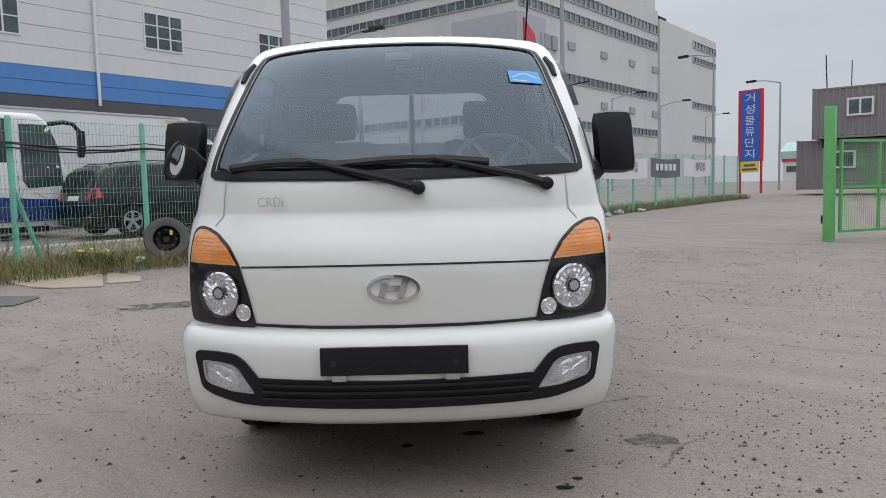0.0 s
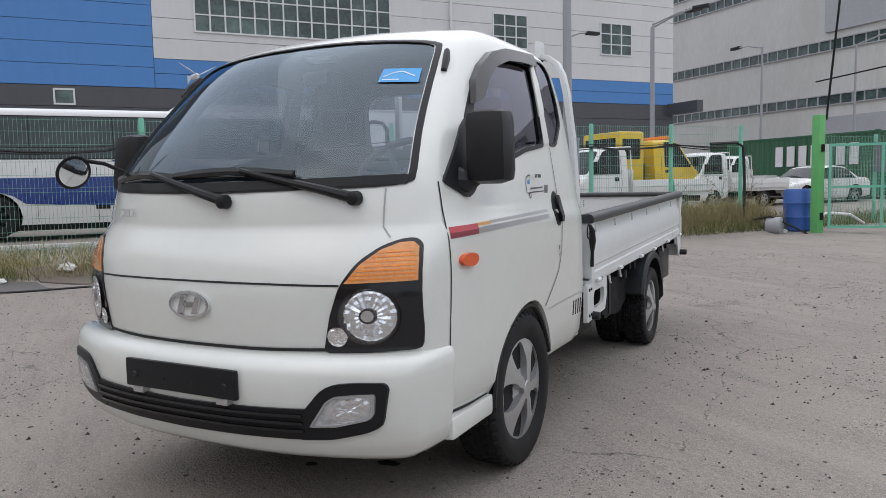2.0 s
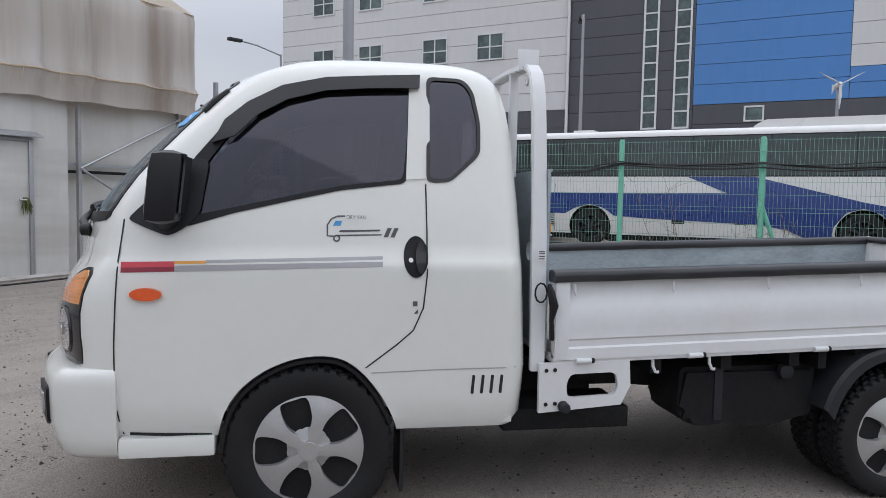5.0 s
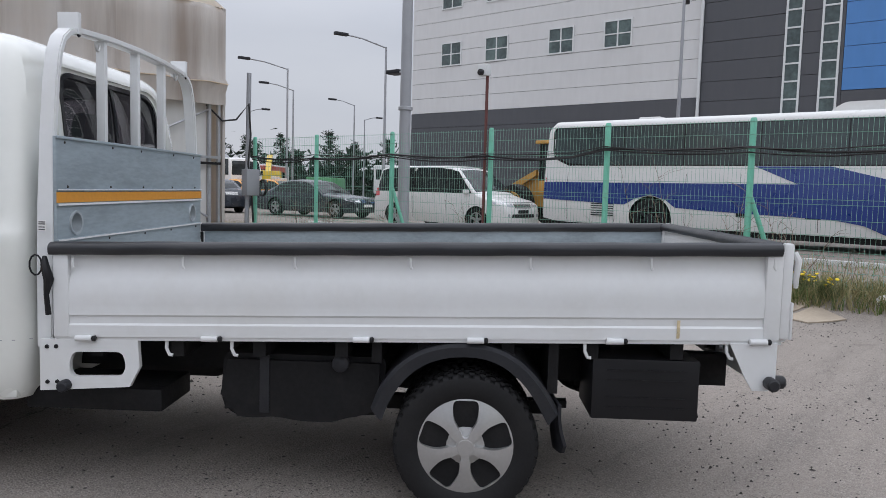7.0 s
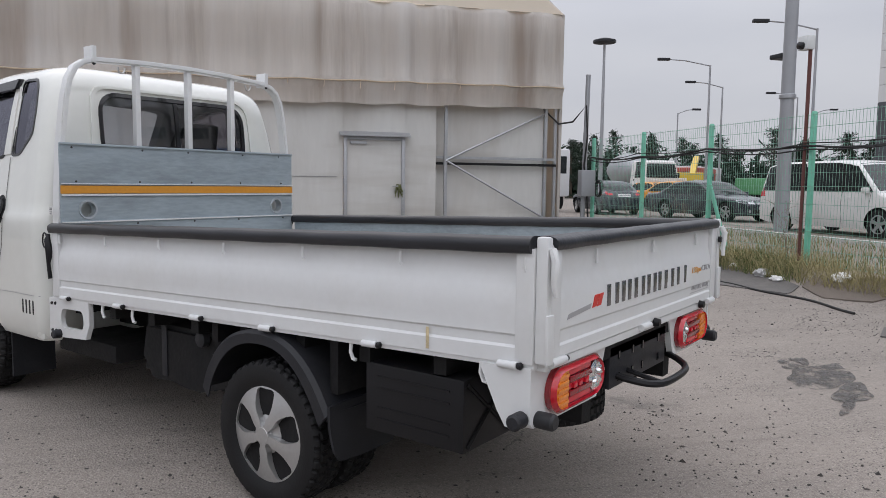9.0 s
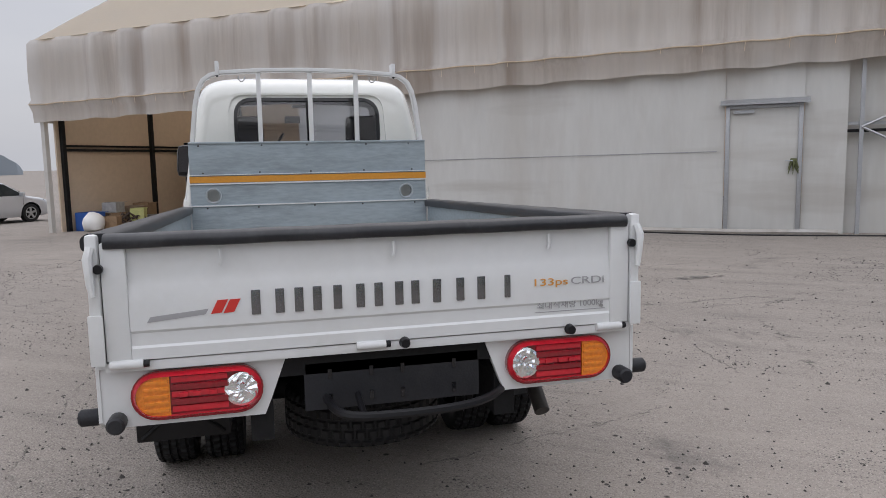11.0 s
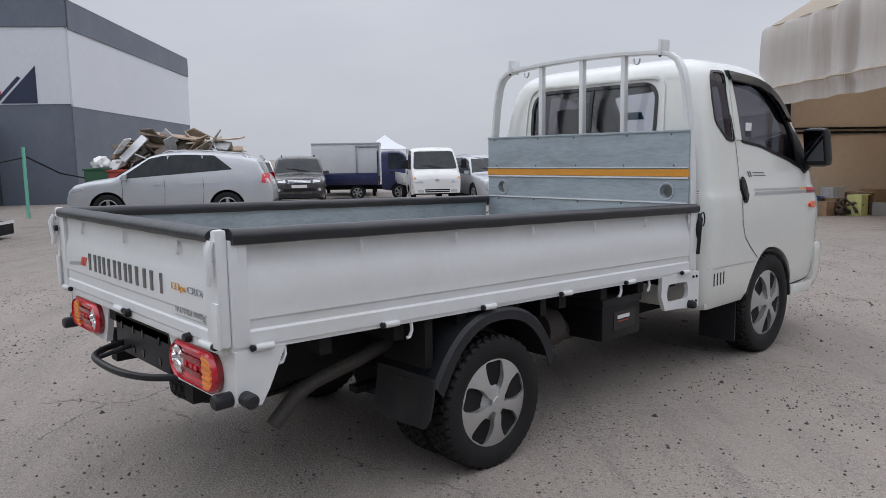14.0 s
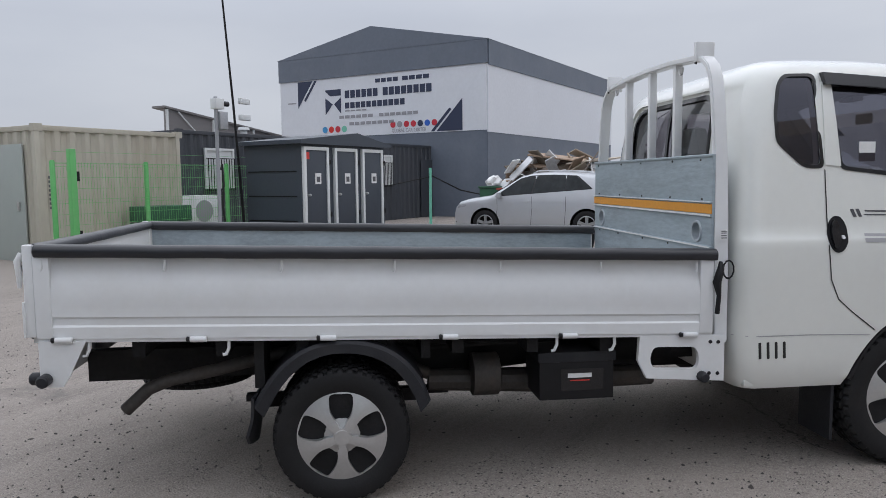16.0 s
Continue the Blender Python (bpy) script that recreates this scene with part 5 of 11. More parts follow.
for x in (0.326, -0.010, -0.322):
    part("guard_bar", boxes((x - 0.015, x + 0.015, 2.085, 2.125, 1.44, 1.93), bevel=0.004), "bedwhite", truck, "white upright guard bar")
for x in (0.585, -0.582):
    part("rack_stub", boxes((x - 0.012, x + 0.012, 2.055, 2.145, 1.895, 1.985), bevel=0.003), "bedwhite", truck, "white square rack stub")
    part("hoop_bolt", lathe(bmesh.new(), [(0, 0.010), (0.006, 0.008)], (x, 2.137, 1.893), "y", 10), "plastic", truck)
    part("rope_eye", tube(bmesh.new(), [(x * 0.74 + 0.02 * math.cos(a), 2.14, 1.885 + 0.028 * math.sin(a)) for a in np.linspace(-3.3, 0.2, 9)], 0.005, 6), "silver", truck)
for s in (-1, 1):
    br = bmesh.new()
    outer = [(2.105, 0.452), (2.465, 0.478), (2.506, 0.559), (2.499, 0.668), (2.105, 0.658)]
    hole = rounded([(2.228, 0.512), (2.435, 0.520), (2.452, 0.560), (2.438, 0.618), (2.240, 0.612), (2.222, 0.57)], 0.03, 3)
    prism(br, outer, "x", s * 0.822, s * 0.846)
    bracket = part("bed_bracket", cut(br, [prism(bmesh.new(), hole, "x", s * 0.7, s * 1.0)]), "bedwhite", truck, "white steel bracket with an opening")
    bl = bmesh.new()
    for y, z in ((2.135, 0.630), (2.172, 0.632), (2.135, 0.488), (2.175, 0.490)):
        lathe(bl, [(s * 0.0, 0.009), (s * 0.006, 0.007)], (s * 0.846, y, z), "x", 8)
    part("bolt", bl, "plastic", bracket)
    part("bracket_buffer", lathe(bmesh.new(), [(0, 0.024), (s * 0.035, 0.022), (s * 0.04, 0.016)], (s * 0.846, 2.21, 0.478), "x", 12), "softplastic", bracket)
    part("post_label", boxes((min(s * 0.8225, s * 0.8235), max(s * 0.8225, s * 0.8235), 2.092, 2.125, 1.085, 1.13)), "paper", truck, "small white label on the post")
    part("post_label_print", boxes(*[(min(s * 0.8238, s * 0.8245), max(s * 0.8238, s * 0.8245), 2.096, 2.121, z, z + 0.004) for z in (1.090, 1.100, 1.112, 1.120)]), "ink", truck)
    # rear fender
    fd = bmesh.new()
    pts = [(3.425, 0.43), (3.455, 0.51), (3.52, 0.60), (3.605, 0.662), (3.70, 0.692), (3.80, 0.700), (3.90, 0.690), (4.00, 0.645), (4.09, 0.56), (4.165, 0.44)]
    rows = [[fd.verts.new(p) for p in ((s * 0.46, y, z), (s * 0.845, y, z), (s * 0.862, y + (3.8 - y) * 0.03, z - 0.012), (s * 0.862, y + (3.8 - y) * 0.12, z - 0.05), (s * 0.855, y + (3.8 - y) * 0.12, z - 0.05), (s * 0.84, y + (3.8 - y) * 0.05, z - 0.015), (s * 0.46, y + (3.8 - y) * 0.04, z - 0.012))] for y, z in smooth_open(pts, 2)]
    for a, b in zip(rows, rows[1:]):
        for i in range(7):
            fd.faces.new((a[i], b[i], b[(i + 1) % 7], a[(i + 1) % 7]))
    fd.faces.new(rows[0])
    fd.faces.new(rows[-1][::-1])
    part("rear_fender", fd, "softplastic", truck, "black plastic rear mudguard")
    part("rear_mud_flap", curved_flap(s * 0.50, s * 0.855, 4.16, 0.255, 0.47), "softplastic", truck, "black rubber mud flap")
    # chassis
    part("chassis_rail", boxes((min(s * 0.36, s * 0.43), max(s * 0.36, s * 0.43), 0.6, 4.95, 0.46, 0.60)), "under", truck)
    for y, z in ((3.42, 0.60), (4.12, 0.50)):
        part("fender_stay", boxes((min(s * 0.44, s * 0.80), max(s * 0.44, s * 0.80), y, y + 0.04, z, 0.70)), "under", truck)
    part("leaf_spring", boxes((min(s * 0.40, s * 0.455), max(s * 0.40, s * 0.455), 3.30, 4.25, 0.34, 0.37), (min(s * 0.40, s * 0.455), max(s * 0.40, s * 0.455), 3.45, 4.15, 0.31, 0.34)), "under", truck)
part("rear_axle", lathe(lathe(bmesh.new(), [(-0.5, 0.05), (0.5, 0.05)], (0, 3.80, 0.272), "x", 14), [(-0.12, 0.08), (0, 0.14), (0.12, 0.08)], (0, 3.80, 0.272), "x", 16), "under", truck)
part("front_axle_beam", boxes((-0.62, 0.62, 1.08, 1.26, 0.27, 0.36)), "under", truck)
part("engine_block", boxes((-0.36, 0.36, 0.55, 1.95, 0.30, 0.64), bevel=0.03), "under", truck)
part("gearbox", boxes((-0.16, 0.16, 1.9, 2.6, 0.34, 0.56), bevel=0.03), "under", truck)
part("drive_shaft", tube(bmesh.new(), [(0, 2.5, 0.42), (0, 3.7, 0.30)], 0.04, 10), "under", truck)
part("front_apron", boxes((-0.6, 0.6, 0.25, 0.7, 0.33, 0.45)), "under", truck)
tank = prism(bmesh.new(), rounded([(2.80, 0.60), (2.79, 0.40), (2.83, 0.345), (2.92, 0.335), (3.02, 0.345), (3.12, 0.328), (3.26, 0.328), (3.32, 0.352), (3.46, 0.36), (3.47, 0.60)], 0.03, 3), "x", 0.42, 0.735)
bmesh.ops.bevel(tank, geom=[e for e in tank.edges if abs(e.verts[0].co.x - e.verts[1].co.x) < 1e-5], offset=0.022, segments=2, affect="EDGES")
part("fuel_tank", tank, "under", truck, "black fuel tank")
part("tank_strap", boxes((0.735, 0.741, 2.955, 2.995, 0.36, 0.60), bevel=0.002), "softplastic", truck)
part("fuel_cap", lathe(bmesh.new(), [(0, 0.035), (0.03, 0.034), (0.034, 0.028)], (0.74, 3.29, 0.58), "x", 14), "softplastic", truck)
part("under_box", boxes((0.42, 0.74, 1.98, 2.55, 0.345, 0.44), bevel=0.012), "under", truck)
tb = part("tool_box", boxes((0.50, 0.80, 4.295, 4.715, 0.405, 0.648), bevel=0.008), "plastic", truck, "black plastic tool box under the bed")
part("box_ribs", boxes(*[(0.80, 0.803, 4.35, 4.66, z, z + 0.006) for z in (0.45, 0.49, 0.56, 0.60)]), "plastic", tb)
part("box_brace", tube(tube(bmesh.new(), [(0.52, 4.718, 0.42), (0.78, 4.718, 0.63)], 0.007, 6), [(0.52, 4.718, 0.63), (0.78, 4.718, 0.42)], 0.007, 6), "under", tb)
bat = part("battery_case", boxes((-0.765, -0.50, 2.585, 2.93, 0.372, 0.57), bevel=0.01), "plastic", truck, "black battery with a red and white label")
part("battery_lid", boxes((-0.772, -0.495, 2.578, 2.937, 0.545, 0.592), bevel=0.008), "softplastic", bat)
part("battery_label", boxes((-0.7675, -0.766, 2.635, 2.83, 0.415, 0.515)), "gloss", bat)
part("label_mark", boxes((-0.769, -0.7676, 2.690, 2.80, 0.474, 0.494)), "paper", bat)
part("label_underline", boxes((-0.769, -0.7676, 2.70, 2.79, 0.459, 0.464)), "redink", bat)
part("air_filter", lathe(bmesh.new(), [(-0.065, 0.09), (-0.06, 0.10), (0.06, 0.10), (0.065, 0.09)], (-0.55, 3.14, 0.452), "y", 20), "exhaust", truck)
part("muffler", tube(bmesh.new(), [(-0.50, 2.3, 0.40), (-0.50, 2.9, 0.40), (-0.50, 3.4, 0.42)], [0.05, 0.06, 0.05], 10), "exhaust", truck)
part("exhaust_pipe", tube(bmesh.new(), [(-0.50, 3.4, 0.45), (-0.52, 3.75, 0.60), (-0.56, 4.10, 0.585), (-0.60, 4.35, 0.535), (-0.61, 4.55, 0.50), (-0.615, 4.64, 0.465), (-0.617, 4.74, 0.375)], 0.029, 12), "exhaust", truck, "weathered steel exhaust pipe")
part("wiring", tube(tube(bmesh.new(), [(0.5, 2.6, 0.60), (0.6, 3.0, 0.63), (0.55, 3.4, 0.62), (0.6, 4.4, 0.66)], 0.012, 6), [(-0.6, 2.2, 0.60), (-0.62, 2.6, 0.63), (-0.6, 3.4, 0.60), (-0.5, 4.5, 0.66)], 0.012, 6), "under", truck)

# ---------------------------------------------------------------- the yard: everything else stands square to it
YARD = pose(0, 0, 0, 0, 0, -38)


def at(u, v, z=0.0, turn=0.0):
    return YARD @ pose(u, v, z, 0, 0, turn)


def ground_height(u, v):
    x, y = 0.788 * u + 0.616 * v, -0.616 * u + 0.788 * v
    z = 0.0
    if v < 12.6:
        k = min(1.0, max(0.0, (-8.05 - u) / 0.75))
        z += 0.20 * k * k * (3 - 2 * k)
        if u < -9.3:
            z -= 0.10 * min(1.0, (-9.3 - u) / 0.5)
    if y > 9:
        z += 0.013 * (y - 9) if y < 70 else 0.013 * 61
    if y < -6:
        z -= 0.014 * (-6 - y) if y > -36 else 0.014 * 30
    if u > 4:
        k = min(1.0, (u - 4) / 13)
        z -= 0.27 * k * min(1.0, max(0.0, (12.5 - v) / 2.5))
    z += 0.012 * noise.noise((u * 0.35, v * 0.35, 0)) * (1 if abs(u) < 25 and abs(v) < 25 else 0)
    near = min(1.0, max(0.0, (math.hypot(x, y - 2.5) - 2.2) / 2.0))
    return z * near


def ground_material():
    m = bpy.data.materials.new("dusty_concrete_yard")
    m.use_nodes = True
    nt = m.node_tree
    b = nt.nodes["Principled BSDF"]
    co = nt.nodes.new("ShaderNodeTexCoord")

    def tex(kind, scale, **kw):
        n = nt.nodes.new(kind)
        n.inputs["Scale"].default_value = scale
        for k, v in kw.items():
            n.inputs[k].default_value = v
        nt.links.new(co.outputs["Object"], n.inputs["Vector"])
        return n

    def ramp(src, lo, hi, a, c):
        r = nt.nodes.new("ShaderNodeMapRange")
        for k, v in zip(("From Min", "From Max", "To Min", "To Max"), (lo, hi, a, c)):
            r.inputs[k].default_value = v
        nt.links.new(src, r.inputs["Value"])
        return r.outputs[0]

    def mix(fac, a, c):
        n = nt.nodes.new("ShaderNodeMixRGB")
        nt.links.new(fac, n.inputs["Fac"])
        for k, s in ((1, a), (2, c)):
            if isinstance(s, tuple):
                n.inputs[k].default_value = (*s, 1)
            else:
                nt.links.new(s, n.inputs[k])
        return n.outputs[0]
    def times(a, c):
        n = nt.nodes.new("ShaderNodeMath")
        n.operation = "MULTIPLY"
        for k, s in ((0, a), (1, c)):
            if isinstance(s, float):
                n.inputs[k].default_value = s
            else:
                nt.links.new(s, n.inputs[k])
        return n.outputs[0]

    def dots(scale, radius, share, strength):
        """Single round specks: only a share of the cells holds one."""
        v = tex("ShaderNodeTexVoronoi", scale)
        pick = nt.nodes.new("ShaderNodeSeparateColor")
        nt.links.new(v.outputs["Color"], pick.inputs[0])
        return times(ramp(v.outputs["Distance"], radius * 0.75, radius * 1.1, strength, 0.0), ramp(pick.outputs[0], share, share + 0.02, 1.0, 0.0))

    big = tex("ShaderNodeTexNoise", 0.22, Detail=7.0, Roughness=0.62)
    mid = tex("ShaderNodeTexNoise", 1.7, Detail=8.0, Roughness=0.7)
    fine = tex("ShaderNodeTexNoise", 38.0, Detail=5.0, Roughness=0.7)
    grit = tex("ShaderNodeTexVoronoi", 95.0)
    cluster = tex("ShaderNodeTexNoise", 0.9, Detail=6.0, Roughness=0.65)
    col = mix(ramp(big.outputs["Fac"], 0.36, 0.64, 0, 1), (0.215, 0.192, 0.173), (0.290, 0.256, 0.228))
    col = mix(ramp(mid.outputs["Fac"], 0.44, 0.70, 0, 0.55), col, (0.160, 0.145, 0.134))
    col = mix(ramp(fine.outputs["Fac"], 0.38, 0.68, 0.0, 0.75), col, (0.340, 0.303, 0.272))
    col = mix(ramp(grit.outputs["Distance"], 0.10, 0.32, 0.70, 0.0), col, (0.105, 0.098, 0.093))
    # swept streaks along the way that lorries take
    lane = nt.nodes.new("ShaderNodeMapping")
    lane.inputs["Rotation"].default_value, lane.inputs["Scale"].default_value = (0, 0, 0.5), (0.35, 3.2, 1)
    nt.links.new(co.outputs["Object"], lane.inputs["Vector"])
    streak = tex("ShaderNodeTexNoise", 1.1, Detail=7.0, Roughness=0.7)
    nt.links.new(lane.outputs[0], streak.inputs["Vector"])
    col = mix(ramp(streak.outputs["Fac"], 0.52, 0.70, 0.0, 0.5), col, (0.345, 0.305, 0.268))
    col = mix(ramp(streak.outputs["Fac"], 0.47, 0.33, 0.0, 0.45), col, (0.150, 0.138, 0.129))
    pale = tex("ShaderNodeTexNoise", 120.0, Detail=2.0)
    col = mix(ramp(pale.outputs["Fac"], 0.56, 0.66, 0.0, 0.6), col, (0.44, 0.40, 0.36))
    thick = ramp(cluster.outputs["Fac"], 0.47, 0.60, 0.10, 1.0)
    col = mix(times(dots(85.0, 0.34, 0.42, 0.85), thick), col, (0.085, 0.079, 0.075))
    col = mix(times(dots(44.0, 0.30, 0.26, 0.9), thick), col, (0.062, 0.058, 0.055))
    col = mix(times(dots(52.0, 0.26, 0.20, 0.75), thick), col, (0.46, 0.42, 0.38))
    col = mix(dots(15.0, 0.16, 0.10, 0.9), col, (0.040, 0.037, 0.035))
    col = mix(dots(6.5, 0.11, 0.10, 0.9), col, (0.032, 0.028, 0.026))
    # dark dried patches
    damp = tex("ShaderNodeTexNoise", 0.62, Detail=9.0, Roughness=0.68, Distortion=0.6)
    col = mix(ramp(damp.outputs["Fac"], 0.615, 0.69, 0, 0.6), col, (0.115, 0.108, 0.103))
    # hair cracks
    crack = tex("ShaderNodeTexVoronoi", 0.33)
    crack.feature = "DISTANCE_TO_EDGE"
    warp = nt.nodes.new("ShaderNodeMixRGB")
    warp.blend_type, warp.inputs["Fac"].default_value = "ADD", 0.35
    nt.links.new(co.outputs["Object"], warp.inputs[1])
    nt.links.new(mid.outputs["Color"], warp.inputs[2])
    nt.links.new(warp.outputs[0], crack.inputs["Vector"])
    col = mix(times(ramp(crack.outputs["Distance"], 0.0008, 0.0026, 0.75, 0.0), ramp(cluster.outputs["Fac"], 0.48, 0.54, 0.0, 1.0)), col, (0.075, 0.070, 0.066))
    nt.links.new(col, b.inputs["Base Color"])
    b.inputs["Roughness"].default_value = 0.92
    b.inputs["Specular IOR Level"].default_value = 0.2
    add = nt.nodes.new("ShaderNodeMath")
    add.operation = "ADD"
    nt.links.new(fine.outputs["Fac"], add.inputs[0])
    nt.links.new(grit.outputs["Distance"], add.inputs[1])
    bp = nt.nodes.new("ShaderNodeBump")
    bp.inputs["Strength"].default_value, bp.inputs["Distance"].default_value = 0.5, 0.008
    nt.links.new(add.outputs[0], bp.inputs["Height"])
    nt.links.new(bp.outputs[0], b.inputs["Normal"])
    return m


M["ground"] = ground_material()
M["panel_white"] = mat("white_wall_panel", (0.63, 0.63, 0.63), 0.5, var=0.05, scale=0.15, fine=2, bump=0.02, dirt=(0.55, 0.54, 0.52), dirt_amount=0.35, stretch=(1, 1, 0.25))
M["panel_blue"] = mat("blue_wall_panel", (0.075, 0.225, 0.53), 0.5, var=0.06, scale=0.15, fine=2, bump=0.02, dirt=(0.10, 0.22, 0.45), dirt_amount=0.3, stretch=(1, 1, 0.25))
M["panel_dark"] = mat("dark_grey_wall_panel", (0.075, 0.078, 0.088), 0.5, var=0.08, scale=0.15, fine=2, bump=0.02, dirt=(0.11, 0.11, 0.115), dirt_amount=0.3, stretch=(1, 1, 0.25))
M["core"] = mat("wall_core", (0.10, 0.10, 0.105), 0.8, var=0.05, bump=0)
M["concrete"] = mat("weathered_white_concrete", (0.56, 0.56, 0.55), 0.75, var=0.08, scale=0.12, fine=3, bump=0.02, dirt=(0.42, 0.41, 0.39), dirt_amount=0.55, stretch=(1, 1, 0.3))
M["concrete_grey"] = mat("grey_concrete", (0.40, 0.41, 0.44), 0.75, var=0.08, scale=0.12, fine=3, bump=0.02, dirt=(0.31, 0.31, 0.33), dirt_amount=0.5)
M["pane"] = mat("far_window_glass", (0.06, 0.085, 0.085), 0.10, var=0.5, scale=0.35, fine=3, bump=0.0, coat=0.3, dirt=(0.20, 0.29, 0.27), dirt_amount=0.7)
M["frame_white"] = mat("white_window_frame", (0.66, 0.68, 0.68), 0.5, var=0.05, bump=0.0)
M["galv"] = mat("galvanised_steel", (0.40, 0.41, 0.43), 0.45, 0.6, var=0.12, scale=4, fine=30, bump=0.05)
M["galv_grey"] = mat("grey_lamp_post_paint", (0.33, 0.34, 0.36), 0.5, 0.2, var=0.1, bump=0.02)
M["mint"] = mat("mint_green_fence_paint", (0.16, 0.50, 0.36), 0.45, var=0.12, scale=6, fine=60, bump=0.06, dirt=(0.30, 0.38, 0.33), dirt_amount=0.35)
M["wire"] = mat("pale_green_fence_wire", (0.22, 0.42, 0.33), 0.5, var=0.15, bump=0.0)
M["brightgreen"] = mat("bright_green_gate_paint", (0.13, 0.45, 0.14), 0.45, var=0.12, scale=6, fine=60, bump=0.06, dirt=(0.25, 0.36, 0.22), dirt_amount=0.3)
M["cable"] = mat("black_cable", (0.012, 0.012, 0.013), 0.6, var=0.2, bump=0.03)
M["tarp"] = mat("stained_beige_tarpaulin", (0.475, 0.445, 0.415), 0.62, var=0.10, scale=1.7, fine=12, bump=0.05, dirt=(0.235, 0.195, 0.165), dirt_amount=0.8, stretch=(1, 1, 0.07))
M["tarp_roof"] = mat("cream_tarpaulin_roof", (0.72, 0.65, 0.545), 0.6, var=0.06, scale=0.8, fine=10, bump=0.03)
M["sheet"] = mat("off_white_tarpaulin_wall", (0.555, 0.552, 0.535), 0.6, var=0.06, scale=1.3, fine=10, bump=0.04, dirt=(0.44, 0.415, 0.385), dirt_amount=0.5, stretch=(1, 1, 0.22))
M["inside"] = mat("tan_tarpaulin_inside", (0.62, 0.505, 0.385), 0.7, var=0.08, scale=0.6, fine=10, bump=0.04)
M["tent_dark"] = mat("slate_tent_fabric", (0.130, 0.152, 0.190), 0.55, var=0.08, scale=1.0, fine=8, bump=0.05, dirt=(0.18, 0.20, 0.235), dirt_amount=0.5)
M["tent_white"] = mat("white_tent_fabric", (0.68, 0.70, 0.74), 0.55, var=0.04, scale=1.0, fine=8, bump=0.04)
M["navy"] = mat("navy_print", (0.025, 0.035, 0.075), 0.5, var=0.05, bump=0)
M["greyprint"] = mat("grey_print", (0.30, 0.30, 0.32), 0.5, var=0.05, bump=0)
M["cont_beige"] = mat("beige_container_paint", (0.47, 0.44, 0.37), 0.5, var=0.08, scale=1.2, fine=15, bump=0.03, dirt=(0.34, 0.27, 0.19), dirt_amount=0.5, stretch=(1, 1, 0.3))
M["cont_dark"] = mat("charcoal_container_paint", (0.045, 0.05, 0.06), 0.5, var=0.1, scale=1.2, fine=15, bump=0.03, dirt=(0.09, 0.09, 0.10), dirt_amount=0.3)
M["cont_grey"] = mat("grey_brown_container_paint", (0.21, 0.20, 0.20), 0.55, var=0.08, scale=0.8, fine=15, bump=0.03)
M["cont_green"] = mat("dark_green_container_paint", (0.035, 0.11, 0.06), 0.5, var=0.1, scale=1.0, fine=15, bump=0.03)
M["doorgrey"] = mat("grey_green_door_paint", (0.36, 0.39, 0.37), 0.5, var=0.08, bump=0.02)
M["booth"] = mat("slate_booth_panel", (0.045, 0.055, 0.072), 0.45, var=0.08, fine=20, bump=0.02)
M["signred"] = mat("red_sign_paint", (0.55, 0.03, 0.05), 0.45, var=0.05, bump=0)
M["signblue"] = mat("blue_sign_paint", (0.03, 0.12, 0.50), 0.45, var=0.05, bump=0)
M["signyellow"] = mat("yellow_sign_paint", (0.72, 0.55, 0.08), 0.45, var=0.05, bump=0)
M["banner"] = mat("white_banner_cloth", (0.68, 0.67, 0.68), 0.6, var=0.06, scale=2, bump=0.03)
M["banner_dark"] = mat("dark_banner_cloth", (0.14, 0.14, 0.16), 0.6, var=0.1, scale=2, bump=0.03)
M["drygrass"] = mat("dry_grass", (0.30, 0.26, 0.13), 0.8, var=0.35, scale=1.5, fine=20, bump=0)
M["grass"] = mat("green_weeds", (0.11, 0.14, 0.045), 0.8, var=0.4, scale=1.2, fine=20, bump=0)
M["twig"] = mat("brown_dry_stalk", (0.20, 0.15, 0.11), 0.8, var=0.3, bump=0)
M["yellowflower"] = mat("yellow_flower", (0.75, 0.55, 0.02), 0.6, var=0.15, bump=0)
M["board"] = mat("weathered_board", (0.46, 0.40, 0.33), 0.75, var=0.15, scale=4, fine=40, bump=0.1, stretch=(1, 0.2, 1))
M["soil"] = mat("brown_soil", (0.17, 0.14, 0.11), 0.9, var=0.3, scale=3, fine=30, bump=0.4)
M["pine"] = mat("dark_pine_needles", (0.022, 0.042, 0.026), 0.8, var=0.4, scale=1.0, fine=8, bump=0)
M["bark"] = mat("bark", (0.10, 0.08, 0.06), 0.9, var=0.25, fine=20, bump=0.2)
M["bluetank"] = mat("blue_plastic_barrel", (0.03, 0.10, 0.36), 0.4, var=0.1, bump=0.02)
M["scrap"] = mat("scrap_wood_and_metal", (0.34, 0.25, 0.18), 0.7, var=0.4, scale=1.5, fine=10, bump=0.1)
M["scrap2"] = mat("grey_scrap", (0.40, 0.40, 0.40), 0.6, var=0.3, scale=1.5, fine=10, bump=0.1)


def let_light_through(m, share, tint):
    """Thin cloth: some of the light that falls on it goes on through it."""
    nt = m.node_tree
    out, b = nt.nodes["Material Output"], nt.nodes["Principled BSDF"]
    tl, mx = nt.nodes.new("ShaderNodeBsdfTranslucent"), nt.nodes.new("ShaderNodeMixShader")
    tl.inputs[0].default_value = (*tint, 1)
    mx.inputs[0].default_value = share
    nt.links.new(b.outputs[0], mx.inputs[1])
    nt.links.new(tl.outputs[0], mx.inputs[2])
    nt.links.new(mx.outputs[0], out.inputs["Surface"])


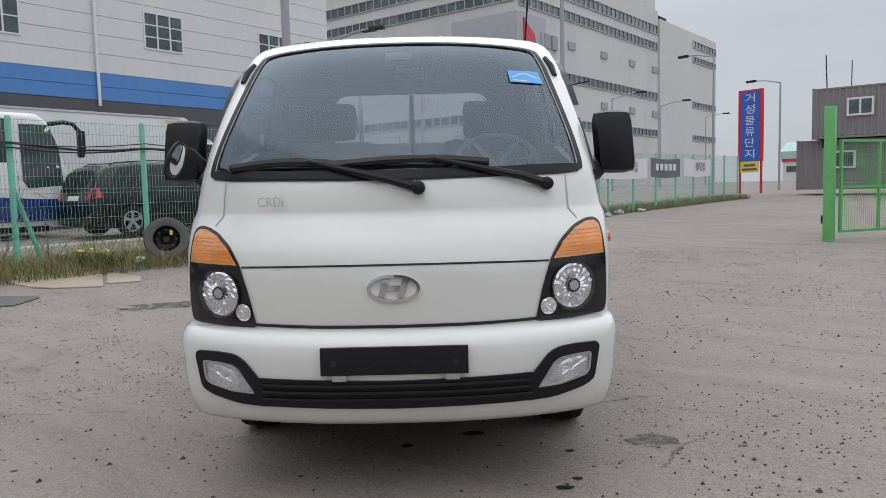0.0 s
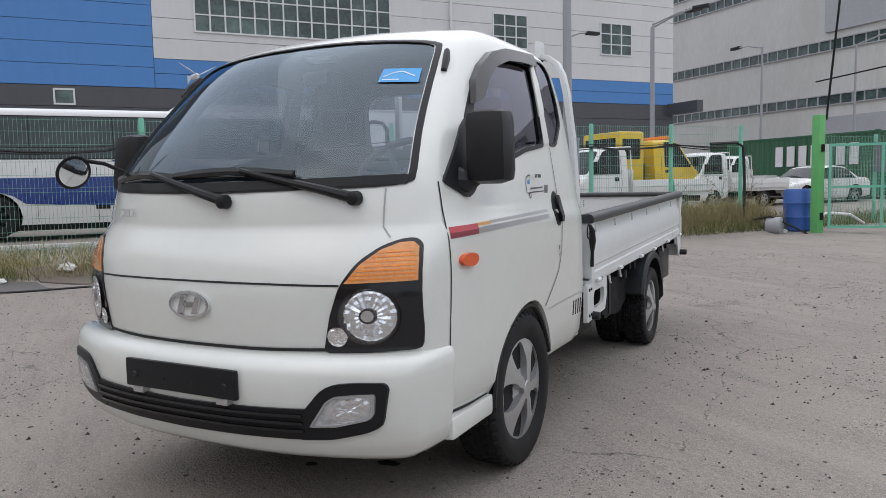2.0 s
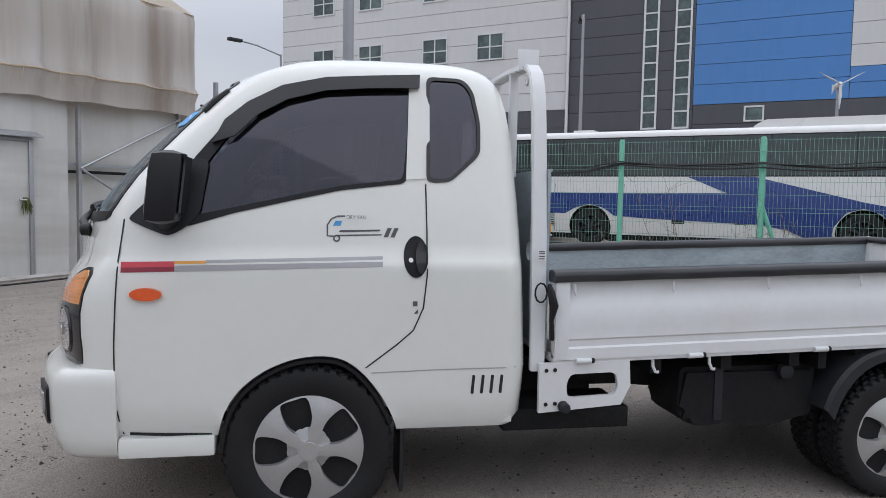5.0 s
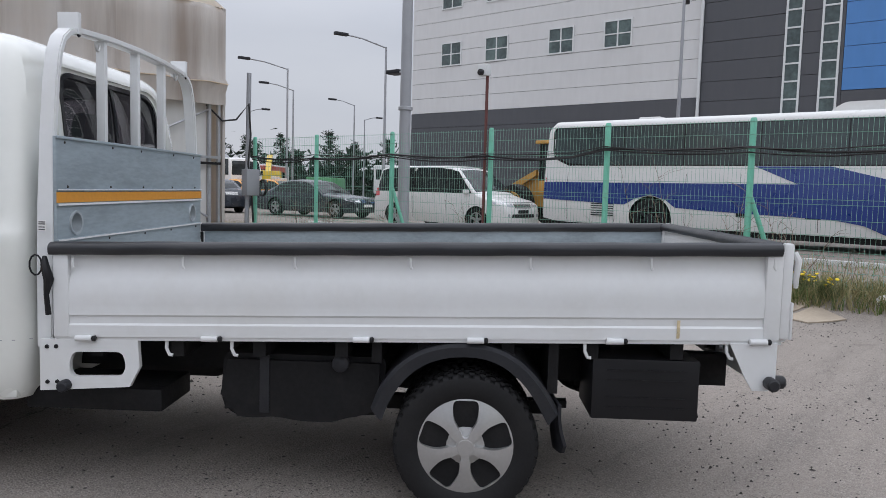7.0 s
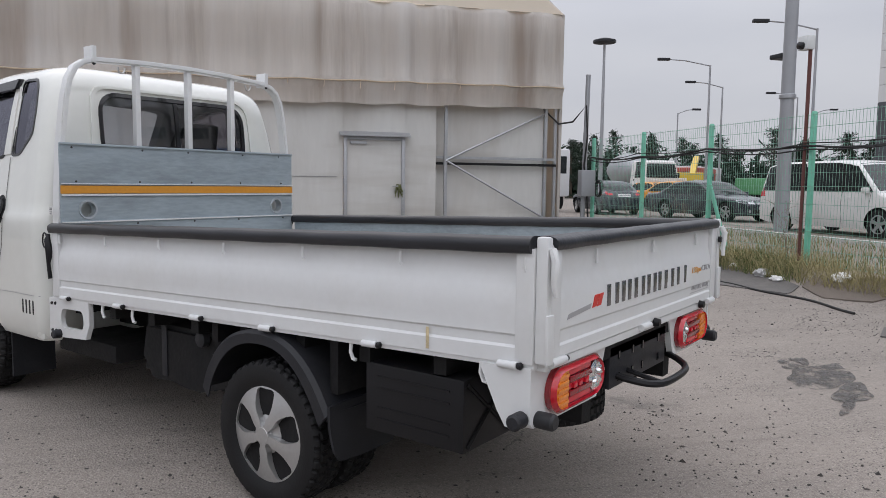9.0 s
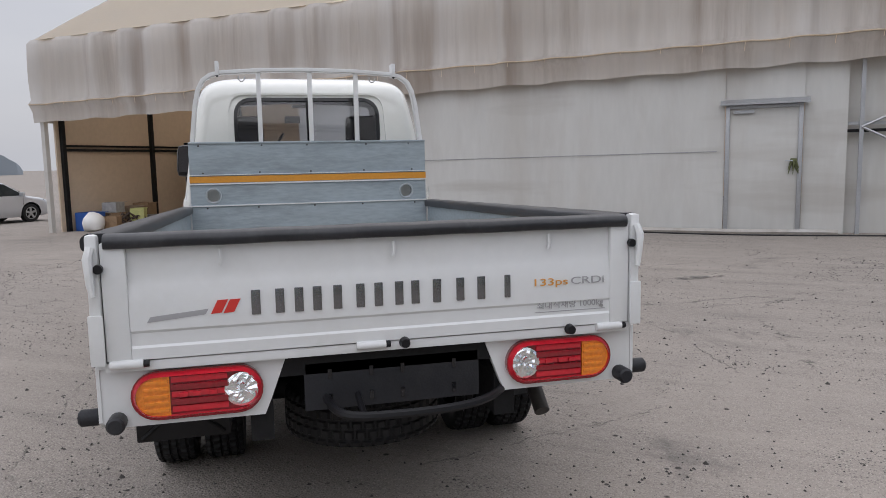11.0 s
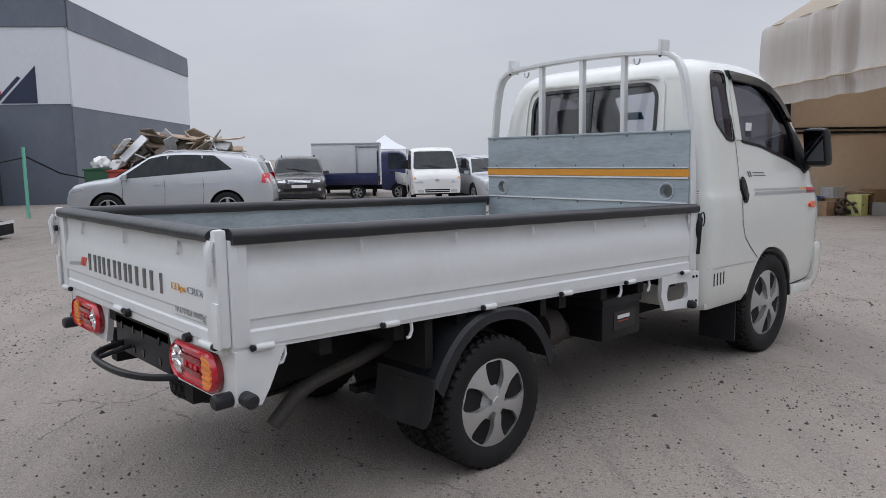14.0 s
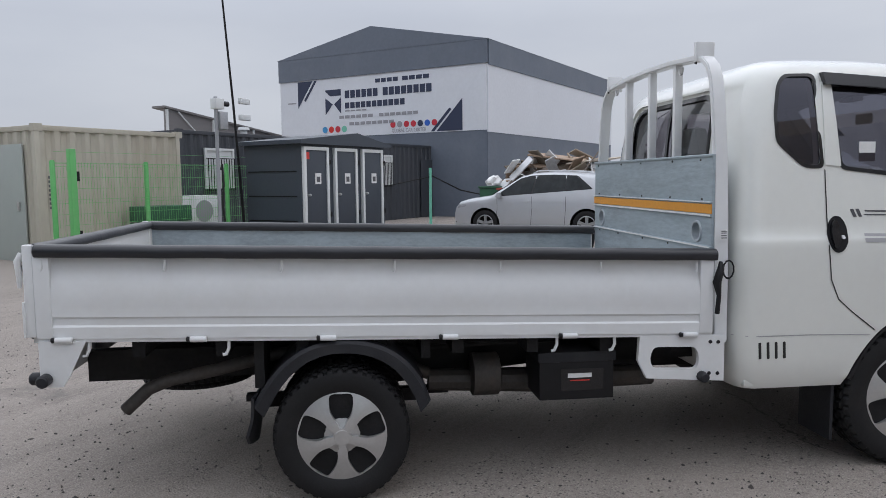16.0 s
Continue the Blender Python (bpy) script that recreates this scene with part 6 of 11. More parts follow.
def run_stains(m, tint, scale, lo, hi, amount, stretch, detail=3.0):
    """Broad rain and rust runs over a cloth."""
    nt = m.node_tree
    b = nt.nodes["Principled BSDF"]
    old = b.inputs["Base Color"].links[0].from_socket
    mp, no, mr, mx = (nt.nodes.new(k) for k in ("ShaderNodeMapping", "ShaderNodeTexNoise", "ShaderNodeMapRange", "ShaderNodeMixRGB"))
    mp.inputs["Scale"].default_value = stretch
    no.inputs["Scale"].default_value, no.inputs["Detail"].default_value = scale, detail
    mr.inputs["From Min"].default_value, mr.inputs["From Max"].default_value, mr.inputs["To Max"].default_value = lo, hi, amount
    mx.inputs[2].default_value = (*tint, 1)
    nt.links.new(nt.nodes["Texture Coordinate"].outputs["Object"], mp.inputs["Vector"])
    nt.links.new(mp.outputs[0], no.inputs["Vector"])
    nt.links.new(no.outputs["Fac"], mr.inputs["Value"])
    nt.links.new(mr.outputs[0], mx.inputs["Fac"])
    nt.links.new(old, mx.inputs[1])
    nt.links.new(mx.outputs[0], b.inputs["Base Color"])


run_stains(M["tarp"], (0.56, 0.55, 0.54), 1.0, 0.50, 0.66, 0.75, (1, 0.2, 0.04))
run_stains(M["tarp"], (0.21, 0.165, 0.135), 1.35, 0.53, 0.68, 0.75, (1, 0.2, 0.06), 5.0)
run_stains(M["sheet"], (0.43, 0.40, 0.36), 0.55, 0.52, 0.68, 0.7, (1, 0.2, 0.08))
run_stains(M["sheet"], (0.40, 0.38, 0.35), 1.2, 0.56, 0.70, 0.6, (0.25, 0.2, 1.6), 5.0)
let_light_through(M["tarp_roof"], 0.55, (0.85, 0.74, 0.60))
let_light_through(M["tarp"], 0.12, (0.7, 0.55, 0.40))
# blue-grey of distant haze is put into the hill's base colour
M["hill"] = mat("haze_tinted_hill", (0.20, 0.23, 0.26), 0.9, var=0.1, scale=0.02, bump=0)

# ground sheet
us = [-900, -500, -300, -200, -140, -100, -75, -61, -50, -40, -32, -26, -22, -18, -15, -13, -11.5, -10.5, -9.9, -9.6, -9.3, -9.0, -8.8, -8.65, -8.5, -8.35, -8.2, -8.05, -7.8, -7.4] + [-7 + 0.45 * k for k in range(61)] + [21, 23, 26, 30, 36, 45, 60, 80, 110, 150, 220, 320, 500, 900]
vs = [-900, -500, -320, -220, -150, -110, -80, -60, -45, -36, -30, -26, -22, -19, -17, -15] + [-13.5 + 0.45 * k for k in range(66)] + [17, 19, 22, 26, 31, 37, 45, 55, 66, 80, 100, 130, 180, 260, 400, 650, 900]
gb = bmesh.new()
grid = [[gb.verts.new((u, v, ground_height(u, v))) for v in vs] for u in us]
for i in range(len(us) - 1):
    for j in range(len(vs) - 1):
        gb.faces.new((grid[i][j], grid[i + 1][j], grid[i + 1][j + 1], grid[i][j + 1]))
solo("ground", gb, "ground", YARD, "dusty grey-beige concrete yard with pebbles and stains", "ground", kind="structure", angle=60)

# ---------------------------------------------------------------- long warehouse with white, grey and blue panels
U0 = -61.0
big = thing("logistics_building", YARD, "large white, dark grey and blue panelled warehouse", "building")
part("core", boxes((-100, U0 - 0.12, -51, 57, 0.0, 31)), "core", big)


def panel_rows(name, v0, v1, z0, z1, material, row=1.62):
    z = z0
    while z < z1 - 0.05:
        top = min(z + row, z1)
        part(name, boxes((U0 - 0.12, U0, v0 + 0.02, v1 - 0.02, z + 0.02, top - 0.02)), material, big)
        z += row


panel_rows("wall_panel", -51, -18.5, 9.6, 31, "panel_white")
panel_rows("wall_panel", -51, -18.5, 0, 9.6, "panel_dark", 1.6)
for a, b in ((-18.5, -11.75), (-10.45, -9.15), (-7.8, -7.55)):
    panel_rows("wall_panel", a, b, 7.6, 31, "panel_dark")
panel_rows("wall_panel", -18.5, -7.55, 0, 7.6, "panel_dark", 1.52)
panel_rows("wall_panel", -7.55, 3.7, 9.5, 31, "panel_blue")
panel_rows("wall_panel", 3.7, 57, 9.5, 11.85, "panel_blue", 1.175)
panel_rows("wall_panel", 3.7, 57, 11.85, 31, "panel_white")
panel_rows("wall_panel", -7.55, 57, 0, 9.5, "panel_dark", 1.58)


def facade_window(v0, v1, z0, z1, nv, nz, u=U0, parent=big, axis="u", frame=0.13, depth=0.1, bars="frame_white"):
    """Window with white bars and dark panes on the face u = const (or v = const)."""
    def cell(a0, a1, d0, d1, c0, c1):
        return (d0, d1, a0, a1, c0, c1) if axis == "u" else (a0, a1, -d1, -d0, c0, c1)
    s = u
    rows = [cell(v0, v1, s - 0.02, s + depth, z0, z0 + frame), cell(v0, v1, s - 0.02, s + depth, z1 - frame, z1)]
    for k in range(nv + 1):
        a = v0 + (v1 - v0 - frame) * k / nv
        rows.append(cell(a, a + frame, s - 0.02, s + depth * 0.95, z0 + frame, z1 - frame))
    for k in range(1, nz):
        c = z0 + (z1 - z0 - frame) * k / nz
        for j in range(nv):
            a = v0 + (v1 - v0 - frame) * j / nv
            rows.append(cell(a + frame, a + (v1 - v0 - frame) / nv, s - 0.02, s + depth * 0.9, c, c + frame * 0.8))
    win = part("window", boxes(*rows), bars, parent, "white-framed window" if bars == "frame_white" else "grey-framed ribbon window")
    for k in range(nv):
        for j in range(nz):
            a, c = v0 + (v1 - v0) * k / nv, z0 + (z1 - z0) * j / nz
            part("pane", boxes(cell(a + 0.02, a + (v1 - v0) / nv - 0.02, s + 0.01, s + 0.03, c + 0.02, c + (z1 - z0) / nz - 0.02)), "pane", win)
    return win


for v0, v1 in ((-33.3, -30.5), (-27.4, -24.6), (-40.9, -38.0), (-46.8, -44.0)):
    facade_window(v0, v1, 14.5, 17.0, 2, 2)
    facade_window(v0, v1, 20.5, 23.0, 2, 2)
facade_window(6.9, 24.0, 14.1, 18.4, 14, 3)
facade_window(34.5, 38.45, 14.45, 17.8, 3, 3)
facade_window(47.2, 51.3, 14.45, 17.8, 3, 3)
facade_window(-3.6, -2.1, 8.0, 9.25, 1, 1)
for v0, v1 in ((-11.75, -10.45), (-9.15, -7.8)):
    facade_window(v0, v1, 7.6, 27.0, 1, 14, frame=0.16)
for v, z in ((-18.3, 6), (30.0, 9)):
    part("downpipe", tube(bmesh.new(), [(U0 + 0.2, v, z), (U0 + 0.2, v, 31)], 0.14, 8), "frame_white", big)
part("roof_canopy", boxes((U0, U0 + 4.5, 56.2, 57.0, 8.4, 9.6)), "panel_dark", big)

# ---------------------------------------------------------------- tall concrete warehouse
CU, CV = -57.4, 91.5
icb = thing("concrete_warehouse", YARD, "tall weathered white concrete warehouse with ribbon windows", "building")
part("wall", boxes((-130, CU, CV, 145, -1, 36.0)), "concrete", icb, "weathered white concrete wall")
part("rear_wing", boxes((-120, CU + 0.4, 145.2, 180, -1, 34.5)), "concrete", icb)
part("corner_bay", boxes((CU - 11.8, CU + 0.3, CV - 0.3, CV + 8, 21.2, 27.0)), "concrete_grey", icb)
part("corner_bay", boxes((CU - 11.8, CU + 0.25, CV - 0.3, CV + 5, 1.0, 9.6)), "concrete_grey", icb)
part("roof_house", boxes((CU - 14, CU - 1, 118, 146, 36, 40.5)), "concrete", icb)
part("roof_tank", boxes((CU - 6, CU - 2, 150, 155, 34.5, 36.5), bevel=0.3), "under", icb)
for z0, z1 in ((10.6, 12.1), (18.0, 19.6), (28.0, 29.6), (31.2, 33.0)):
    facade_window(CV + 0.4, 144.5, z0, z1, 30, 1, u=CU + 0.02, parent=icb, frame=0.14, depth=0.2, bars="concrete_grey")
    facade_window(CU - 60, CU - 0.4, z0 + 0.6, z1 + 0.6, 34, 1, u=-(CV - 0.02), parent=icb, axis="v", frame=0.14, depth=0.2, bars="concrete_grey")
    facade_window(164, 179.5, z0, z1 - 0.2, 8, 1, u=CU + 0.42, parent=icb, frame=0.14, depth=0.2, bars="concrete_grey")
for v in (107, 119, 131, 142):
    for z in (14.6, 23.5):
        part("vent_window", boxes((CU, CU + 0.25, v, v + 2.4, z, z + 1.2)), "greyprint", icb)
# company mark: plain red and grey shapes
part("wall_mark", prism(bmesh.new(), [(CV + 1.4, 26.3), (CV + 1.4, 22.2), (CV + 5.0, 22.5), (CV + 4.4, 24.2), (CV + 3.0, 25.0)], "x", CU + 0.05, CU + 0.45), "signred", icb, "red wall sign shape")
part("wall_mark", boxes((CU + 0.05, CU + 0.4, CV + 6.2, CV + 6.9, 22.6, 24.8), (CU + 0.05, CU + 0.4, CV + 7.6, CV + 9.2, 22.6, 24.8), (CU + 0.05, CU + 0.4, CV + 10.0, CV + 11.6, 22.6, 24.8)), "greyprint", icb, "grey wall sign blocks")

# long low building and stacked site offices far down the road
low = thing("low_factory", at(-40, 215, -1.0), "long pale green and white factory roof", "building")
part("wall", boxes((-10, 60, 0, 20, 0, 8)), "panel_white", low)
part("roof", prism(bmesh.new(), [(-0.4, 8), (20.4, 8), (20.4, 10), (10, 13), (-0.4, 10)], "x", -11, 61), mat("pale_green_roof", (0.34, 0.52, 0.50), 0.5), low)
part("red_band", boxes((-10.2, 60.2, -0.3, 0, 7.2, 8.2)), "signred", low)
for k in range(16):
    part("window", boxes((-9 + k * 4.3, -5.6 + k * 4.3, -0.1, 0, 4.4, 6.0)), "pane", low)


def corrugated(bm, a, b, z0, z1, depth=0.04, pitch=0.28):
    """A trapezoid-ribbed steel wall from a to b (points in plan)."""
    a, b = Vector((*a, 0)), Vector((*b, 0))
    L = (b - a).length
    d = (b - a) / L
    nrm = Vector((d.y, -d.x, 0))
    n = max(2, int(L / pitch))
    row = []
    for k in range(n):
        for t, h in ((0.0, 0), (0.32, 0), (0.5, -depth), (0.82, -depth)):
            p = a + d * (L * (k + t) / n) + nrm * h
            row.append((bm.verts.new((p.x, p.y, z0)), bm.verts.new((p.x, p.y, z1))))
    row.append((bm.verts.new((b.x, b.y, z0)), bm.verts.new((b.x, b.y, z1))))
    for (p, q), (r, s) in zip(row, row[1:]):
        bm.faces.new((p, r, s, q))
    return bm


def container(m, L, W, H, material, label, name="shipping_container", ends=True):
    """Length along x from 0 to L, width along y from 0 to W."""
    c = thing(name, m, label, "container")
    t = 0.09
    for a, b in (((t, 0.02), (L - t, 0.02)), ((L - 0.02, t), (L - 0.02, W - t)), ((L - t, W - 0.02), (t, W - 0.02)), ((0.02, W - t), (0.02, t))):
        part("wall", corrugated(bmesh.new(), a, b, 0.1, H - 0.08), material, c)
    part("roof", boxes((0.03, L - 0.03, 0.03, W - 0.03, H - 0.06, H - 0.015)), material, c)
    part("floor", boxes((0.03, L - 0.03, 0.03, W - 0.03, 0.05, 0.16)), "under", c)
    for x in (0, L - t):
        for y in (0, W - t):
            part("corner_post", boxes((x, x + t, y, y + t, 0, H), bevel=0.008), material, c)
            part("corner_casting", boxes((x - 0.005, x + t + 0.06, y - 0.005, y + t + 0.03, H - 0.11, H + 0.015)), material, c)
    for y in (0, W - t):
        part("rail", boxes((t, L - t, y + 0.01, y + t - 0.01, H - 0.1, H - 0.01), bevel=0.008), material, c)
        part("rail", boxes((t, L - t, y + 0.01, y + t - 0.01, 0.02, 0.14), bevel=0.008), material, c)
    for x in (0, L - t):
        part("end_rail", boxes((x + 0.01, x + t - 0.01, t, W - t, H - 0.1, H - 0.01), bevel=0.008), material, c)
    return c


beige = container(at(1.78, 12.85, -0.25), 2.99, 2.44, 2.62, "cont_beige", "weathered beige steel container with a grey door")
part("door", boxes((-0.03, 0.0, 0.35, 2.05, 0.15, 2.30), bevel=0.01), "doorgrey", beige, "grey-green steel door")
part("door_handle", boxes((-0.06, -0.03, 0.48, 0.54, 1.15, 1.30)), "silver", beige)
part("stencil_marks", boxes(*[(0.20, 0.25, -0.006, 0.0, 1.7 - 0.075 * k, 1.745 - 0.075 * k) for k in range(8)]), "ink", beige)
dark = container(at(6.5, 15.0, -0.15), 12.1, 2.44, 2.78, "cont_dark", "long charcoal container office with barred windows")
for x in (0.75, 7.9):
    w = part("window", boxes((x, x + 0.95, -0.06, 0.0, 1.35, 1.42), (x, x + 0.95, -0.06, 0.0, 2.30, 2.36), (x, x + 0.06, -0.06, 0, 1.42, 2.30), (x + 0.89, x + 0.95, -0.06, 0, 1.42, 2.30), (x + 0.45, x + 0.5, -0.05, 0, 1.42, 2.30)), "frame_white", dark, "white-framed barred window")
    part("pane", boxes((x + 0.03, x + 0.92, -0.012, -0.006, 1.40, 2.32)), "frame_white", w)
    part("window_bars", boxes(*[(x + 0.05 + 0.085 * k, x + 0.065 + 0.085 * k, -0.10, -0.085, 1.30, 2.10) for k in range(11)], (x, x + 0.95, -0.10, -0.085, 1.30, 1.32), (x, x + 0.95, -0.10, -0.085, 2.09, 2.11)), "under", w)
part("door", boxes((10.7, 11.6, -0.03, 0.0, 0.15, 2.25), bevel=0.01), "cont_dark", dark)
part("roof_vent", lathe(bmesh.new(), [(0, 0.09), (0.12, 0.09), (0.13, 0.16), (0.2, 0.14), (0.22, 0)], (2.6, 0.5, 2.78), "z", 14), "frame_white", dark)

for dz, mm in ((0.0, "cont_grey"), (2.6, "cont_grey")):
    c = container(at(-7.75 + dz * 0.32, 40.6 - dz * 0.2, 0.62 + dz), 9.0, 2.44, 2.6, mm, "grey-brown stacked container office with a barred window", "container_office")
    part("window", boxes((1.6, 2.8, -0.06, 0.0, 1.1, 2.0)), "frame_white", c)
    part("pane", boxes((1.7, 2.15, -0.07, -0.06, 1.2, 1.9), (2.25, 2.7, -0.07, -0.06, 1.2, 1.9)), "pane", c)
part("roof_poles", tube(tube(tube(bmesh.new(), [(0.5, 1, 2.6), (0.42, 1, 4.4)], 0.03, 6), [(1.6, 1.2, 2.6), (1.6, 1.2, 4.0)], 0.025, 6), [(4.2, 1.2, 2.6), (4.2, 1.2, 3.9)], 0.025, 6), "under", c)
greenc = container(at(-26, 28, 0.4), 9.0, 2.44, 2.7, "cont_green", "dark green shipping container with pale letter blocks")
for k in range(7):
    part("letter_block", boxes((4.1 + 0.62 * k, 4.5 + 0.62 * k, -0.03, -0.005, 1.35, 2.25)), "banner", greenc, "pale letter block")

# ---------------------------------------------------------------- tarpaulin warehouse along the yard's end
def wall_v(u):
    return -7.9 + 0.062 * (u + 8.1)


wh = thing("tarpaulin_warehouse", YARD, "stained beige tarpaulin warehouse with a rounded roof", "building")
UL, UR, DO = -8.1, 11.9, 4.8


def eave(u):
    return 4.78 - 0.021 * (u - UL)


def skirt(u):
    return 2.86 - 0.022 * (u - UL)


# fascia: tarpaulin hung over posts, in soft upright folds
fa = bmesh.new()
NS = 210
rows, cord = [], []
for k in range(NS + 1):
    u = UL + (UR - UL) * k / NS
    wave = math.sin(u * 2 * math.pi / 0.98 + 0.5 * math.sin(u * 1.3))
    fold = 0.13 * (abs(wave) ** 0.7) * (1 if wave > 0 else -0.6) + 0.025 * math.sin(u * 9.1)
    cord.append((u, wall_v(u) + 0.245 + 0.6 * fold, skirt(u) + (eave(u) - skirt(u)) * 0.215))
    col = []
    for t in (0.0, 0.12, 0.2, 0.23, 0.27, 0.5, 0.75, 0.94, 1.0):
        z = skirt(u) + (eave(u) - skirt(u)) * t
        bulge = 0.16 + fold * (1 - abs(t - 0.6)) + (0.07 if t in (0.2, 0.23) else 0) + (0.012 * math.sin(u * 3.3 + 1) if t < 0.15 else 0) - (0.10 if t > 0.97 else 0)
        col.append(fa.verts.new((u, wall_v(u) + bulge, z + (0.015 * math.sin(u * 5.1) if t == 0 else 0))))
    rows.append(col)
for a, b in zip(rows, rows[1:]):
    for i in range(8):
        fa.faces.new((a[i], b[i], b[i + 1], a[i + 1]))
part("fascia", fa, "tarp", wh, "stained beige tarpaulin hanging in folds", angle=60)
part("hem_cord", tube(bmesh.new(), cord, 0.013, 5), "tarp_roof", wh, "pale cord laced along the hem")
lc = bmesh.new()
for k in range(3, NS, 7):
    (u, v, z), drop = cord[k], 0.10 + 0.06 * math.sin(k * 1.7)
    tube(lc, [(u, v + 0.004, z), (u + 0.01, v - 0.02, z - drop)], 0.006, 4)
part("hem_lacing", lc, "tarp_roof", wh)
# barrel roof
rf = bmesh.new()
rows = []
for k in range(13):
    t = k / 12
    col = []
    for u in np.linspace(UL, UR, 12):
        v = wall_v(u) + 0.08 - 15.0 * t
        z = eave(u) + 3.6 * math.sin(math.pi * (0.5 * min(1, t * 1.6))) - (0 if t < 0.62 else 3.6 * (1 - math.cos((t - 0.62) / 0.38 * math.pi / 2)))
        col.append(rf.verts.new((u, v, z)))
    rows.append(col)
for a, b in zip(rows, rows[1:]):
    for i in range(11):
        rf.faces.new((a[i], b[i], b[i + 1], a[i + 1]))
part("roof", rf, "tarp_roof", wh, "cream rounded tarpaulin roof", angle=60)
for u, nm in ((UL, 0), (UR, 1)):
    en = bmesh.new()
    prof = [(wall_v(u) + 0.06, -0.4)] + [(wall_v(u) + 0.08 - 15.0 * k / 12, eave(u) + 3.6 * math.sin(math.pi * (0.5 * min(1, k / 12 * 1.6))) - (0 if k / 12 < 0.62 else 3.6 * (1 - math.cos((k / 12 - 0.62) / 0.38 * math.pi / 2)))) for k in range(13)] + [(wall_v(u) - 14.9, -0.4)]
    if nm == 1:
        prof[0] = (wall_v(u) - 0.0, skirt(u))
        prof.insert(0, (wall_v(u) - 14.9, skirt(u)))
        prof = prof[:-1]
    prism(en, prof, "x", u - 0.03, u + 0.03)
    part("end_wall", en, "tarp", wh)
part("back_wall", boxes((UL, UR, -22.9, -22.8, -0.5, 5.0)), "inside", wh, "tan inside of the back wall")
part("inner_side", boxes((UR - 0.05, UR, -22.9, -6.95, -0.5, 4.4)), "inside", wh)
part("partition", boxes((DO - 0.10, DO - 0.04, -22.8, wall_v(DO) - 0.12, -0.5, 4.6)), "inside", wh)
part("inner_back", boxes((DO, UR, -13.6, -13.5, -0.5, 5.2)), "inside", wh, "tan tarpaulin sheet inside")
part("inner_rail", boxes((DO, UR, -13.5, -13.42, 1.62, 1.68), (DO, UR, -13.5, -13.42, 1.76, 1.81)), "under", wh)
# lower wall sheets
for a, b in ((-5.38, -4.74), (-3.52, 0.2), (0.2, DO)):
    sh = bmesh.new()
    rows = []
    for k in range(33):
        u = a + (b - a) * k / 32
        rows.append([sh.verts.new((u, wall_v(u) + 0.012 * math.sin(u * 2.1) * math.sin(math.pi * t), -0.25 + (skirt(u) + 0.35) * t)) for t in np.linspace(0, 1, 8)])
    for p, q in zip(rows, rows[1:]):
        for i in range(7):
            sh.faces.new((p[i], q[i], q[i + 1], p[i + 1]))
    part("wall_sheet", sh, "sheet", wh, "off-white tarpaulin wall sheet", angle=60)
part("wall_sheet", boxes((-4.74, -3.52, wall_v(-4.1) - 0.03, wall_v(-4.1), 2.16, 3.0)), "sheet", wh)
part("sheet_seam", tube(bmesh.new(), [(u, wall_v(u) + 0.014, 1.36 - 0.01 * u) for u in np.linspace(-3.4, DO - 0.1, 12)], 0.006, 5), "greyprint", wh)
part("braced_panel", boxes((UL + 0.35, -5.38, wall_v(-7) - 0.12, wall_v(-7) - 0.08, -0.3, 3.0)), "sheet", wh)
door_v = wall_v(-4.1)
door = part("steel_door", boxes((-4.66, -3.60, door_v + 0.0, door_v + 0.03, -0.05, 2.10), bevel=0.006), "sheet", wh, "white steel door")
part("door_frame", boxes((-4.73, -4.66, door_v, door_v + 0.06, -0.05, 2.16), (-3.60, -3.53, door_v, door_v + 0.06, -0.05, 2.16), (-4.66, -3.60, door_v, door_v + 0.06, 2.10, 2.16), bevel=0.004), "galv", door)
part("door_hood", prism(bmesh.new(), [(door_v, 2.26), (door_v + 0.18, 2.18), (door_v + 0.18, 2.16), (door_v, 2.20)], "x", -4.82, -3.45), "galv", door)
part("door_closer", boxes((-3.98, -3.66, door_v + 0.03, door_v + 0.08, 2.02, 2.07)), "galv", door)
knob = tube(bmesh.new(), [(-4.58, door_v + 0.03, 1.22), (-4.58, door_v + 0.10, 1.22), (-4.47, door_v + 0.10, 1.22)], 0.012, 6)
part("door_handle", knob, "galv", door)
ct = bmesh.new()
for k in range(16):
    tube(ct, [(-4.60 + 0.03 * math.sin(k), door_v + 0.05, 1.25), (-4.60 + 0.09 * math.sin(k * 2.1), door_v + 0.08 + 0.03 * math.cos(k), 1.05 + 0.06 * math.cos(k * 1.3))], [0.02, 0.004], 5)
solo("cloth_bundle", ct, mat("olive_dry_bundle", (0.10, 0.11, 0.04), 0.8, var=0.4), YARD, "olive dry leafy bundle hung on the door handle", "bundle")
fr = bmesh.new()
for u in (UL + 0.1, UL + 0.32, -5.58):
    box(fr, u - 0.03, u + 0.03, wall_v(u) - 0.02, wall_v(u) + 0.05, -0.2, 2.95)
part("steel_post", fr, "galv", wh)
for z in (1.66, 1.78):
    part("steel_rail", boxes((UL + 0.1, -5.36, wall_v(-7) + 0.02, wall_v(-7) + 0.06, z, z + 0.05)), "galv" if z > 1.7 else "under", wh)
part("brace", tube(tube(bmesh.new(), [(-5.58, wall_v(-5.6) + 0.06, 1.74), (UL + 0.35, wall_v(UL) + 0.06, 2.75)], 0.022, 6), [(-5.58, wall_v(-5.6) + 0.06, 1.74), (UL + 0.35, wall_v(UL) + 0.06, 0.6)], 0.022, 6), "galv", wh, "diagonal steel brace")
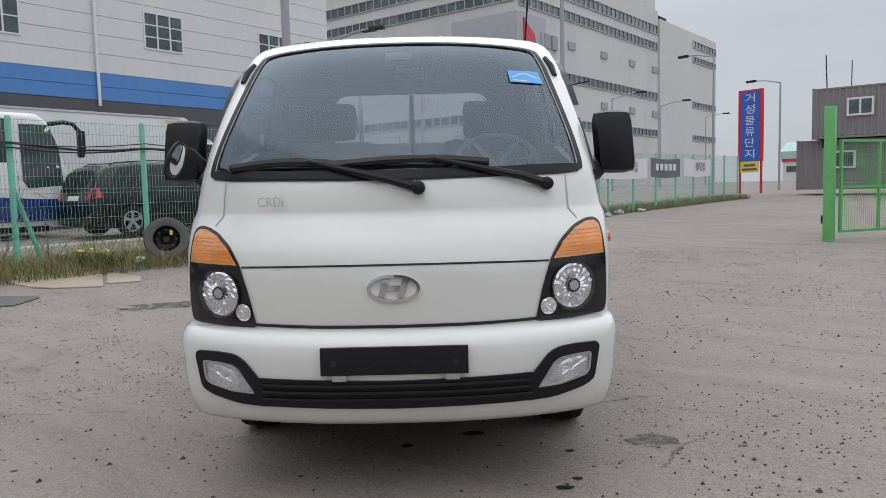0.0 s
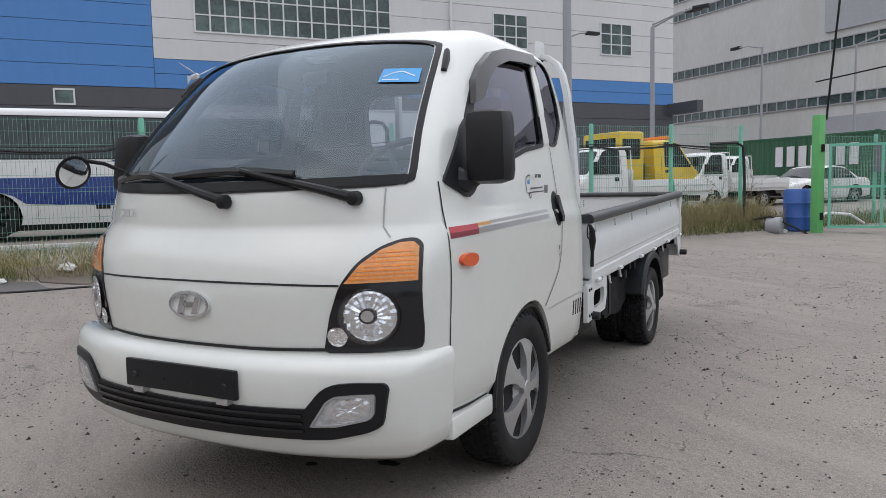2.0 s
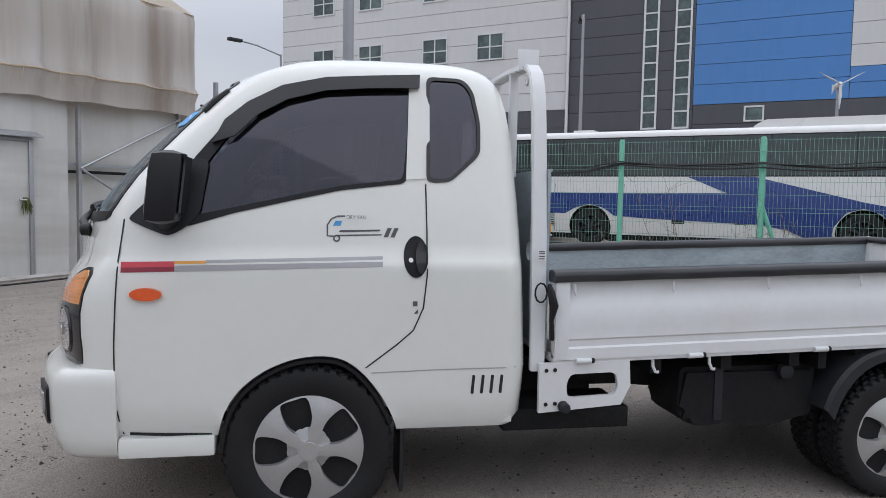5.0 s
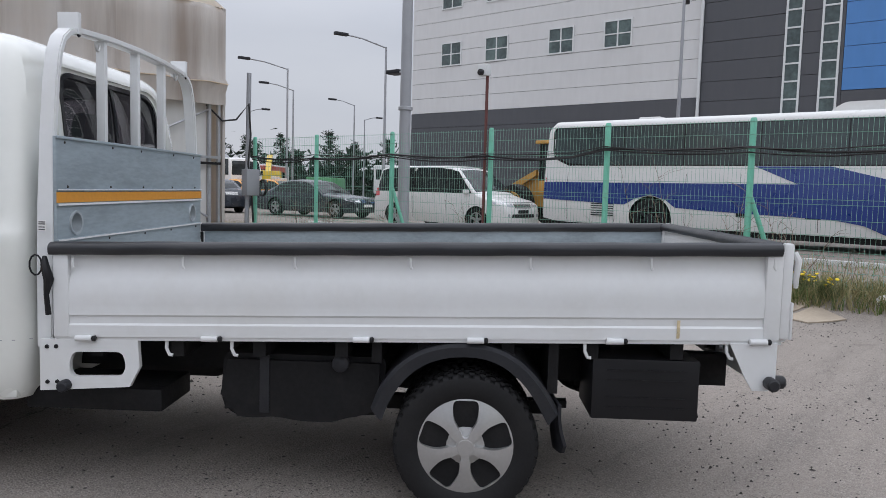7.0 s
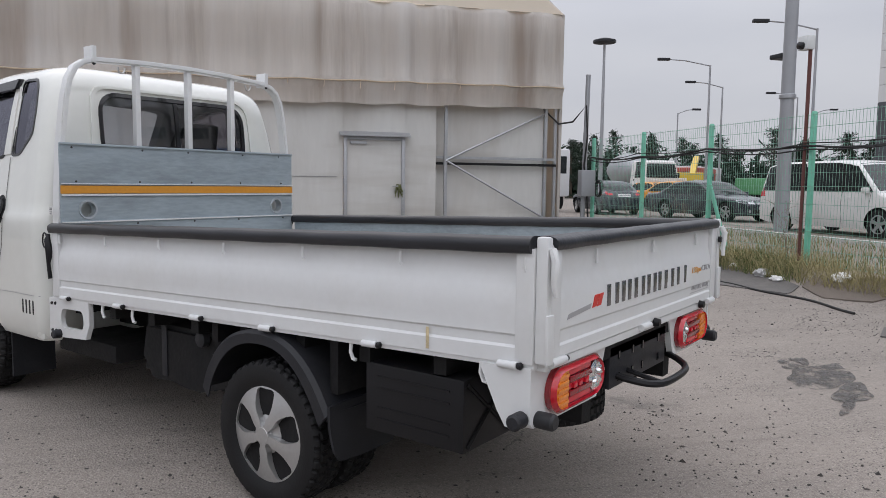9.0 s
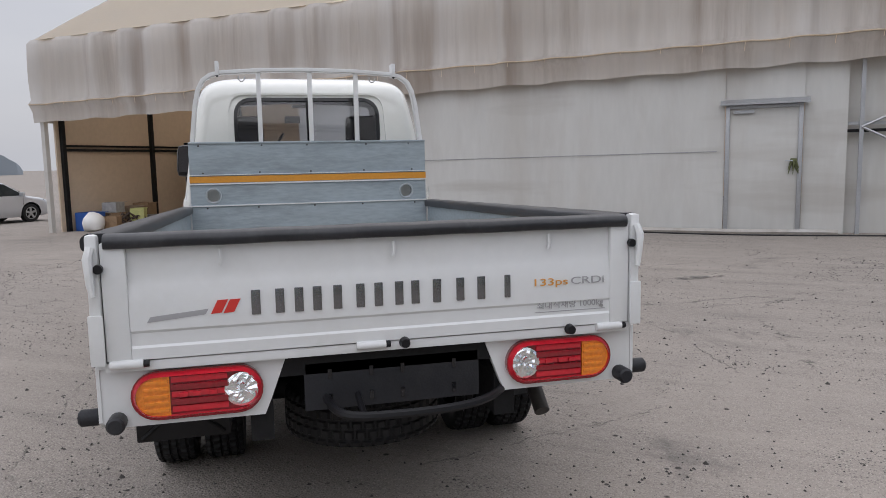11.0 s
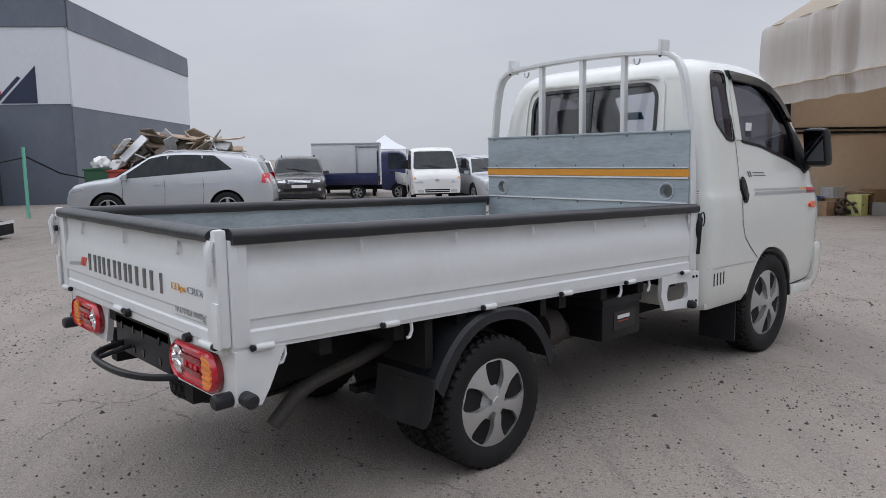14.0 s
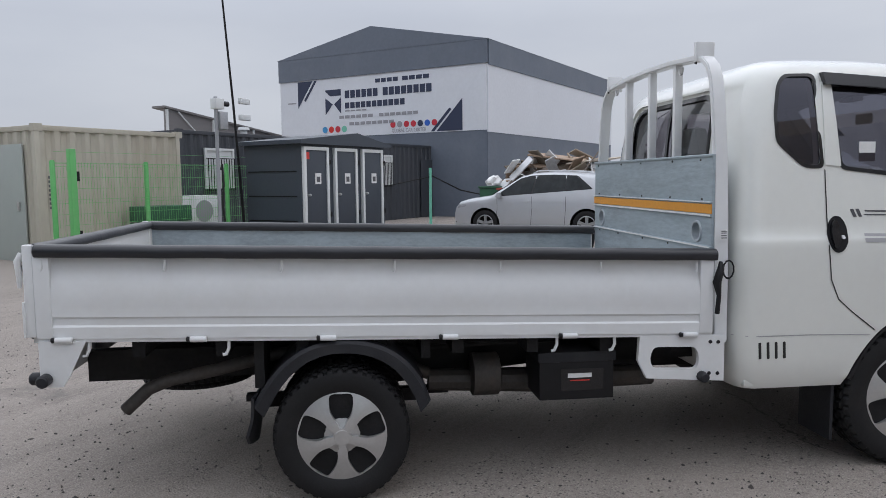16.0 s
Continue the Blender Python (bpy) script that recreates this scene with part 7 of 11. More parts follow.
part("opening_post", boxes((UR - 0.12, UR, wall_v(UR) - 0.05, wall_v(UR) + 0.06, -0.4, 2.5)), "sheet", wh)
for u in (8.36, 11.4):
    part("inner_post", boxes((u - 0.05, u + 0.05, -9.65, -9.55, -0.4, 4.5)), "under", wh, "black steel post")
part("inner_rail", boxes((DO, UR, -13.5, -13.42, 0.16, 0.24)), "under", wh)
part("base_tarp", tube(bmesh.new(), [(u, wall_v(u) + 0.10 + 0.03 * math.sin(u * 3), ground_height(u, wall_v(u) + 0.1) + 0.03) for u in np.linspace(-5.3, DO, 30)], 0.05, 6), "tarp", wh)
part("black_hose", tube(bmesh.new(), [(u, wall_v(u) + 0.42 + 0.10 * math.sin(u * 1.1), ground_height(u, -6.5) + 0.015) for u in np.linspace(-6, 4.4, 30)], 0.014, 6), "cable", wh)
# things kept inside the open bay
for y in (-7.1, -13.4):
    part("side_post", boxes((UR - 0.16, UR - 0.06, y - 0.05, y + 0.05, -0.4, 4.4)), "under", wh, "black steel post")
part("side_rail", boxes((UR - 0.10, UR - 0.05, -13.35, -7.15, 1.74, 1.80), (UR - 0.10, UR - 0.05, -13.35, -7.15, 1.85, 1.90)), "under", wh)
part("inner_brace", tube(bmesh.new(), [(8.49, -9.6, 0.1), (7.0, -9.6, 2.1)], 0.03, 6), "under", wh, "diagonal steel brace")
M["carton"] = mat("worn_brown_carton", (0.30, 0.20, 0.12), 0.85, var=0.3, scale=5, fine=50, bump=0.1)
M["yellow_sack"] = mat("pale_yellow_sack", (0.52, 0.53, 0.22), 0.6, var=0.2, scale=6, fine=40, bump=0.1)
M["dark_scrap"] = mat("dark_brown_scrap", (0.07, 0.05, 0.042), 0.8, var=0.5, scale=8, fine=60, bump=0.2)


def carton(u, v, z, w, d, h, turn, material, label):
    box = thing("storage_box", at(u, v, ground_height(u, v) + z, turn), label, "box", "stored boxes")
    part("walls", boxes((-w / 2, w / 2, -d / 2, -d / 2 + 0.015, 0, h), (-w / 2, w / 2, d / 2 - 0.015, d / 2, 0, h), (-w / 2, -w / 2 + 0.015, -d / 2 + 0.015, d / 2 - 0.015, 0, h), (w / 2 - 0.015, w / 2, -d / 2 + 0.015, d / 2 - 0.015, 0, h), (-w / 2 + 0.015, w / 2 - 0.015, -d / 2 + 0.015, d / 2 - 0.015, 0, 0.015)), material, box)
    flap = boxes((-w / 2, w / 2, -d / 2 - 0.12, -d / 2, h - 0.012, h), bevel=0.003)
    part("flap", flap, material, box)


# things kept along the side wall of the open bay
for u, v, z, w, d, h, turn, material, label in (
        (11.45, -7.45, 0.0, 0.55, 0.42, 0.46, 6, "bluetank", "blue plastic crate beside the side wall of the open bay"),
        (10.85, -7.55, 0.0, 0.40, 0.30, 0.34, 24, "carton", "worn brown carton with open flaps in the bay"),
        (11.30, -8.05, 0.0, 0.50, 0.40, 0.42, -14, "carton", "worn brown carton with open flaps in the bay"),
        (11.32, -8.07, 0.42, 0.42, 0.34, 0.26, 10, "scrap2", "worn box stacked on another in the bay"),
        (10.75, -8.35, 0.0, 0.34, 0.34, 0.50, 32, "yellow_sack", "pale yellow paper box in the bay"),
        (11.35, -8.65, 0.0, 0.52, 0.40, 0.55, 4, "scrap", "worn box of stored goods in the bay"),
        (10.85, -8.95, 0.0, 0.36, 0.30, 0.30, -25, "galv", "grey metal bin in the bay"),
        (11.40, -9.20, 0.0, 0.46, 0.40, 0.62, 12, "carton", "tall brown carton with open flaps in the bay")):
    carton(u, v, z, w, d, h, turn, material, label)
random.seed(4)
hp = bmesh.new()
for k in range(26):
    x, y, z = random.uniform(-0.35, 0.35), random.uniform(-0.3, 0.3), random.uniform(0.0, 0.28)
    a = random.uniform(0, 3.14)
    tube(hp, [(x - 0.2 * math.cos(a), y - 0.2 * math.sin(a), z), (x, y, z + random.uniform(0.02, 0.16)), (x + 0.2 * math.cos(a), y + 0.2 * math.sin(a), z)], random.uniform(0.015, 0.045), 5)
solo("scrap_pile", hp, "dark_scrap", at(10.95, -8.0, ground_height(10.95, -8.0) + 0.04), "tangle of dark brown scrap parts on the bay floor", "scrap")
sk = bmesh.new()
bmesh.ops.create_icosphere(sk, subdivisions=2, radius=0.26)
for v in sk.verts:
    v.co.z = max(-0.2, v.co.z * 1.1)
    v.co += v.normal * 0.05 * noise.noise(v.co * 6)
solo("white_sack", sk, "paper", at(10.95, -7.1, ground_height(10.95, -7.1) + 0.2), "stuffed white plastic sack on the floor", "sack")
jack = thing("floor_column", at(11.3, -11.0, 0.0), "dark steel lifting column in the open bay", "lift")
part("column", boxes((-0.14, 0.14, -0.14, 0.14, 0, 2.0), bevel=0.02), "under", jack)
part("foot", boxes((-0.3, 0.3, -0.25, 0.25, 0, 0.05)), "under", jack)

cart = thing("hand_cart", at(10.3, -10.0, ground_height(10.3, -10.0), 20), "dark wheeled machine with an upright handle, in the open bay", "cart")
part("engine", boxes((-0.35, 0.25, -0.22, 0.22, 0.18, 0.52), (-0.15, 0.15, -0.18, 0.18, 0.50, 0.66), bevel=0.04), "under", cart)
part("base", boxes((-0.5, 0.6, -0.26, 0.26, 0.10, 0.18), bevel=0.02), "softplastic", cart)
part("handle", tube(bmesh.new(), [(-0.45, -0.2, 0.15), (-0.5, -0.2, 1.05), (-0.5, 0.0, 1.25), (-0.5, 0.2, 1.05), (-0.45, 0.2, 0.15)], 0.025, 8), "softplastic", cart)
for y in (-0.3, 0.3):
    part("wheel", lathe(bmesh.new(), [(-0.04, 0.15), (-0.03, 0.19), (0.03, 0.19), (0.04, 0.15)], (0.35, y, 0.19), "y", 18), "rubber", cart)

# ---------------------------------------------------------------- slate and white tent hall with a printed front
TU, TV0, TV1 = 18.0, 12.68, 22.42
tent = thing("tent_hall", YARD, "slate and white tent hall with a printed front", "building")
mid = 17.65
part("front_base", boxes((TU - 0.03, TU, TV0, TV1, -0.3, 3.12)), "tent_dark", tent)
part("front_print", boxes((TU - 0.05, TU, TV0, TV1, 3.12, 5.46)), "tent_white", tent, "white printed banner front")
part("front_gable", prism(bmesh.new(), [(TV0 - 0.05, 5.46), (TV1 + 0.05, 5.46), (TV1 + 0.05, 6.36), (mid, 7.27), (TV0 - 0.05, 6.28)], "x", TU - 0.09, TU), "tent_dark", tent)
part("side_base", boxes((TU, 31.8, TV0 - 0.03, TV0, -0.3, 3.05)), "tent_dark", tent)
part("side_wall", boxes((TU, 31.8, TV0 - 0.05, TV0, 3.05, 5.46)), "tent_white", tent)
part("side_band", boxes((TU, 31.8, TV0 - 0.09, TV0, 5.40, 6.28)), "tent_dark", tent)
part("roof", prism(bmesh.new(), [(TV0 - 0.1, 6.28), (TV1 + 0.1, 6.36), (mid, 7.27)], "x", TU - 0.1, 31.8), "tent_dark", tent)
part("other_walls", boxes((TU, 31.8, TV1, TV1 + 0.05, -0.3, 6.3), (31.75, 31.8, TV0, TV1, -0.3, 6.3)), "tent_dark", tent)


def printed(name, poly, material, lift=0.056):
    return part(name, prism(bmesh.new(), poly, "x", TU - lift - 0.004, TU - lift), material, tent)


printed("corner_print", [(13.65, 3.15), (14.75, 3.15), (13.65, 4.3)], "navy")
printed("corner_line", [(14.85, 3.15), (15.0, 3.15), (14.2, 3.98), (14.1, 3.92)], "navy")
printed("corner_print", [(21.45, 5.42), (20.65, 5.42), (21.45, 4.35)], "navy")
printed("corner_line", [(20.55, 5.42), (20.42, 5.42), (21.05, 4.6), (21.12, 4.68)], "navy")
# firm's mark as a plain block with a slanted notch, its name as bars
printed("mark", [(20.0, 5.0), (19.2, 5.0), (19.2, 4.75), (19.75, 4.75), (20.0, 4.95)], "navy")
printed("mark", [(20.0, 4.68), (19.62, 4.42), (20.0, 4.02)], "navy")
printed("mark", [(19.55, 4.42), (19.2, 4.02), (19.2, 4.68)], "navy")
for a, b, z0, z1, c in ((19.0, 17.35, 4.62, 4.92, "navy"), (17.15, 14.9, 4.62, 4.92, "navy"), (19.0, 16.1, 4.22, 4.45, "navy"), (19.0, 17.9, 4.10, 4.15, "greyprint"), (17.5, 16.4, 5.12, 5.27, "navy"), (16.25, 15.0, 5.12, 5.27, "navy"),
                        (19.3, 17.6, 3.83, 3.95, "greyprint"), (17.35, 15.5, 3.83, 3.95, "greyprint"), (18.8, 16.6, 3.55, 3.67, "greyprint"), (22.0, 21.5, 4.55, 4.60, "greyprint")):
    n = max(1, int((a - b) / 0.26))
    for k in range(n):
        w = (a - b) / n
        printed("print_bar", [(a - k * w, z0), (a - (k + 1) * w + 0.05, z0), (a - (k + 1) * w + 0.05, z1), (a - k * w, z1)], c)
write("print_words", "GLOBAL CAR 0.0RTER", 0.2, "greyprint", tent, Matrix(((0, 0, -1, TU - 0.058), (-1, 0, 0, 16.75), (0, 1, 0, 3.18), (0, 0, 0, 1))), width=1.55)
for k, c in enumerate(("logo_blue", "redink", "signred", "mint")):
    printed("round_mark", ellipse(20.05 - k * 0.33, 3.42, 0.13, 0.13, 18), c)
for k, c in enumerate(("signred", "greyprint", "signred", "signred", "navy", "signblue", "signred")):
    printed("round_mark", ellipse(16.7 - k * 0.31, 3.48, 0.12, 0.12, 18), c)

# ---------------------------------------------------------------- toilet booth
bt = thing("toilet_booth", at(5.7, 10.45, 0.0), "slate prefabricated booth with three white-framed doors", "booth")
part("body", boxes((0, 2.82, 0, 1.55, 0.12, 2.12)), "booth", bt)
part("plinth", boxes((-0.03, 2.85, -0.03, 1.58, -0.1, 0.14)), "under", bt)
part("roof", prism(bmesh.new(), [(-0.12, 2.10), (2.94, 2.10), (2.94, 2.16), (1.70, 2.38), (-0.12, 2.18)], "y", -0.12, 1.67), "booth", bt)
for z in (0.55, 1.05, 1.55):
    part("panel_groove", boxes((-0.012, 0, 0.12, 1.45, z, z + 0.02)), "under", bt)
for k, x in enumerate((0.02, 0.98, 1.93)):
    d = part("door", boxes((x + 0.07, x + 0.70, -0.045, 0, 0.30, 1.98), bevel=0.006), "booth", bt, "slate door in a white frame")
    part("door_frame", boxes((x, x + 0.07, -0.07, 0, 0.24, 2.05), (x + 0.70, x + 0.77, -0.07, 0, 0.24, 2.05), (x + 0.07, x + 0.70, -0.07, 0, 1.98, 2.05), bevel=0.005), "frame_white", d)
    part("door_sign", boxes((x + 0.34, x + 0.52, -0.055, -0.045, 1.30, 1.52)), "paper", d)
    part("sign_print", boxes((x + 0.38, x + 0.48, -0.058, -0.055, 1.34, 1.45)), "ink", d)
    for z in (0.62, 1.70):
        part("door_hinge", boxes((x + 0.77, x + 0.82, -0.08, -0.02, z, z + 0.10)), "under", d)
    part("door_knob", lathe(bmesh.new(), [(0, 0.03), (-0.04, 0.03), (-0.06, 0.02)], (x + 0.14, -0.045, 1.08), "y", 10), "silver", d)
part("warning_sign", boxes((0.11, 0.20, -0.051, -0.046, 1.80, 1.94)), "redink", bt)
part("step", boxes((0.05, 2.75, -0.42, -0.03, 0.0, 0.24)), "under", bt, "dark step before the doors")
part("step_edge", boxes((0.05, 2.75, -0.43, -0.40, 0.2, 0.25)), "frame_white", bt)

# ---------------------------------------------------------------- fence with mesh panels
FU = -8.95
POSTS = [-7.95, -5.95, -3.9, -1.72, 0.32, 2.3, 4.2, 6.2, 8.25, 10.2, 12.1]


def fence(posts, name_label, point, material="mint", wire="wire", h=2.1):
    """posts: distances along the run; point(s) gives the plan place."""
    f = thing("mesh_fence", YARD, name_label, "fence")
    for s in posts:
        u, v = point(s)
        g = ground_height(u, v)
        part("post", tube(bmesh.new(), [(u, v, g - 0.1), (u, v, g + h - 0.04), (u, v, g + h - 0.01)], [0.042, 0.042, 0.03], 12), material, f, "green steel post")
    for a, b in zip(posts, posts[1:]):
        w = bmesh.new()
        n = int((b - a) / 0.052)
        (ua, va), (ub, vb) = point(a), point(b)
        d = Vector((ub - ua, vb - va, 0)).normalized()
        nr = Vector((d.y, -d.x, 0))

        def stick(p, q, r=0.0026):
            p, q = Vector(p), Vector(q)
            ax = (q - p).normalized()
            o = ax.orthogonal().normalized() * r
            o2 = ax.cross(o)
            A = [w.verts.new(p + o), w.verts.new(p - o * 0.5 + o2 * 0.87), w.verts.new(p - o * 0.5 - o2 * 0.87)]
            B = [w.verts.new(q + o), w.verts.new(q - o * 0.5 + o2 * 0.87), w.verts.new(q - o * 0.5 - o2 * 0.87)]
            for i in range(3):
                w.faces.new((A[i], A[(i + 1) % 3], B[(i + 1) % 3], B[i]))
        g = (ground_height(ua, va) + ground_height(ub, vb)) / 2 + 0.08
        for k in range(1, n):
            t = k / n
            p = Vector((ua + (ub - ua) * t, va + (vb - va) * t, 0)) + nr * 0.045
            stick((p.x, p.y, g), (p.x, p.y, g + h - 0.12))
        for z in (0.0, 0.18, 0.36, 0.42, 0.6, 0.78, 0.96, 1.02, 1.2, 1.38, 1.56, 1.62, 1.8, h - 0.14):
            off = nr * (0.07 if z in (0.42, 1.02, 1.62) else 0.042)
            stick((ua + off.x, va + off.y, g + z), (ub + off.x, vb + off.y, g + z), 0.0032)
        tagged(part("mesh_panel", w, wire, f, "pale green welded wire mesh"), kind="stuff")
    return f


main_fence = fence(POSTS, "mint green welded-mesh fence on a weedy verge", lambda s: (FU, s))
for v in (-3.9, 2.3, 6.2, 10.2):
    part("post_brace", tube(bmesh.new(), [(FU, v, 1.35), (FU - 0.12, v + 0.42, 0.12)], 0.032, 10), "mint", main_fence, "slanting green brace")
for k, (z, r) in enumerate(((1.92, 0.016), (1.88, 0.011), (1.94, 0.008))):
    pts = []
    for a, b in zip(POSTS, POSTS[1:]):
        for t in (0, 0.25, 0.5, 0.75):
            v = a + (b - a) * t
            pts.append((FU + 0.07 + 0.01 * k, v, z - 0.05 * math.sin(math.pi * t) + 0.03 * math.sin(v * 1.3 + k) - (0.06 if v < 0 else 0)))
    solo("black_cable", tube(bmesh.new(), pts, r, 6), "cable", YARD, "black power cable tied along the fence top", "cable", "fence cables")
fence([14.4, 16.4, 18.4, 20.4, 22.4, 24.4, 26.4, 28.4, 30.4, 32.4, 34.4], "green mesh fence beside the access road", lambda s: (FU, s))
for a, b, c, txt in ((16.2, 19.5, "banner_dark", ""), (19.8, 23.4, "banner", "셀러모집"), (23.7, 26.6, "banner_dark", ""), (27.0, 30.2, "banner", "셀러모집")):
    bn = bmesh.new()
    rows = [[bn.verts.new((FU + 0.10 + 0.02 * math.sin(k * 0.9), a + (b - a) * k / 14, z - 0.05 * math.sin(math.pi * k / 14) + ground_height(FU, a))) for z in (1.22, 1.45, 1.7, 1.92)] for k in range(15)]
    for p, q in zip(rows, rows[1:]):
        for i in range(3):
            bn.faces.new((p[i], q[i], q[i + 1], p[i + 1]))
    ban = thing("cloth_banner", YARD, "printed cloth banner tied to the mesh fence", "banner", "fence banners")
    part("cloth", bn, c, ban)
    g = ground_height(FU, a)
    if txt:
        write("words", txt, 0.4, "ink", ban, Matrix(((0, 0, 1, FU + 0.13), (1, 0, 0, a + (b - a) * 0.42), (0, 1, 0, 1.45 + g), (0, 0, 0, 1))), width=(b - a) * 0.32)
    else:
        for k in range(5):
            part("print_block", boxes((FU + 0.125, FU + 0.13, a + 0.4 + 0.42 * k, a + 0.7 + 0.42 * k, 1.45 + g, 1.70 + g)), "banner", ban)

# gate posts and leaves across the road
for u, s in ((-7.95, 1), (-1.08, -1)):
    gp = thing("gate_post", at(u, 13.2, 0), "tall bright green steel gate post", "gate post", "gate posts")
    part("post", boxes((-0.09, 0.09, -0.09, 0.09, -0.1, 2.5), bevel=0.012), "brightgreen", gp)
    for z in (0.35, 1.75):
        part("hinge", boxes((min(0.09 * s, 0.13 * s), max(0.09 * s, 0.13 * s), -0.03, 0.03, z, z + 0.15)), "under", gp)
for (u, turn), lab in (((-7.8, 48), "swung-open green mesh gate leaf"), ((-0.95, 58), "swung-open green mesh gate leaf")):
    gl = thing("gate_leaf", at(u, 13.25, 0.0, turn), lab, "gate", "gate leaves")
    part("gate_frame", boxes((0.05, 0.10, -0.025, 0.025, 0.18, 1.9), (1.95, 2.0, -0.025, 0.025, 0.18, 1.9), (0.1, 1.95, -0.025, 0.025, 1.85, 1.9), (0.1, 1.95, -0.025, 0.025, 0.18, 0.23), (0.1, 1.95, -0.025, 0.025, 1.0, 1.05), (1.0, 1.05, -0.02, 0.02, 0.23, 1.85)), "mint" if u < -5 else "brightgreen", gl)
    gw = bmesh.new()
    for k in range(36):
        x = 0.12 + 0.0525 * k
        box(gw, x, x + 0.004, -0.003, 0.003, 0.2, 1.88)
    for k in range(10):
        z = 0.25 + 0.17 * k
        box(gw, 0.1, 1.95, -0.003, 0.003, z, z + 0.004)
    tagged(part("mesh_infill", gw, "wire" if u < -5 else "brightgreen", gl), kind="stuff")
# the overhanging hose frame near the fence's end
solo("hose_arch", tube(bmesh.new(), [(FU + 0.25, 11.0, 1.95), (FU + 0.25, 11.7, 1.98), (FU + 0.25, 11.9, 1.9), (FU + 0.25, 11.95, 1.2), (FU + 0.25, 11.95, 0.4)], 0.03, 8), "cable", YARD, "thick black conduit bent down beside the fence", "conduit")
solo("white_hose", tube(bmesh.new(), [(-8.45, 13.5, 0.38), (-8.5, 14.3, 0.44), (-8.6, 15.1, 0.38), (-8.62, 15.6, 0.16)], 0.03, 8), "paper", YARD, "loose white plastic pipe behind the gate leaf", "pipe")
solo("black_hose", tube(bmesh.new(), [(-8.62, 11.95, 0.12), (-8.55, 12.05, 0.38), (-8.35, 12.3, 0.44), (-8.1, 12.6, 0.26), (-7.85, 12.9, 0.04), (-7.5, 13.5, 0.03)], 0.022, 8), "cable", YARD, "thick black hose arching to the ground", "hose")
solo("blue_barrel", lathe(bmesh.new(), [(0, 0.26), (0.04, 0.29), (0.28, 0.29), (0.30, 0.305), (0.33, 0.29), (0.58, 0.29), (0.60, 0.305), (0.63, 0.29), (0.86, 0.28), (0.9, 0.25)], (0, 0, 0), "z", 24), "bluetank", at(-8.5, 13.3, ground_height(-8.5, 13.3)), "blue plastic barrel beside the gate post", "barrel")
solo("fallen_pot", lathe(bmesh.new(), [(0, 0.14), (0.02, 0.17), (0.3, 0.2), (0.32, 0.16)], (0, 0, 0.2), "x", 18), "greyprint", at(-8.45, 12.3, 0.03, 30), "grey plastic pot lying on its side", "pot")

# ---------------------------------------------------------------- poles and lamps
def street_lamp(u, v, h, turn, arm=2.0, material="galv_grey", label="grey street lamp with one arm", r=0.09):
    s = thing("street_lamp", at(u, v, ground_height(u, v), turn), label, "street lamp", "street lamps")
    part("pole", tube(bmesh.new(), [(0, 0, 0), (0, 0, h)], [r, r * 0.6], 10), material, s)
    part("arm", tube(bmesh.new(), [(0, 0, h - 0.05), (arm * 0.6, 0, h + 0.25), (arm, 0, h + 0.32)], 0.04, 8), material, s)
    part("lamp_head", boxes((arm - 0.1, arm + 0.65, -0.13, 0.13, h + 0.24, h + 0.40), bevel=0.04), "softplastic", s)
    return s


for u, v, h, turn, arm in ((-29.7, -33.3, 8.7, -16, 2.6), (-36, -40.6, 8.6, -16, 2.1), (-37.9, -49.1, 7.6, 164, 1.3), (-45.2, -43.5, 8.5, -16, 1.9), (-28, -22.8, 8.7, -16, 2.4), (-54.7, -52, 8.4, 164, 1.5), (-13.3, 44.2, 8.4, 160, 2.0),
                           (-24.2, 53.1, 7.4, 10, 2.0), (-24, 62.6, 7.4, 10, 2.0), (-27.8, 86, 8, 10, 2.0), (-11.5, 52.6, 7.4, 160, 2.0), (-24.7, 23.1, 8, 10, 2.0), (-27.2, 32.9, 8, 170, 2.0), (-25, 37.5, 8, 10, 2.0), (-27.8, -6.4, 9, 200, 2.0), (-24, 22.6, 8, 20, 2.0)):
    street_lamp(u, v, h, turn, arm)
mast = thing("light_mast", at(-32.5, -52.4, 0), "tall grey floodlight mast with a lamp ring", "mast")
part("pole", tube(bmesh.new(), [(0, 0, 0), (0, 0, 14)], [0.2, 0.1], 10), "galv_grey", mast)
part("lamp_ring", lathe(bmesh.new(), [(13.6, 0.3), (13.7, 1.0), (13.9, 1.0), (14.1, 0.3)], (0, 0, 0), "z", 12), "softplastic", mast)
p3 = thing("utility_pole", at(-14.6, -8.85, 0.05), "thick grey steel pole with a small lamp arm", "pole")
part("pole", tube(bmesh.new(), [(0, 0, 0), (0, 0, 11)], [0.17, 0.13], 14), "galv_grey", p3)
part("arm", tube(bmesh.new(), [(0, 0, 4.45), (-0.5, -0.75, 4.6)], 0.03, 8), "galv_grey", p3)
part("lamp_head", boxes((-0.75, -0.35, -1.15, -0.65, 4.54, 4.66), bevel=0.03), "softplastic", p3)
part("band", lathe(bmesh.new(), [(3.4, 0.17), (3.42, 0.2), (3.5, 0.2), (3.52, 0.17)], (0, 0, 0), "z", 14), "galv", p3)
p2 = thing("utility_pole", at(-12.6, 10.2, 0.05), "grey steel pole with a lamp arm behind the fence", "pole")
part("pole", tube(bmesh.new(), [(0, 0, 0), (0, 0, 11)], [0.12, 0.09], 14), "galv_grey", p2)
part("arm", tube(bmesh.new(), [(0, 0, 4.7), (0.05, 0.35, 4.82), (0.1, 0.6, 4.82)], 0.02, 8), "galv_grey", p2)
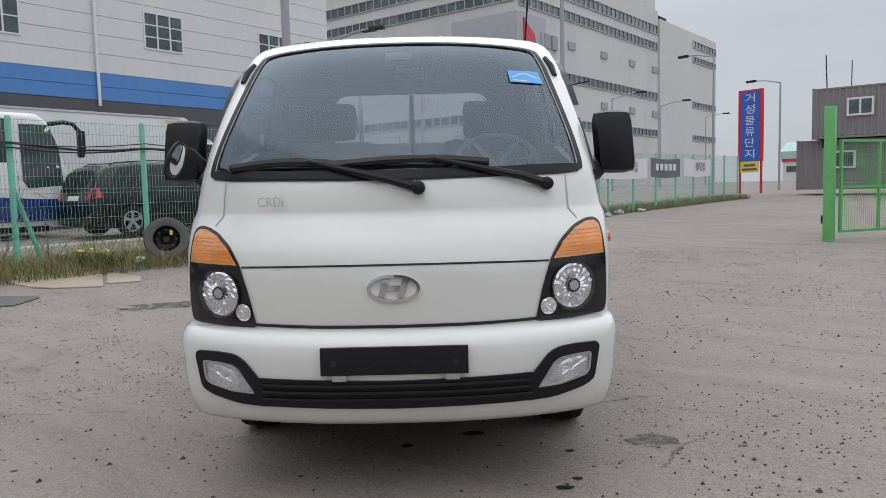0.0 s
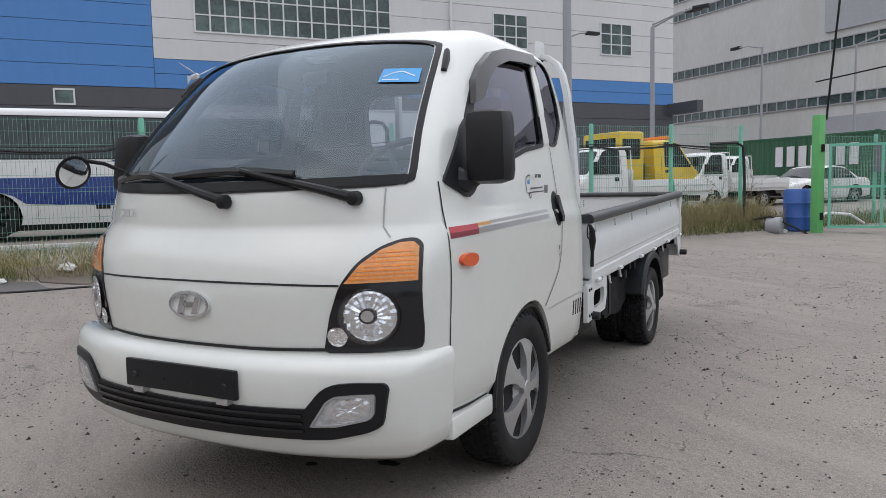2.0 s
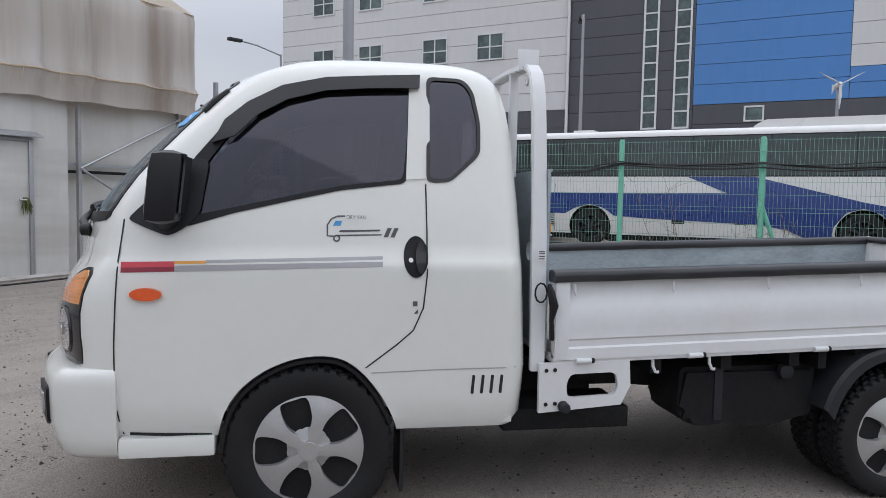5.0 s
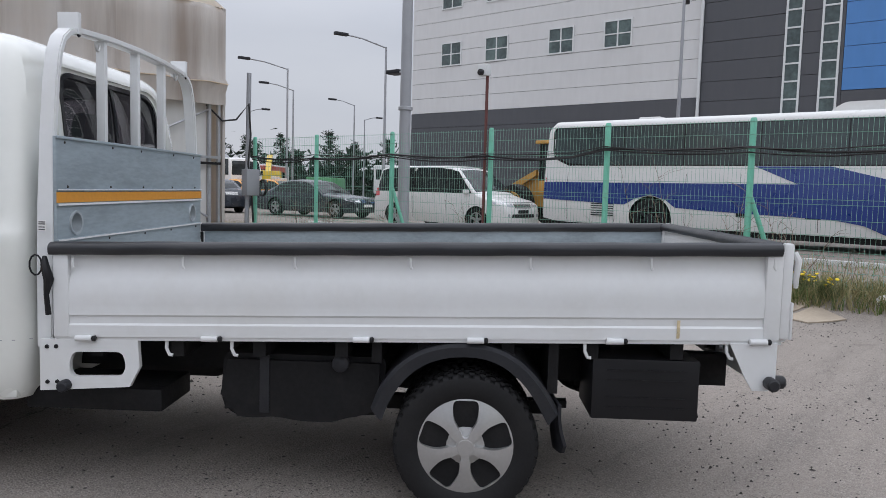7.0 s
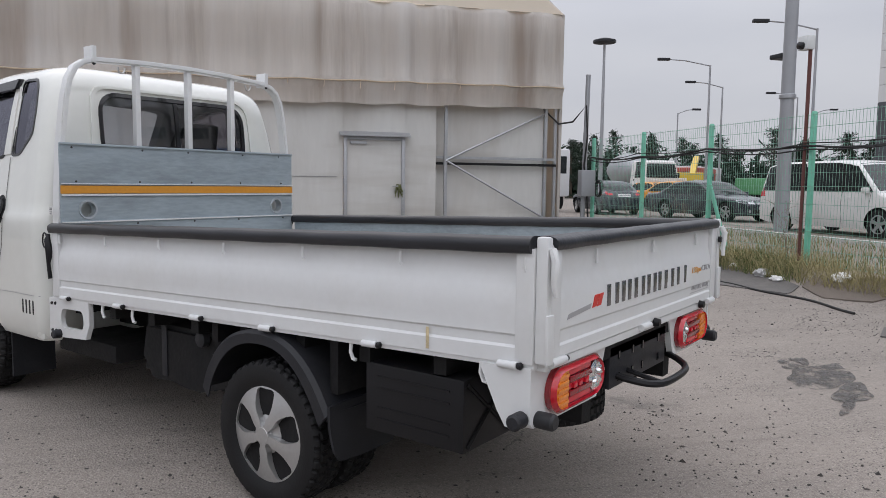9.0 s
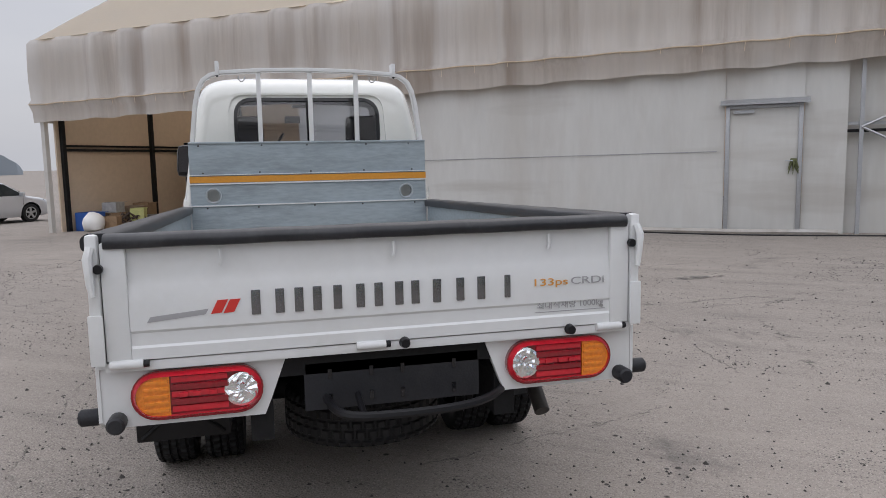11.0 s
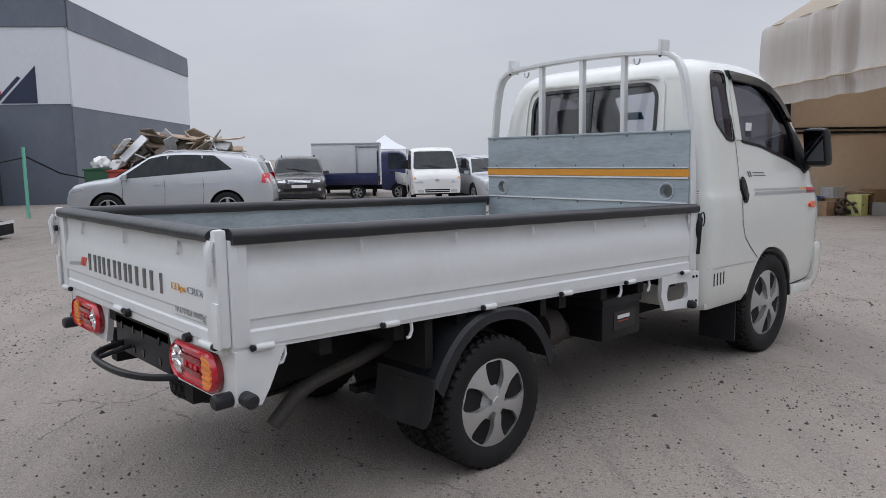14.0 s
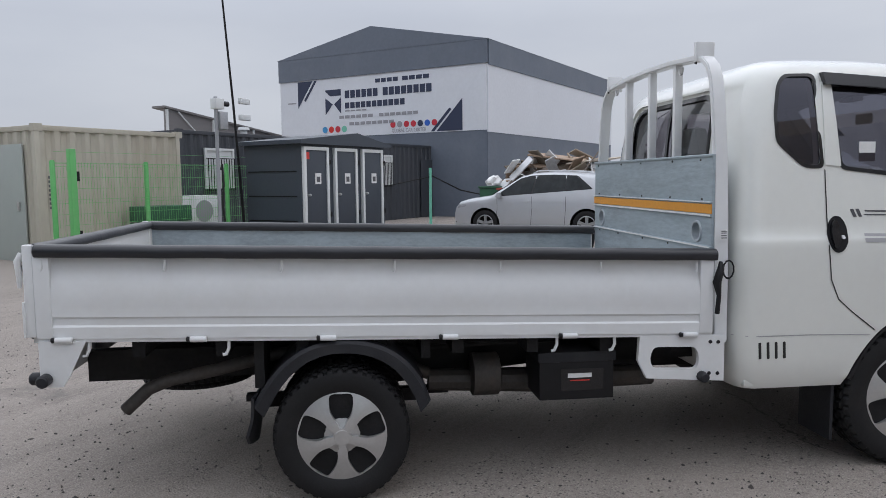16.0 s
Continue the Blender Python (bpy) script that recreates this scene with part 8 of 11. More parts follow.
part("lamp_head", boxes((0.02, 0.18, 0.5, 0.85, 4.78, 4.86), bevel=0.02), "softplastic", p2)
p4 = thing("utility_pole", at(-14.5, 27.5, 0.4), "tall grey steel pole beside the road", "pole")
part("pole", tube(bmesh.new(), [(0, 0, 0), (0, 0, 14)], [0.11, 0.08], 14), "galv_grey", p4)
part("crossbar", tube(bmesh.new(), [(-4.5, -0.6, 4.8), (1.2, 0.2, 5.3)], 0.03, 8), "under", p4)
part("no_parking_sign", lathe(bmesh.new(), [(0, 0.32), (0.03, 0.32)], (-0.5, -0.25, 3.0), "y", 24), "signblue", p4, "round blue and red traffic sign")
part("sign_rim", lathe(bmesh.new(), [(-0.02, 0.33), (-0.02, 0.27), (0.0, 0.27), (0.0, 0.33), (-0.02, 0.33)], (-0.5, -0.25, 3.0), "y", 24, caps=False), "signred", p4)
p5 = thing("leaning_pole", at(-7.9, 13.35, 0.0), "thin dark leaning antenna pole on the gate post", "pole")
part("pole", tube(bmesh.new(), [(0, 0, 2.4), (0.25, 0.25, 6.8)], 0.022, 8), "under", p5)
up = thing("cable_pole", at(-8.65, -7.82, 0.1), "thin grey pole with coiled black cable and a meter box", "pole")
part("pole", tube(bmesh.new(), [(0, 0, 0), (-0.08, -0.05, 3.5)], 0.05, 10), "galv_grey", up)
part("meter_box", boxes((-0.2, 0.12, -0.02, 0.18, 0.95, 1.5), bevel=0.02), "galv_grey", up)
part("cable_drop", tube(bmesh.new(), [(0.9, -0.1, 2.75), (0.6, 0.02, 2.45), (0.3, 0.05, 2.5), (0.0, 0.06, 2.85), (-0.03, 0.09, 2.2), (0.03, 0.09, 1.6), (-0.05, 0.1, 1.0), (-0.08, 0.12, 0.4)], 0.02, 8), "cable", up)
part("cable_coil", tube(bmesh.new(), [(-0.30 + 0.02 * k * 0.1, 0.20 + 0.13 * math.cos(k * 0.6), 1.12 + 0.17 * math.sin(k * 0.6)) for k in range(34)], 0.016, 6), "cable", up)
cc = thing("camera_pole", at(-8.9, -1.8, 0.15), "thin rust-red pole with a white security camera on top", "pole")
part("pole", tube(bmesh.new(), [(0, 0, 0), (0, 0, 3.0)], 0.025, 8), mat("rust_red_pole", (0.12, 0.04, 0.035), 0.6), cc)
part("camera_box", boxes((-0.03, 0.10, -0.13, 0.05, 2.95, 3.13), bevel=0.015), "frame_white", cc)
part("camera_lens", lathe(bmesh.new(), [(0, 0.05), (0.05, 0.05), (0.06, 0.03)], (0.10, -0.04, 3.0), "x", 14), "gloss", cc)
c2 = thing("camera_pole", at(4.35, 11.3, 0.0), "grey pole with security cameras and a cabinet", "pole")
part("pole", tube(bmesh.new(), [(0, 0, 0), (0, 0, 2.95)], 0.035, 10), "galv_grey", c2)
part("camera_box", boxes((-0.06, 0.14, -0.08, 0.08, 2.72, 2.92), bevel=0.02), "frame_white", c2)
part("camera_lens", lathe(bmesh.new(), [(0, 0.05), (0.12, 0.05)], (0.14, -0.04, 2.83), "x", 14), "gloss", c2)
part("cabinet", boxes((0.03, 0.22, -0.08, 0.08, 2.35, 2.68), bevel=0.01), "galv", c2)
part("cable_drop", tube(bmesh.new(), [(0.06, 0, 1.6), (0.12, 0.02, 1.7), (0.14, 0.02, 1.3), (0.1, 0.02, 0.9), (0.16, 0.0, 0.4)], 0.02, 8), "cable", c2)
lp = thing("antenna_pole", at(5.55, 11.9, 0.0), "tall thin dark leaning pole with two cameras", "pole")
part("pole", tube(bmesh.new(), [(0.02, 0, 0), (-0.10, 0.1, 2.9), (-0.30, 0.28, 7.0)], [0.032, 0.024, 0.015], 8), "under", lp)
for z in (2.62, 2.95):
    part("camera", boxes((-0.02, 0.22, -0.06, 0.06, z, z + 0.12), bevel=0.02), "frame_white", lp)
fence([-1.75, 0.0, 1.9, 3.6], "bright green mesh fence before the containers", lambda s: (3.3 + s, 12.0), "brightgreen", "brightgreen", 1.75)
gp = thing("chain_post", at(12.4, 11.6, 0), "thin green post with ropes tied to it", "post")
part("post", tube(bmesh.new(), [(0, 0, 0), (0, 0, 1.7)], 0.04, 10), "mint", gp)
part("rope", tube(tube(bmesh.new(), [(0, 0, 1.45), (-1.5, 0.8, 1.15), (-3.2, 1.6, 0.9)], 0.015, 6), [(0, 0, 1.5), (1.2, -0.3, 1.05), (2.4, -0.6, 0.85)], 0.02, 6), "under", gp)
gp2 = thing("gate_post", at(1.5, 11.4, 0), "bright green gate post beside the beige container", "gate post", "gate posts")
part("post", boxes((-0.05, 0.05, -0.05, 0.05, 0, 1.9), bevel=0.01), "brightgreen", gp2)
part("hinge", boxes((0.05, 0.1, -0.04, 0.04, 1.4, 1.55), (0.05, 0.1, -0.04, 0.04, 0.5, 0.62)), "under", gp2)
crates = thing("plastic_crates", at(3.45, 12.25, 0.0), "stacked dark green plastic crates", "crate")
for z in (0.0, 0.31, 0.62):
    part("crate", boxes((0, 1.05, 0, 0.5, z, z + 0.30), bevel=0.02), "cont_green", crates)
ac = thing("air_conditioner", at(6.3, 14.4, 0), "white outdoor air-conditioner unit", "air conditioner")
part("case", boxes((0, 0.9, 0, 0.32, 0.3, 1.05), bevel=0.02), "frame_white", ac)
part("fan_grille", lathe(bmesh.new(), [(0, 0.26), (-0.02, 0.25)], (0.38, 0, 0.68), "y", 24), "greyprint", ac)

shed = thing("canvas_shed", YARD, "grey canvas shed roof behind the containers", "shed")
part("canvas_side", prism(bmesh.new(), [(15.1, 2.2), (21.9, 2.2), (21.9, 3.55), (15.1, 4.45)], "y", 26.2, 26.3), "cont_grey", shed, "grey canvas side")
part("canvas_roof", prism(bmesh.new(), [(15.0, 4.46), (22.0, 3.54), (22.0, 3.62), (15.0, 4.54)], "y", 26.1, 26.9), "cont_grey", shed)
for u, h in ((15.15, 4.4), (17.6, 4.1), (20.0, 3.78)):
    part("shed_post", boxes((u - 0.04, u + 0.04, 26.1, 26.2, 0.0, h)), "frame_white", shed, "white steel post")
part("shed_brace", tube(bmesh.new(), [(15.7, 26.12, 4.32), (17.2, 26.12, 3.0)], 0.03, 6), "frame_white", shed)

# roadside sign tower
sg = thing("sign_tower", at(-9.0, 36.7, 0.55, -14), "tall blue and red sign tower with white letters", "sign")
part("frame", boxes((-0.62, 0.62, -0.1, 0.1, 1.6, 5.15)), "signred", sg)
part("blue_face", boxes((-0.47, 0.50, -0.12, -0.1, 1.62, 5.05)), "signblue", sg)
part("yellow_face", boxes((-0.47, 0.50, -0.12, -0.1, 1.05, 1.60)), "signyellow", sg)
for w, z in ((0.3, 1.35), (0.4, 1.15)):
    part("notice_bar", boxes((-w, w, -0.125, -0.12, z, z + 0.11)), "ink", sg)
for x in (-0.60, 0.52):
    part("leg", boxes((x, x + 0.08, -0.05, 0.05, 0, 1.6)), "signred", sg)
for k, ch in enumerate("거성물류단지"):
    write("letter", ch, 0.5, "banner", sg, Matrix(((1, 0, 0, -0.24), (0, 0, -1, -0.125), (0, 1, 0, 4.55 - 0.55 * k), (0, 0, 0, 1))), width=0.5)

# ---------------------------------------------------------------- parked vehicles
M["carglass"] = mat("dark_car_glass", (0.022, 0.026, 0.028), 0.06, var=0.5, scale=2.5, fine=9, bump=0.0, coat=0.05, spec=0.28, dirt=(0.05, 0.055, 0.055), dirt_amount=0.3)
M["car_white"] = mat("white_car_paint", (0.72, 0.72, 0.71), 0.3, var=0.03, scale=1.2, fine=20, bump=0.0, coat=0.5, dirt=(0.55, 0.53, 0.48), dirt_amount=0.2)
M["car_silver"] = mat("silver_car_paint", (0.50, 0.515, 0.54), 0.33, 0.35, var=0.04, fine=60, bump=0.0, coat=0.5, dirt=(0.4, 0.39, 0.37), dirt_amount=0.2)
M["car_black"] = mat("black_car_paint", (0.008, 0.009, 0.010), 0.25, var=0.2, fine=30, bump=0.0, coat=0.25, spec=0.4, dirt=(0.03, 0.028, 0.026), dirt_amount=0.3)
M["car_dark"] = mat("dark_slate_car_paint", (0.035, 0.042, 0.055), 0.28, 0.2, var=0.1, fine=30, bump=0.0, coat=0.5, dirt=(0.10, 0.095, 0.09), dirt_amount=0.4)
M["car_brown"] = mat("dark_grey_brown_car_paint", (0.055, 0.052, 0.052), 0.28, 0.2, var=0.1, fine=30, bump=0.0, coat=0.5, dirt=(0.12, 0.11, 0.10), dirt_amount=0.3)
M["car_navy"] = mat("navy_truck_paint", (0.012, 0.018, 0.075), 0.35, var=0.15, fine=30, bump=0.0, coat=0.3, dirt=(0.05, 0.05, 0.08), dirt_amount=0.3)
M["car_blue"] = mat("blue_coach_paint", (0.012, 0.035, 0.20), 0.3, var=0.06, fine=30, bump=0.0, coat=0.5)
M["taxi"] = mat("orange_taxi_paint", (0.70, 0.30, 0.02), 0.3, var=0.06, fine=30, bump=0.0, coat=0.5)
M["machine"] = mat("yellow_machine_paint", (0.56, 0.30, 0.06), 0.45, var=0.12, scale=3, fine=30, bump=0.03, dirt=(0.25, 0.17, 0.08), dirt_amount=0.5)
M["towyellow"] = mat("yellow_truck_paint", (0.68, 0.47, 0.02), 0.35, var=0.06, fine=30, bump=0.0, coat=0.4, dirt=(0.40, 0.28, 0.05), dirt_amount=0.3)
M["boxwhite"] = mat("white_cargo_box_panel", (0.66, 0.67, 0.68), 0.4, var=0.04, scale=0.8, fine=10, bump=0.02, dirt=(0.5, 0.49, 0.46), dirt_amount=0.3)
M["coachglass"] = mat("teal_grey_coach_glass", (0.045, 0.060, 0.064), 0.08, var=0.35, scale=0.7, fine=5, bump=0.0, coat=0.2, dirt=(0.09, 0.105, 0.105), dirt_amount=0.5)
M["carlamp"] = mat("clear_car_headlamp", (0.62, 0.64, 0.67), 0.18, 0.4, var=0.3, scale=16, fine=40, bump=0.3, coat=0.5)
M["alloy"] = mat("alloy_wheel_silver", (0.42, 0.43, 0.44), 0.35, 0.7, var=0.08, bump=0.0)
M["farred"] = mat("faded_red_paint", (0.42, 0.07, 0.05), 0.5, var=0.12, bump=0.0)
M["fargreen"] = mat("green_steel_paint", (0.09, 0.30, 0.13), 0.5, var=0.12, bump=0.02, dirt=(0.10, 0.16, 0.09), dirt_amount=0.5)


class Shell(Surf):
    """A closed car body: length L from the front at y = 0, width W, roof line top and belt line."""

    def __init__(self, L, W, H, top, belt, low=0.2, tumble=0.17, nose=0.17, tail=0.10, r=0.09, crown=0.035):
        self.L, self.W, self.H, self.belt, self.low, self.tumble = L, W, H, belt, low, tumble
        self.ty, self.tz = [p[0] * L for p in top], [p[1] * H for p in top]
        self.nose, self.tail, self.r, self.crown = nose, tail, r, crown

    def top(self, y):
        return float(np.interp(y, self.ty, self.tz))

    def plan(self, y):
        a, b = max(0.0, 1 - y / 0.6), max(0.0, 1 - (self.L - y) / 0.5)
        return self.W / 2 * (1 - self.nose * a ** 2.2 - self.tail * b ** 2.2)

    def bottom(self, y):
        return self.low + 0.07 * max(0, 1 - y / 0.4) + 0.09 * max(0, 1 - (self.L - y) / 0.5)

    def wide(self, y, z):
        base, te = self.plan(y), self.top(y) - self.crown
        if z <= self.belt:
            f = float(np.interp((z - self.low) / (self.belt - self.low), (0, 0.15, 0.5, 0.85, 1), (0.93, 0.985, 1, 0.985, 0.965)))
        else:
            f = 0.965 - self.tumble * (z - self.belt) / (self.H - self.belt)
        x = base * f
        if z > te - self.r:
            d = min(1.0, (z - te + self.r) / self.r)
            x -= self.r * 1.25 * (1 - math.sqrt(1 - d * d))
        return x

    def mesh(self):
        bm = bmesh.new()
        ys = sorted({0.0, 0.02, 0.06, 0.13, 0.24, 0.38, 0.6, self.L - 0.4, self.L - 0.22, self.L - 0.1, self.L - 0.04, self.L} | {round(p, 3) for p in self.ty} | set(np.linspace(0.6, self.L - 0.4, 26).round(3).tolist()))
        rings = []
        for y in ys:
            te, lo = self.top(y) - self.crown, self.bottom(y)
            zs = [lo + (te - self.r - lo) * k / 8 for k in range(9)] + [te - self.r + self.r * s for s in (0.4, 0.7, 0.9, 1.0)]
            half = [(self.wide(y, z), z) for z in zs]
            xe = half[-1][0]
            half += [(xe * f, te + self.crown * (1 - f * f)) for f in (0.75, 0.4)]
            full = half + [(0.0, te + self.crown)] + [(-x, z) for x, z in half[::-1]]
            rings.append([bm.verts.new((x, y, z)) for x, z in full])
        n = len(rings[0])
        for a, b in zip(rings, rings[1:]):
            for k in range(n):
                bm.faces.new((a[k], a[(k + 1) % n], b[(k + 1) % n], b[k]))
        bm.faces.new(rings[0][::-1])
        bm.faces.new(rings[-1])
        return bm

    def put(self, where, a, b, off):
        if where in ("left", "right"):
            return ((1 if where == "left" else -1) * (self.wide(a, b) + off), a, b)
        if where == "top":
            te = self.top(b) - self.crown
            xe = max(0.05, self.wide(b, te))
            return (a, b - off * 0.5, te + self.crown * max(0, 1 - (a / xe) ** 2) + off)
        lo, hi = 0.0, self.L * 0.5
        for _ in range(22):
            mid = (lo + hi) / 2
            y = mid if where == "front" else self.L - mid
            te = self.top(y) - self.crown
            if te + self.crown * max(0.0, 1 - (a / max(0.05, self.wide(y, te))) ** 2) >= b and self.wide(y, min(b, te)) >= abs(a):
                hi = mid
            else:
                lo = mid
        return (a, hi - off if where == "front" else self.L - hi + off, b)


WHEELS = {}


def car_wheel(parent, x, y, r, width, s, material="alloy", spokes=5):
    key = (round(r, 3), material, spokes)
    if key not in WHEELS:
        rim = r * 0.64
        h = width / 2
        ty = lathe(bmesh.new(), [(-h * 0.8, rim), (-h, rim + (r - rim) * 0.5), (-h * 0.9, r * 0.96), (-h * 0.6, r), (h * 0.6, r), (h * 0.9, r * 0.96), (h, rim + (r - rim) * 0.5), (h * 0.85, rim)], (0, 0, 0), "x", 28, caps=False)
        bk = lathe(bmesh.new(), [(-h * 0.3, 0.0), (-h * 0.2, rim * 0.9), (h * 0.7, rim * 0.99)], (0, 0, 0), "x", 28, caps=False)
        sp = lathe(bmesh.new(), [(h * 0.62, rim * 0.90), (h * 0.9, rim * 0.93), (h * 0.86, rim * 1.02), (h * 0.6, rim * 1.02)], (0, 0, 0), "x", 28, caps=False)
        lathe(sp, [(h * 0.5, rim * 0.24), (h * 0.8, rim * 0.22), (h * 0.84, 0.0)], (0, 0, 0), "x", 16)
        for k in range(spokes):
            a = 2 * math.pi * k / spokes + 0.3
            c, q = math.cos(a), math.sin(a)
            w0, w1 = rim * 0.13 * 5 / spokes + 0.008, rim * 0.20 * 5 / spokes
            lo = [(rim * 0.15, w0), (rim * 0.95, w1), (rim * 0.95, -w1), (rim * 0.15, -w0)]
            v0 = [sp.verts.new((h * 0.60, p * c - t * q, p * q + t * c)) for p, t in lo]
            v1 = [sp.verts.new((h * 0.80, p * c - t * 0.7 * q, p * q + t * 0.7 * c)) for p, t in lo]
            sp.faces.new(v1)
            for i in range(4):
                sp.faces.new((v0[i], v0[(i + 1) % 4], v1[(i + 1) % 4], v1[i]))
        WHEELS[key] = [finish(ty, "tyre", "rubber"), finish(bk, "rim_back", "under"), finish(sp, "rim", material)]
    w = new("wheel")
    w.empty_display_size = 0.1
    w.parent = parent
    w.matrix_basis = pose(x, y, r, 0, 0, 0 if s > 0 else 180)
    for me, nm in zip(WHEELS[key], ("tyre", "rim_back", "rim")):
        ob = new(nm, me)
        ob.parent = w


def arched(sh, axles, r, gap=0.055):
    cs = []
    for y in axles:
        for s in (-1, 1):
            a, b = sh.W / 2 + 0.1, sh.W / 2 - 0.32
            cs.append(prism(bmesh.new(), ellipse(y, r, r + gap, r + gap, 22), "x", s * a, s * b))
    return cut(sh.mesh(), cs)


def shell_body(root, sh, axles, r, paint, gap=0.055):
    bm = arched(sh, axles, r, gap)
    ob = part("body", bm, paint, root)
    me = ob.data
    me.materials.append(M["under"])
    for f in me.polygons:
        c = f.center
        if any(math.hypot(c.y - y, c.z - r) < r + gap * 0.98 and abs(c.x) < sh.W / 2 * 0.99 for y in axles) or (f.normal.z < -0.9 and c.z < sh.low + 0.12):
            f.material_index = 1
    return ob


def side_pane(sh, root, y0, y1, t0, t1, name="side_window", lift=0.03, drop=0.10, material="carglass", sides=("left", "right"), off=0.007, rise=(0.0, 0.0)):
    """y0..y1 along the belt, t0..t1 along the top of the pane."""
    zb, zc = (sh.belt + lift + rise[1] * (y - rise[0]) for y in (y0, y1))
    n = 5
    up = [(t0 + (t1 - t0) * k / n, min(sh.top(t0 + (t1 - t0) * k / n), sh.H) - drop) for k in range(n + 1)]
    poly = rounded([(y0, zb)] + up + [(y1, zc)], 0.03, 2)
    for side in sides:
        part(name, sh.patch(bmesh.new(), side, poly, off, off + 0.008, 0.16), material, root)


def on_shell(sh, root, name, where, poly, material, label="", off=0.005, step=0.14, r=0.02):
    return part(name, sh.patch(bmesh.new(), where, rounded(poly, r, 2), off, off + 0.012, step), material, root, label)


def flip(poly):
    return [(-a, b) for a, b in poly]


def mirror_pair(sh, root, y, z, material, size=(0.20, 0.10, 0.14)):
    for s in (-1, 1):
        bm = boxes((s * (sh.W / 2 * 0.95) if s > 0 else s * (sh.W / 2 * 0.95 + size[0]), sh.W / 2 * 0.95 + size[0] if s > 0 else -sh.W / 2 * 0.95, y, y + size[1], z, z + size[2]), bevel=0.035)
        part("wing_mirror", bm, material, root)


SUV = ((0, 0.46), (0.012, 0.53), (0.05, 0.575), (0.12, 0.60), (0.25, 0.635), (0.385, 0.945), (0.44, 0.98), (0.55, 1.0), (0.75, 0.985), (0.90, 0.94), (0.945, 0.86), (0.985, 0.62), (1, 0.5))
BOXY = ((0, 0.5), (0.012, 0.58), (0.06, 0.615), (0.25, 0.65), (0.36, 0.94), (0.42, 0.985), (0.55, 1.0), (0.90, 0.985), (0.95, 0.95), (0.985, 0.62), (1, 0.5))
SEDAN = ((0, 0.44), (0.015, 0.52), (0.08, 0.575), (0.18, 0.61), (0.28, 0.645), (0.43, 0.955), (0.5, 0.995), (0.60, 1.0), (0.70, 0.965), (0.84, 0.70), (0.90, 0.69), (0.975, 0.67), (0.995, 0.58), (1, 0.5))
HATCH = ((0, 0.42), (0.02, 0.51), (0.1, 0.58), (0.22, 0.64), (0.40, 0.95), (0.5, 1.0), (0.68, 0.985), (0.84, 0.92), (0.95, 0.66), (0.99, 0.58), (1, 0.48))
CROSS = ((0, 0.42), (0.01, 0.50), (0.04, 0.57), (0.10, 0.61), (0.225, 0.655), (0.40, 0.945), (0.46, 0.985), (0.56, 1.0), (0.70, 0.985), (0.84, 0.94), (0.925, 0.885), (0.968, 0.66), (0.99, 0.58), (1, 0.45))
VAN = ((0, 0.36), (0.015, 0.45), (0.06, 0.50), (0.12, 0.53), (0.19, 0.585), (0.345, 0.945), (0.40, 0.985), (0.5, 1.0), (0.88, 0.995), (0.955, 0.95), (0.985, 0.65), (1, 0.45))
SIDES = {"suv": (SUV, 0.605, [(0.275, 0.50, 0.375, 0.51), (0.515, 0.71, 0.525, 0.70), (0.725, 0.90, 0.715, 0.83)]),
         "cross": (CROSS, 0.615, [(0.265, 0.465, 0.40, 0.49), (0.475, 0.655, 0.495, 0.655), (0.66, 0.80, 0.66, 0.715)]),
         "boxy": (BOXY, 0.62, [(0.27, 0.47, 0.355, 0.475), (0.49, 0.67, 0.49, 0.67), (0.69, 0.94, 0.69, 0.91)]),
         "sedan": (SEDAN, 0.63, [(0.315, 0.50, 0.435, 0.51), (0.52, 0.70, 0.525, 0.67), (0.71, 0.79, 0.685, 0.715)]),
         "hatch": (HATCH, 0.62, [(0.26, 0.47, 0.40, 0.48), (0.49, 0.68, 0.495, 0.66), (0.70, 0.83, 0.675, 0.76)]),
         "van": (VAN, 0.565, [(0.235, 0.40, 0.345, 0.41), (0.425, 0.66, 0.425, 0.66), (0.675, 0.965, 0.675, 0.94)])}


